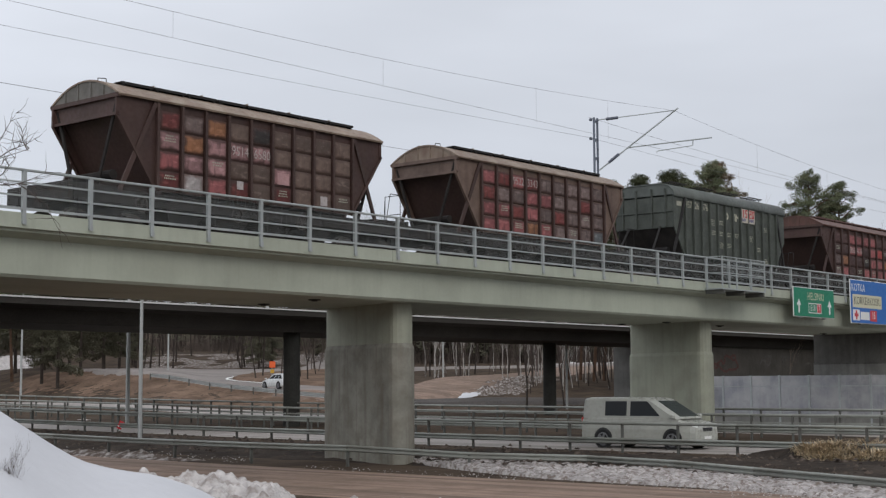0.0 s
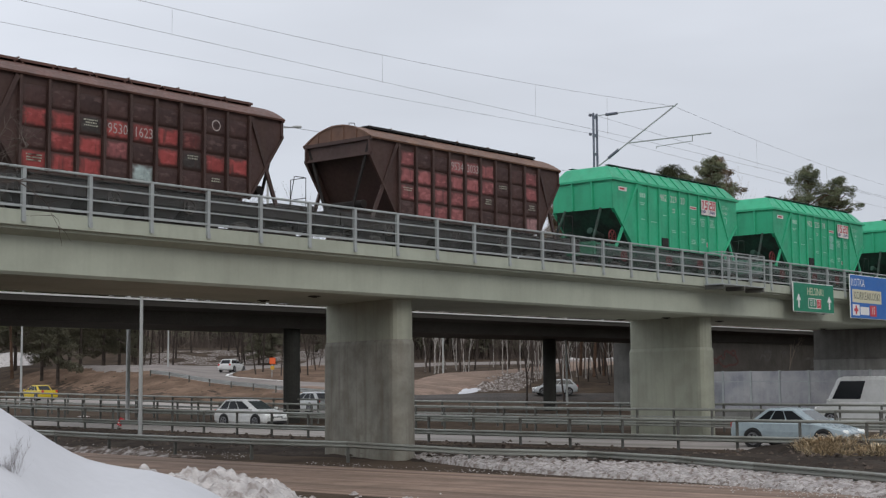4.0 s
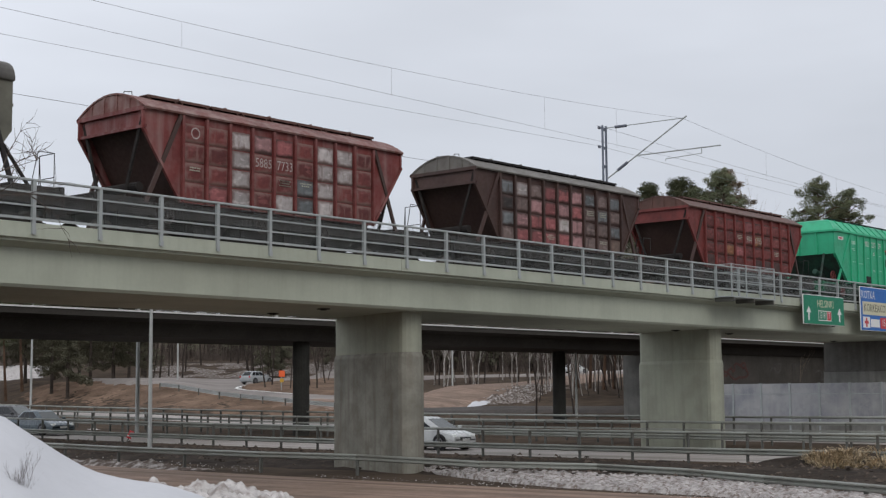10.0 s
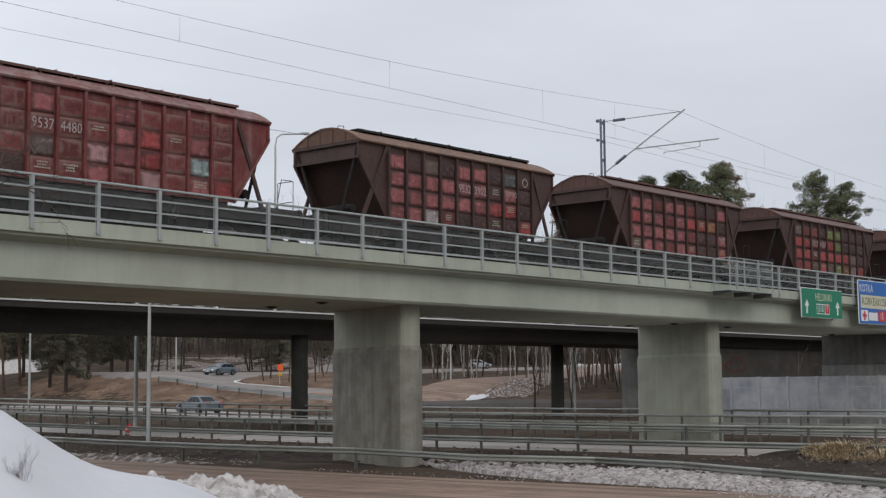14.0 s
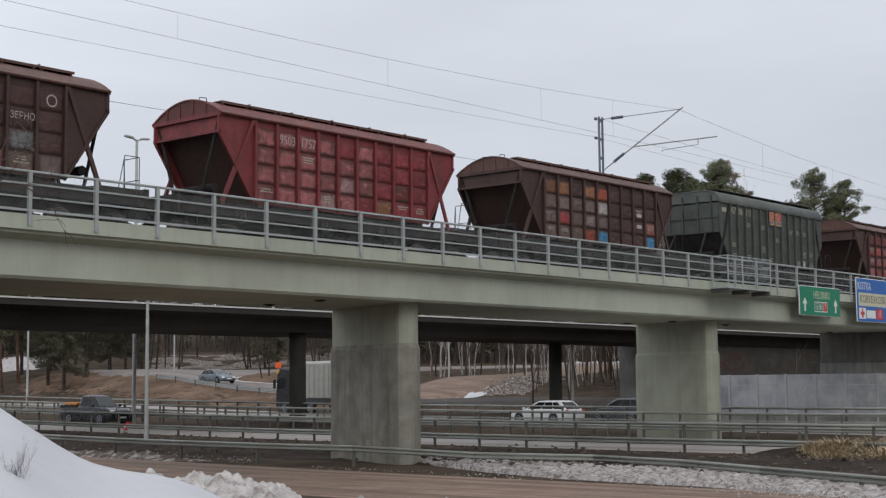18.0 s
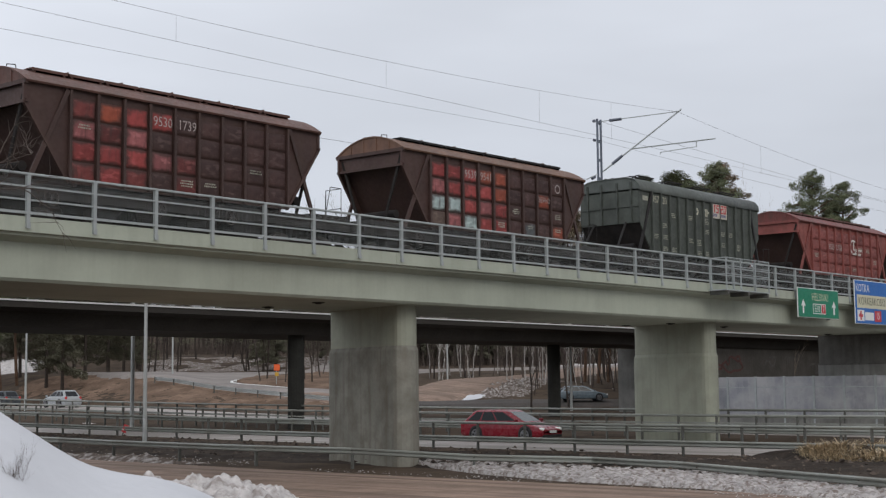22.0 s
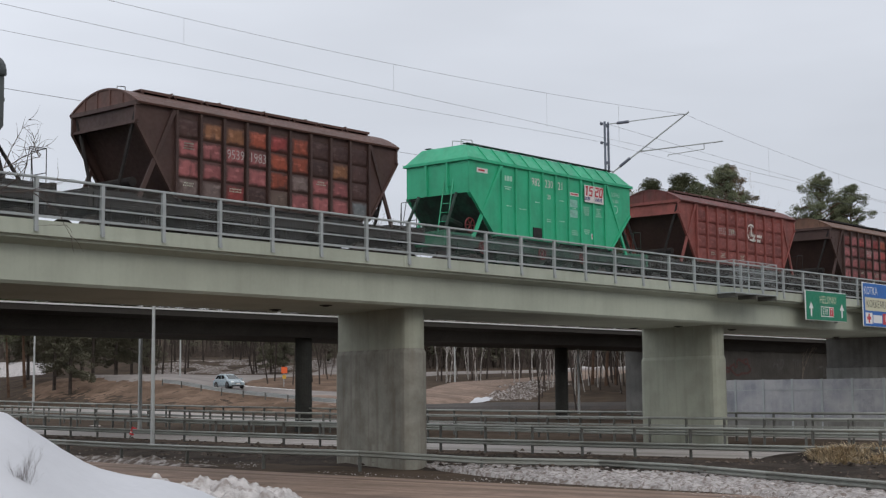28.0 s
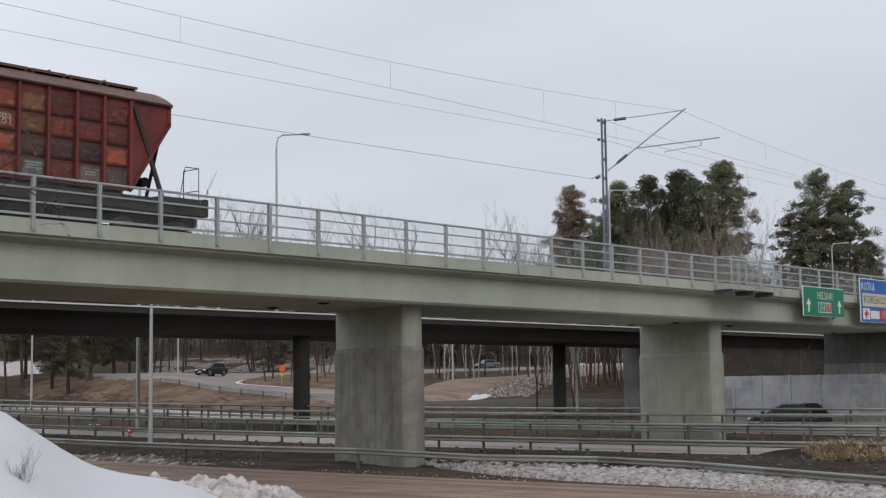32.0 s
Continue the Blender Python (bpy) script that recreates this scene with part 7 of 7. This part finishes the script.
def rim_mesh(r):
    bm = bmesh.new()
    tube(bm, (0, -0.112, 0), (0, -0.1, 0), r * 0.2, n=10)
    for i in range(5):
        a = 2 * math.pi * i / 5
        beam(bm, (0, -0.106, 0), (r * 0.66 * math.cos(a), -0.106, r * 0.66 * math.sin(a)), 0.012, r * 0.24)
    n = 18
    for i in range(n):
        a, b = 2 * math.pi * i / n, 2 * math.pi * (i + 1) / n
        beam(bm, (r * 0.66 * math.cos(a), -0.104, r * 0.66 * math.sin(a)), (r * 0.66 * math.cos(b), -0.104, r * 0.66 * math.sin(b)), 0.012, 0.05)
    return bm


def build_car(shape, colour, label, category="car", lit=True):
    L, W, H, belt, bonnet, base, top, boot = SHAPES[shape]
    pm = CAR_PAINT[colour]
    c = thing(shape if shape in ("van", "large_van", "pickup") else "car", label, category)
    part("body", shared("car_body_" + shape, lambda: car_body_mesh(shape)), pm, c)
    wb, wt = W / 2 * 0.86, W / 2 * 0.68
    if "van" in shape:
        wb, wt = W / 2 * 0.93, W / 2 * 0.84
    zb, zt = belt - 0.04, H - 0.05
    cargo = "van" in shape
    xs = lambda f, k: base[k] + (top[k] - base[k]) * f

    def cabin():
        rings = []
        for f, w_in, x_in in ((0.0, 0.0, 0.0), (0.45, 0.0, 0.0), (0.86, 0.0, 0.0), (0.96, 0.06, 0.08), (1.0, 0.2, 0.3)):
            z, ww = zb + (H - zb) * f, wb + (wt - wb) * f - w_in
            x0, x1 = xs(f, 0) + x_in * 0.7, xs(f, 1) - x_in
            rings.append([(x0, -ww * 0.94, z), (x0 + 0.1, -ww, z), (x1 - 0.25, -ww, z), (x1, -ww * 0.82, z), (x1, ww * 0.82, z), (x1 - 0.25, ww, z), (x0 + 0.1, ww, z), (x0, ww * 0.94, z)])
        return loft(rings)

    part("cabin", shared("car_cabin_" + shape, cabin), pm, c)

    def side_pane(x0, x1, s):
        bm = bmesh.new()
        lo, hi = 0.12, 0.82
        q = []
        for f, g in ((lo, x0), (lo, x1), (hi, x1), (hi, x0)):
            a, b = xs(f, 0) + 0.2, xs(f, 1) - 0.34
            if shape == "van":
                a, b = -2.4, 1.1 if g < 0.9 or f < 0.5 else 0.5
            q.append(bm.verts.new((a + (b - a) * g, s * (wb + (wt - wb) * f + 0.006), zb + (H - zb) * f)))
        bm.faces.new(q if s < 0 else q[::-1])
        return bm

    for s in (-1, 1):
        for k, (g0, g1) in enumerate(((0.0, 0.25), (0.28, 0.6), (0.63, 1.0)) if not cargo else ((0.63, 1.0),) if shape == "large_van" else ((0.26, 0.55), (0.6, 0.99))):
            part("window", shared("car_pane_%s_%d_%d" % (shape, s, k), lambda: side_pane(g0, g1, s)), M["car_glass"], c)

    def end_pane(k):
        bm = bmesh.new()
        q = []
        for f, s in ((0.1, -1), (0.1, 1), (0.84, 1), (0.84, -1)):
            q.append(bm.verts.new((xs(f, k) + (0.008 if k else -0.008), s * (wb + (wt - wb) * f) * 0.8, zb + (H - zb) * f)))
        bm.faces.new(q if k else q[::-1])
        return bm

    part("windscreen", shared("car_screen_" + shape, lambda: end_pane(1)), M["screen"], c)
    part("rear_window", shared("car_rear_screen_" + shape, lambda: end_pane(0)), M["car_glass"], c)
    if shape == "pickup":
        part("bed_rail", shared("pickup_bed", lambda: boxes((-2.55, -0.8, -0.9, -0.82, 1.05, 1.22), (-2.55, -0.8, 0.82, 0.9, 1.05, 1.22), (-2.58, -2.5, -0.82, 0.82, 1.05, 1.22))), pm, c)
        part("load", soft_box(-2.35, -0.95, -0.7, 0.7, 1.12, 1.36, 0.05, 1), plain("orange_load", (0.55, 0.2, 0.02), 0.6), c, "orange load on the bed")
        part("bull_bar", tubes(((2.62, -0.5, 0.4), (2.66, -0.5, 1.05), 0.035, 0.035), ((2.62, 0.5, 0.4), (2.66, 0.5, 1.05), 0.035, 0.035), ((2.66, -0.5, 1.05), (2.66, 0.5, 1.05), 0.035, 0.035)), M["rim"], c, "chrome bull bar")
    r = 0.36 if shape in ("van", "large_van", "pickup", "crossover") else 0.32
    for x in (-L * 0.29, L * 0.31):
        for s in (-1, 1):
            part("wheel_arch", shared("arch_%.2f" % r, lambda: tubes(((0, -0.02, 0), (0, 0.02, 0), r + 0.07, r + 0.07), n=20)), M["trim"], c, m=pose(x, s * (W / 2 - 0.012), r + 0.02))
            wheel_part(c, x, s * (W / 2 - 0.07), r)
    for s in (-1, 1):
        part("headlight", shared("headlight", lambda: soft_box(-0.12, 0.1, -0.17, 0.17, -0.07, 0.07, 0.03, 1)), M["head_light"], c, m=pose(L / 2 - 0.17, s * (W / 2 - 0.32), bonnet - 0.26, rz=-s * 28))
        part("tail_light", shared("tail_light", lambda: soft_box(-0.05, 0.05, -0.11, 0.11, -0.12, 0.12, 0.02, 1)), M["tail_light"], c, m=pose(-L / 2 + 0.05, s * (W / 2 - 0.2), boot - 0.14))
        part("mirror", shared("mirror", lambda: soft_box(-0.06, 0.08, -0.1, 0.1, -0.07, 0.07, 0.03, 1)), pm, c, m=pose(base[1] - 0.3, s * (W / 2 + 0.06), belt + 0.05))
    part("grille", shared("grille", lambda: boxes((-0.03, 0.03, -0.36, 0.36, -0.07, 0.07))), M["trim"], c, m=pose(L / 2 - 0.03, 0, bonnet - 0.4))
    part("bumper", shared("bumper_%.2f" % W, lambda: soft_box(-0.06, 0.05, -W / 2 + 0.2, W / 2 - 0.2, 0.2, 0.34, 0.03, 1)), M["trim"], c, m=pose(L / 2 - 0.04, 0, 0))
    part("plate_bar", shared("plate_bar", lambda: boxes((-0.01, 0.02, -0.25, 0.25, -0.055, 0.055))), M["white_paint"], c, m=pose(L / 2, 0, 0.46))
    return c


def build_truck():
    t = thing("tipper_truck", "dark truck with a pale corrugated tipper body", "truck")
    dk = CAR_PAINT["black"]
    pale = mat("truck_body", (0.34, 0.345, 0.31), 0.55, var=0.1, scale=0.7, fine=6, bump=0.03, dirt=(0.24, 0.22, 0.18), amount=0.5, streak=0.4)
    part("cab", loft([[(x, y, z) for y, z in ((-1.2, zb), (1.2, zb), (1.2, zt - 0.15), (1.1, zt), (-1.1, zt), (-1.2, zt - 0.15))] for x, zb, zt in ((3.3, 0.6, 3.55), (4.9, 0.6, 3.65), (5.25, 0.5, 3.2), (5.35, 0.4, 1.9), (5.38, 0.4, 1.0))]), dk, t, "black cab")
    part("windscreen", boxes((5.2, 5.36, -1.05, 1.05, 1.95, 2.85)), M["car_glass"], t)
    for s in (-1, 1):
        part("side_window", boxes((4.2, 5.0, s * 1.21 - 0.005, s * 1.21 + 0.005, 2.0, 2.8)), M["car_glass"], t)
        part("mirror", soft_box(5.3, 5.4, s * 1.4 - 0.12, s * 1.4 + 0.12, 2.0, 2.7, 0.03, 1), M["trim"], t)
    part("tipper_body", soft_box(-5.0, 3.0, -1.25, 1.25, 1.25, 3.85, 0.06, 2), pale, t)
    rib = shared("tipper_rib", lambda: boxes((-0.05, 0.05, -1.3, -1.25, 1.3, 3.7)))
    for i in range(14):
        part("rib", rib, pale, t, m=pose(-4.9 + 0.6 * i, 0, 0))
        part("rib", rib, pale, t, m=pose(-4.9 + 0.6 * i, 0, 0, rz=180))
    part("tail_rail", boxes((-5.06, -5.0, -1.2, 1.2, 2.4, 2.48), (-5.06, -5.0, -0.04, 0.04, 1.3, 3.7)), pale, t)
    part("cover", loft([[(x, y, z) for y, z in ((-1.27, 3.85), (1.27, 3.85), (0.8, 4.05), (-0.8, 4.05))] for x in (-5.0, 3.0)]), pale, t, "rolled pale cover")
    for s in (-1, 1):
        part("side_skirt", boxes((-4.6, 2.6, s * 1.2 - 0.03, s * 1.2 + 0.03, 0.85, 1.24)), M["trim"], t, "black side skirt")
    part("rear_door", boxes((-5.03, -5.0, -1.15, -0.06, 1.35, 3.7), (-5.03, -5.0, 0.06, 1.15, 1.35, 3.7)), pale, t)
    part("chassis", boxes((-4.9, 5.0, -0.45, 0.45, 0.75, 1.1), (-4.9, 3.2, -1.15, 1.15, 1.1, 1.24)), M["under"], t)
    for x in (4.3, 1.0, -2.2, -3.5):
        for s in (-1, 1):
            wheel_part(t, x, s * 1.1, 0.5)
    for s in (-1, 1):
        part("tail_light", boxes((-5.05, -4.98, s * 0.9 - 0.15, s * 0.9 + 0.15, 0.95, 1.1)), M["tail_light"], t)
    return t


LANES = {"a": (48.6, 0.0, -90), "b": (52.2, 0.0, -90), "c": (67.5, 0.12, 90), "d": (71.0, 0.12, 90)}
# vehicle, lane, a time, its place along the lane then, its speed along the lane
TRAFFIC = [
    (build_car("van", "sand", "beige white panel van on the near carriageway", "van"), "a", 0.0, 30.4, -24.0),
    (build_car("saloon", "yellow", "bright yellow saloon car on the far carriageway"), "c", 1.5, 31.8, 33.7),
    (build_car("saloon", "pale_blue", "pale silver saloon car on the near carriageway"), "a", 3.0, 57.0, -33.0),
    (build_car("hatchback", "white", "white hatchback on the near carriageway"), "b", 3.0, 83.6, -25.7),
    (build_car("hatchback", "white", "white hatchback on the far carriageway"), "c", 3.0, 47.4, 27.0),
    (build_car("large_van", "white", "tall white panel van on the far carriageway", "van"), "d", 5.5, 89.3, 39.0),
    (build_car("crossover", "dark_red", "dark red crossover car on the near carriageway"), "a", 8.0, 35.2, -30.9),
    (build_car("hatchback", "white", "white hatchback with black windows on the near carriageway"), "a", 9.0, 72.4, -29.9),
    (build_car("crossover", "black", "black crossover car on the near carriageway"), "b", 11.0, 55.2, -26.3),
    (build_car("saloon", "blue_grey", "blue-grey saloon car on the near carriageway"), "a", 10.5, 58.8, -28.9),
    (build_car("saloon", "blue_grey", "dark grey saloon car on the far carriageway"), "c", 13.0, 53.9, 36.0),
    (build_truck(), "d", 17.0, 55.9, 20.6),
    (build_car("estate", "white", "white estate car on the far carriageway"), "c", 17.5, 37.6, 27.7),
    (build_car("pickup", "black", "black pickup truck with an orange load", "pickup truck"), "b", 18.0, 72.4, -24.4),
    (build_car("crossover", "silver", "silver crossover car on the far carriageway"), "c", 19.0, 31.0, 27.1),
    (build_car("estate", "silver", "silver estate car on the near carriageway"), "b", 19.0, 77.0, -25.0),
    (build_car("estate", "dark_red", "dark red estate car on the near carriageway"), "b", 20.5, 79.2, -25.9),
    (build_car("crossover", "grey", "dark grey car on the far carriageway"), "d", 20.0, 89.4, 20.8),
    (build_car("hatchback", "white", "white hatchback on the near carriageway"), "b", 25.0, 81.5, -24.0),
    (build_car("estate", "silver", "silver estate car on the near carriageway"), "a", 27.5, 23.3, -26.0),
    (build_car("hatchback", "black", "black hatchback on the far carriageway"), "c", 32.0, 34.6, 26.0),
]
# cars on the loop ramp: vehicle, rows of seconds, bearing and distance
UP = [(3.4, 1190, 137), (4.6, 800, 135), (5.2, 630, 131), (5.6, 565, 133), (6.2, 505, 138), (7.0, 450, 143), (7.4, 430, 147), (8.4, 410, 155), (9.0, 414, 161), (9.4, 429, 165),
      (10.2, 461, 168), (10.6, 486, 170), (11.4, 565, 182), (12.4, 680, 214), (13.4, 779, 236), (13.8, 823, 238), (14.6, 920, 241), (16.0, 1100, 252), (18.0, 1400, 262)]
DOWN = [(6.0, 1400, 262), (7.5, 1060, 250), (8.8, 858, 239), (9.2, 813, 238), (9.6, 765, 236), (11.0, 610, 203), (12.0, 520, 190), (12.7, 472, 186), (13.0, 454, 184), (13.4, 429, 181), (13.8, 402, 177), (14.4, 370, 174),
        (15.5, 338, 169), (16.6, 328, 161), (17.0, 338, 157), (17.4, 353, 153), (18.0, 390, 147), (19.0, 483, 139), (20.0, 640, 133), (20.6, 735, 134), (21.0, 803, 135), (21.4, 888, 136), (22.0, 1035, 136), (22.6, 1190, 137)]
RAMP = [
    (build_car("hatchback", "white", "white hatchback climbing the loop ramp"), [(0, 510, 138), (0.4, 486, 140), (1.4, 419, 146), (2.4, 397, 154), (3.4, 406, 162), (4.4, 440, 167), (5.2, 486, 170), (6.0, 565, 182), (7.2, 700, 219), (8.4, 841, 238), (8.8, 875, 239), (9.2, 928, 241), (9.6, 970, 244), (11.0, 1130, 254), (13.0, 1400, 262)]),
    (build_car("hatchback", "silver", "silver hatchback climbing the loop ramp"), UP),
    (build_car("estate", "blue_grey", "blue-grey estate car on the loop ramp with its lights on"), DOWN),
    (build_car("hatchback", "pale_blue", "pale blue hatchback on the loop ramp with its lights on"), [(16.8, 1400, 262), (18.4, 1060, 250), (19.6, 876, 239), (20.0, 824, 238), (20.6, 766, 236), (22.0, 610, 203), (23.0, 500, 188), (23.6, 440, 182), (24.0, 413, 179), (24.4, 385, 174), (24.8, 362, 172), (25.2, 341, 170), (25.4, 334, 169),
        (26.4, 325, 162), (27.6, 366, 151), (28.0, 400, 147), (28.4, 438, 143), (29.0, 499, 137), (29.6, 575, 134), (30.1, 670, 133), (30.6, 790, 135), (31.0, 886, 136), (31.6, 1041, 136), (32.0, 1140, 137)]),
    (build_car("crossover", "black", "black crossover car on the loop ramp"), [(t + 17.65, brg, u) for t, brg, u in DOWN[:12]]),
    (build_car("saloon", "blue_grey", "dark saloon car on the far ramp road"), [(t + 23.2, brg, u) for t, brg, u in DOWN[:3]]),
]


# ---- the wagons in their order ----
def wagon_specs():
    red = "oxide red ribbed steel grain hopper wagon with patched panels"
    dark = "dark brown ribbed steel grain hopper wagon with patched red panels"
    dusty = "dusty brown ribbed steel grain hopper wagon with a tan roof"
    pale = "oxide red ribbed grain hopper wagon with pale streaked panels"
    salmon = "plain salmon red ribbed grain hopper wagon with a white emblem"
    ol = "dark olive ribbed grain hopper wagon with a rounded roof"

    def R(body, roof, label, grid, num=None, at=2, row=1, **kw):
        return "red", dict(body=body, roof=roof, label=label, grid=grid, num=num, at=at, row=row, **kw)

    def G(num, **kw):
        return "green", dict(num=num, label="bright green ribbed steel grain hopper wagon with a white logo board", **kw)

    def O(tone, num, label, **kw):
        return "olive", dict(paint=tone, num=num, label=label, **kw)

    grey = [(1.2, 3.25, 0.5, 0.3), (1.2, 2.85, 0.5, 0.3)]
    return [
        R("d", "roof_tan", dusty, "rhtnbnnnn ltlllnnnn pllnnlnnn rwprnrnnn", "9514_6580", 3, 1, cap="roof_grey", patch=[(7, 3, 0.3, 0.3, "w"), (5, 2.1, 0.5, 0.36, "l"), (3, 2.75, 0.25, 0.25, "w")]),
        R("n", "roof_tan", dusty, "prprhhhhh rhhpphhrh pprphrhhh ppptphhhk", "9522_3343", 2, 0),
        O("olive", "957_26_576", ol, logo=1.43, hatches=True, marks=True),
        R("d", "roof_brown", dark, "ddppppddd ddppdpsdd htddbpptt hpddpppps", "5855_4635", 2, 1, ring=8),
        R("d", "roof_brown", dark, "ddddddddd ssbsssrdd dsspdsbss sssdcdddd", "9530_1623", 3, 1, ring=7),
        R("d", "roof_rust", dark, "pddpppddp ppppppddp pppppdddd dpppddddl", "9534_3033", 3, 0),
        G("982_229_20"),
        G("982_220_78", patch=grey),
        G("982_220_60", patch=[(1.2, 3.3, 0.5, 0.28), (1.2, 2.85, 0.5, 0.4)]),
        G("982_230_68"),
        O("olive_pale", "902_64_318", "faded khaki ribbed grain hopper wagon with a rounded roof", roof="roof_grey", logo=1.43, board="logo_orange", patch=[(-0.36, 3.78, 0.5, 0.42), (-0.36, 3.25, 0.5, 0.4), (3.2, 1.85, 0.3, 0.3)]),
        R("q", "roof_streaked", pale, "qqwlpqwwq qqwqqqwwq qqwqqkwqq qpwqwkwqq", "5885_7733", 3, 1, ring=0),
        R("d", "roof_grey", "dark ribbed grain hopper wagon with chalky grey and pink panels", "kwhpplkhk bhlplphkh klppwlhhk hpppplhhn"),
        R("r", "roof_brown", red, "rrrrprrrr rrrrrtrrr rrtprrrrr drrrrdddr", "954_6165", 4, 1),
        G("982_220_29", patch=[(1.2, 3.55, 0.5, 0.3), (1.2, 2.95, 0.5, 0.42)], pale=False),
        R("q", "roof_streaked", pale, "qpqqpqqqq qqqqpsqpq qhqlpsqcq dqqpqlqps", "9537_4480", 1, 1),
        R("d", "roof_rust", dark, "pdndppdkd ppppppdpd ppppppssd ppwrdddds", "9532_3902", 4, 1, ring=8),
        R("d", "roof_brown", dark, "pprpprddp spprpsotd ppppprddp npprprdds"),
        R("d", "roof_brown", "dark brown ribbed grain hopper wagon with green overpaint", "hrrdeeddd ssrrseddd ssrssssnd ssnsneths", "7527_6587", 2, 1),
        R("d", "roof_brown", dark, "ppdphoddd ppsppdddd pppppddkd pppppdpnh", "9531_9379", 3, 0, ring=8),
        R("x", "roof_red", "bright red ribbed grain hopper wagon with faded pink panels", "ppppxpxxx ppppppxxx pppplpxrx ppplpxtxx", "9503_1757", 1, 0),
        R("d", "roof_brown", "dark ribbed grain hopper wagon with orange and blue patches", "ttdtodddd nhnhwdddd hsnhhdddp nnnoudddu", patch=[(7, 1.1, 0.35, 0.14, "w"), (7, 1.9, 0.35, 0.14, "w")]),
        O("olive", "957_06_313", ol, logo=0.1, board="logo_orange", patch=[(3.05, 1.85, 0.26, 0.34)]),
        R("d", "roof_brown", dark, "rrrpprdhr sspprsddd pppsssppd psspdsdhk", "9534_9047", 3, 0),
        R("d", "roof_brown", dark, "rossddddd prpdddddd sssprdddd rsrdrdddd", "9530_1739", 3, 0),
        R("d", "roof_rust", "dark ribbed grain hopper wagon with orange and grey patches", "sssoodddd psssoddod ccspsdddd npcssdkdo", "9539_9541", 2, 0, ring=8),
        O("olive", "957_20", ol, logo=1.43, hatches=True, marks=True),
        R("v", "roof_red", salmon, "vvvvvvvvv vvvvvvvvv vvvvvvvvv vvvvvvvvv", "9535_2738", 2, 1, emblem=5),
        R("d", "roof_brown", dark, "ttrkkoddd tttrrrddd ssrrrhddd rssssskkb", "9534_9750", 3, 1, ring=8),
        O("olive_green", "952_68_08", "mid green ribbed grain hopper wagon with a rounded roof", logo=None, marks=True),
        O("olive_slate", "957_26_740", "dark slate ribbed grain hopper wagon with a rounded roof", logo=1.43, patch=[(0.0, 3.75, 0.5, 0.28), (0.0, 3.25, 0.5, 0.28), (0.7, 3.75, 0.5, 0.3), (1.43, 3.1, 0.5, 0.42)]),
        R("d", "roof_brown", dark, "dttosoddd ppppoodtd ppppohppd hhsdnpppk", "9539_1983", 2, 1),
        G("982_230_21", patch=grey, ladder=True),
        R("v", "roof_red", salmon, "vvvvvvvvv vvvvvvvvv vvvvvvvvv vvvvvvvvv", "9535_3371", 2, 1, emblem=5),
        R("d", "roof_rust", "dark brown ribbed grain hopper wagon with faded red panels", "rpspsoddd pprppspsr pprrprpdr pprppppsp", "9537", 3, 1, ring=8),
        R("r", "roof_brown", "rust red ribbed grain hopper wagon with orange panels", "roorotrrr oosootorr tokoodddo ppprokrhh", "9541_281", 3, 1),
    ]


WAGONS = []


def build_train():
    x = 0.0
    makers = {"red": red_hopper, "green": green_hopper, "olive": olive_hopper}
    last = None
    for kind, spec in wagon_specs():
        length = 14.1 if kind == "green" else 14.72
        if last is not None:
            x += (last + length) / 2
        last = length
        WAGONS.append((makers[kind](spec), x))


build_train()


def train_place(t):
    """How far the first wagon's middle has come along the bridge."""
    return 29.02 - 15.817 * t - 0.00358 * t * t - 0.0003313 * t ** 3


def ramp_pose(rows, t):
    """Where a car on the ramp stands at t, and which way it points."""
    def spot(q):
        q = min(max(q, rows[0][0]), rows[-1][0])
        for a, b in zip(rows, rows[1:]):
            if q <= b[0]:
                f = (q - a[0]) / (b[0] - a[0])
                return Vector(place_at(a[1] + (b[1] - a[1]) * f, a[2] + (b[2] - a[2]) * f))
    end = rows[-1][0]
    p = spot(t)
    d = spot(min(t + 0.4, end)) - spot(min(t, end - 0.4) - 0.0 if t < end else end - 0.4)
    return pose(p.x, p.y, gz(p.x, p.y) + 0.33, rz=math.degrees(math.atan2(d.y, d.x)))


def motions():
    for w, x in WAGONS:
        walk(w, [(t, pose(x + train_place(t), TRACK_Y, RAIL_Z)) for t in range(0, 33, 2)])
    for v, lane, t0, y0, speed in TRAFFIC:
        x0, slope, turn = LANES[lane]
        rows = []
        for i in range(65):
            t = i / 2
            y = y0 + speed * (t - t0)
            x = x0 + slope * (y - 31)
            rows.append((t, pose(x, y, gz(x, y) + 0.05, rz=turn - math.degrees(math.atan(slope)))))
        walk(v, rows)
    for v, rows in RAMP:
        walk(v, [(i / 2, ramp_pose(rows, i / 2)) for i in range(65)])


motions()
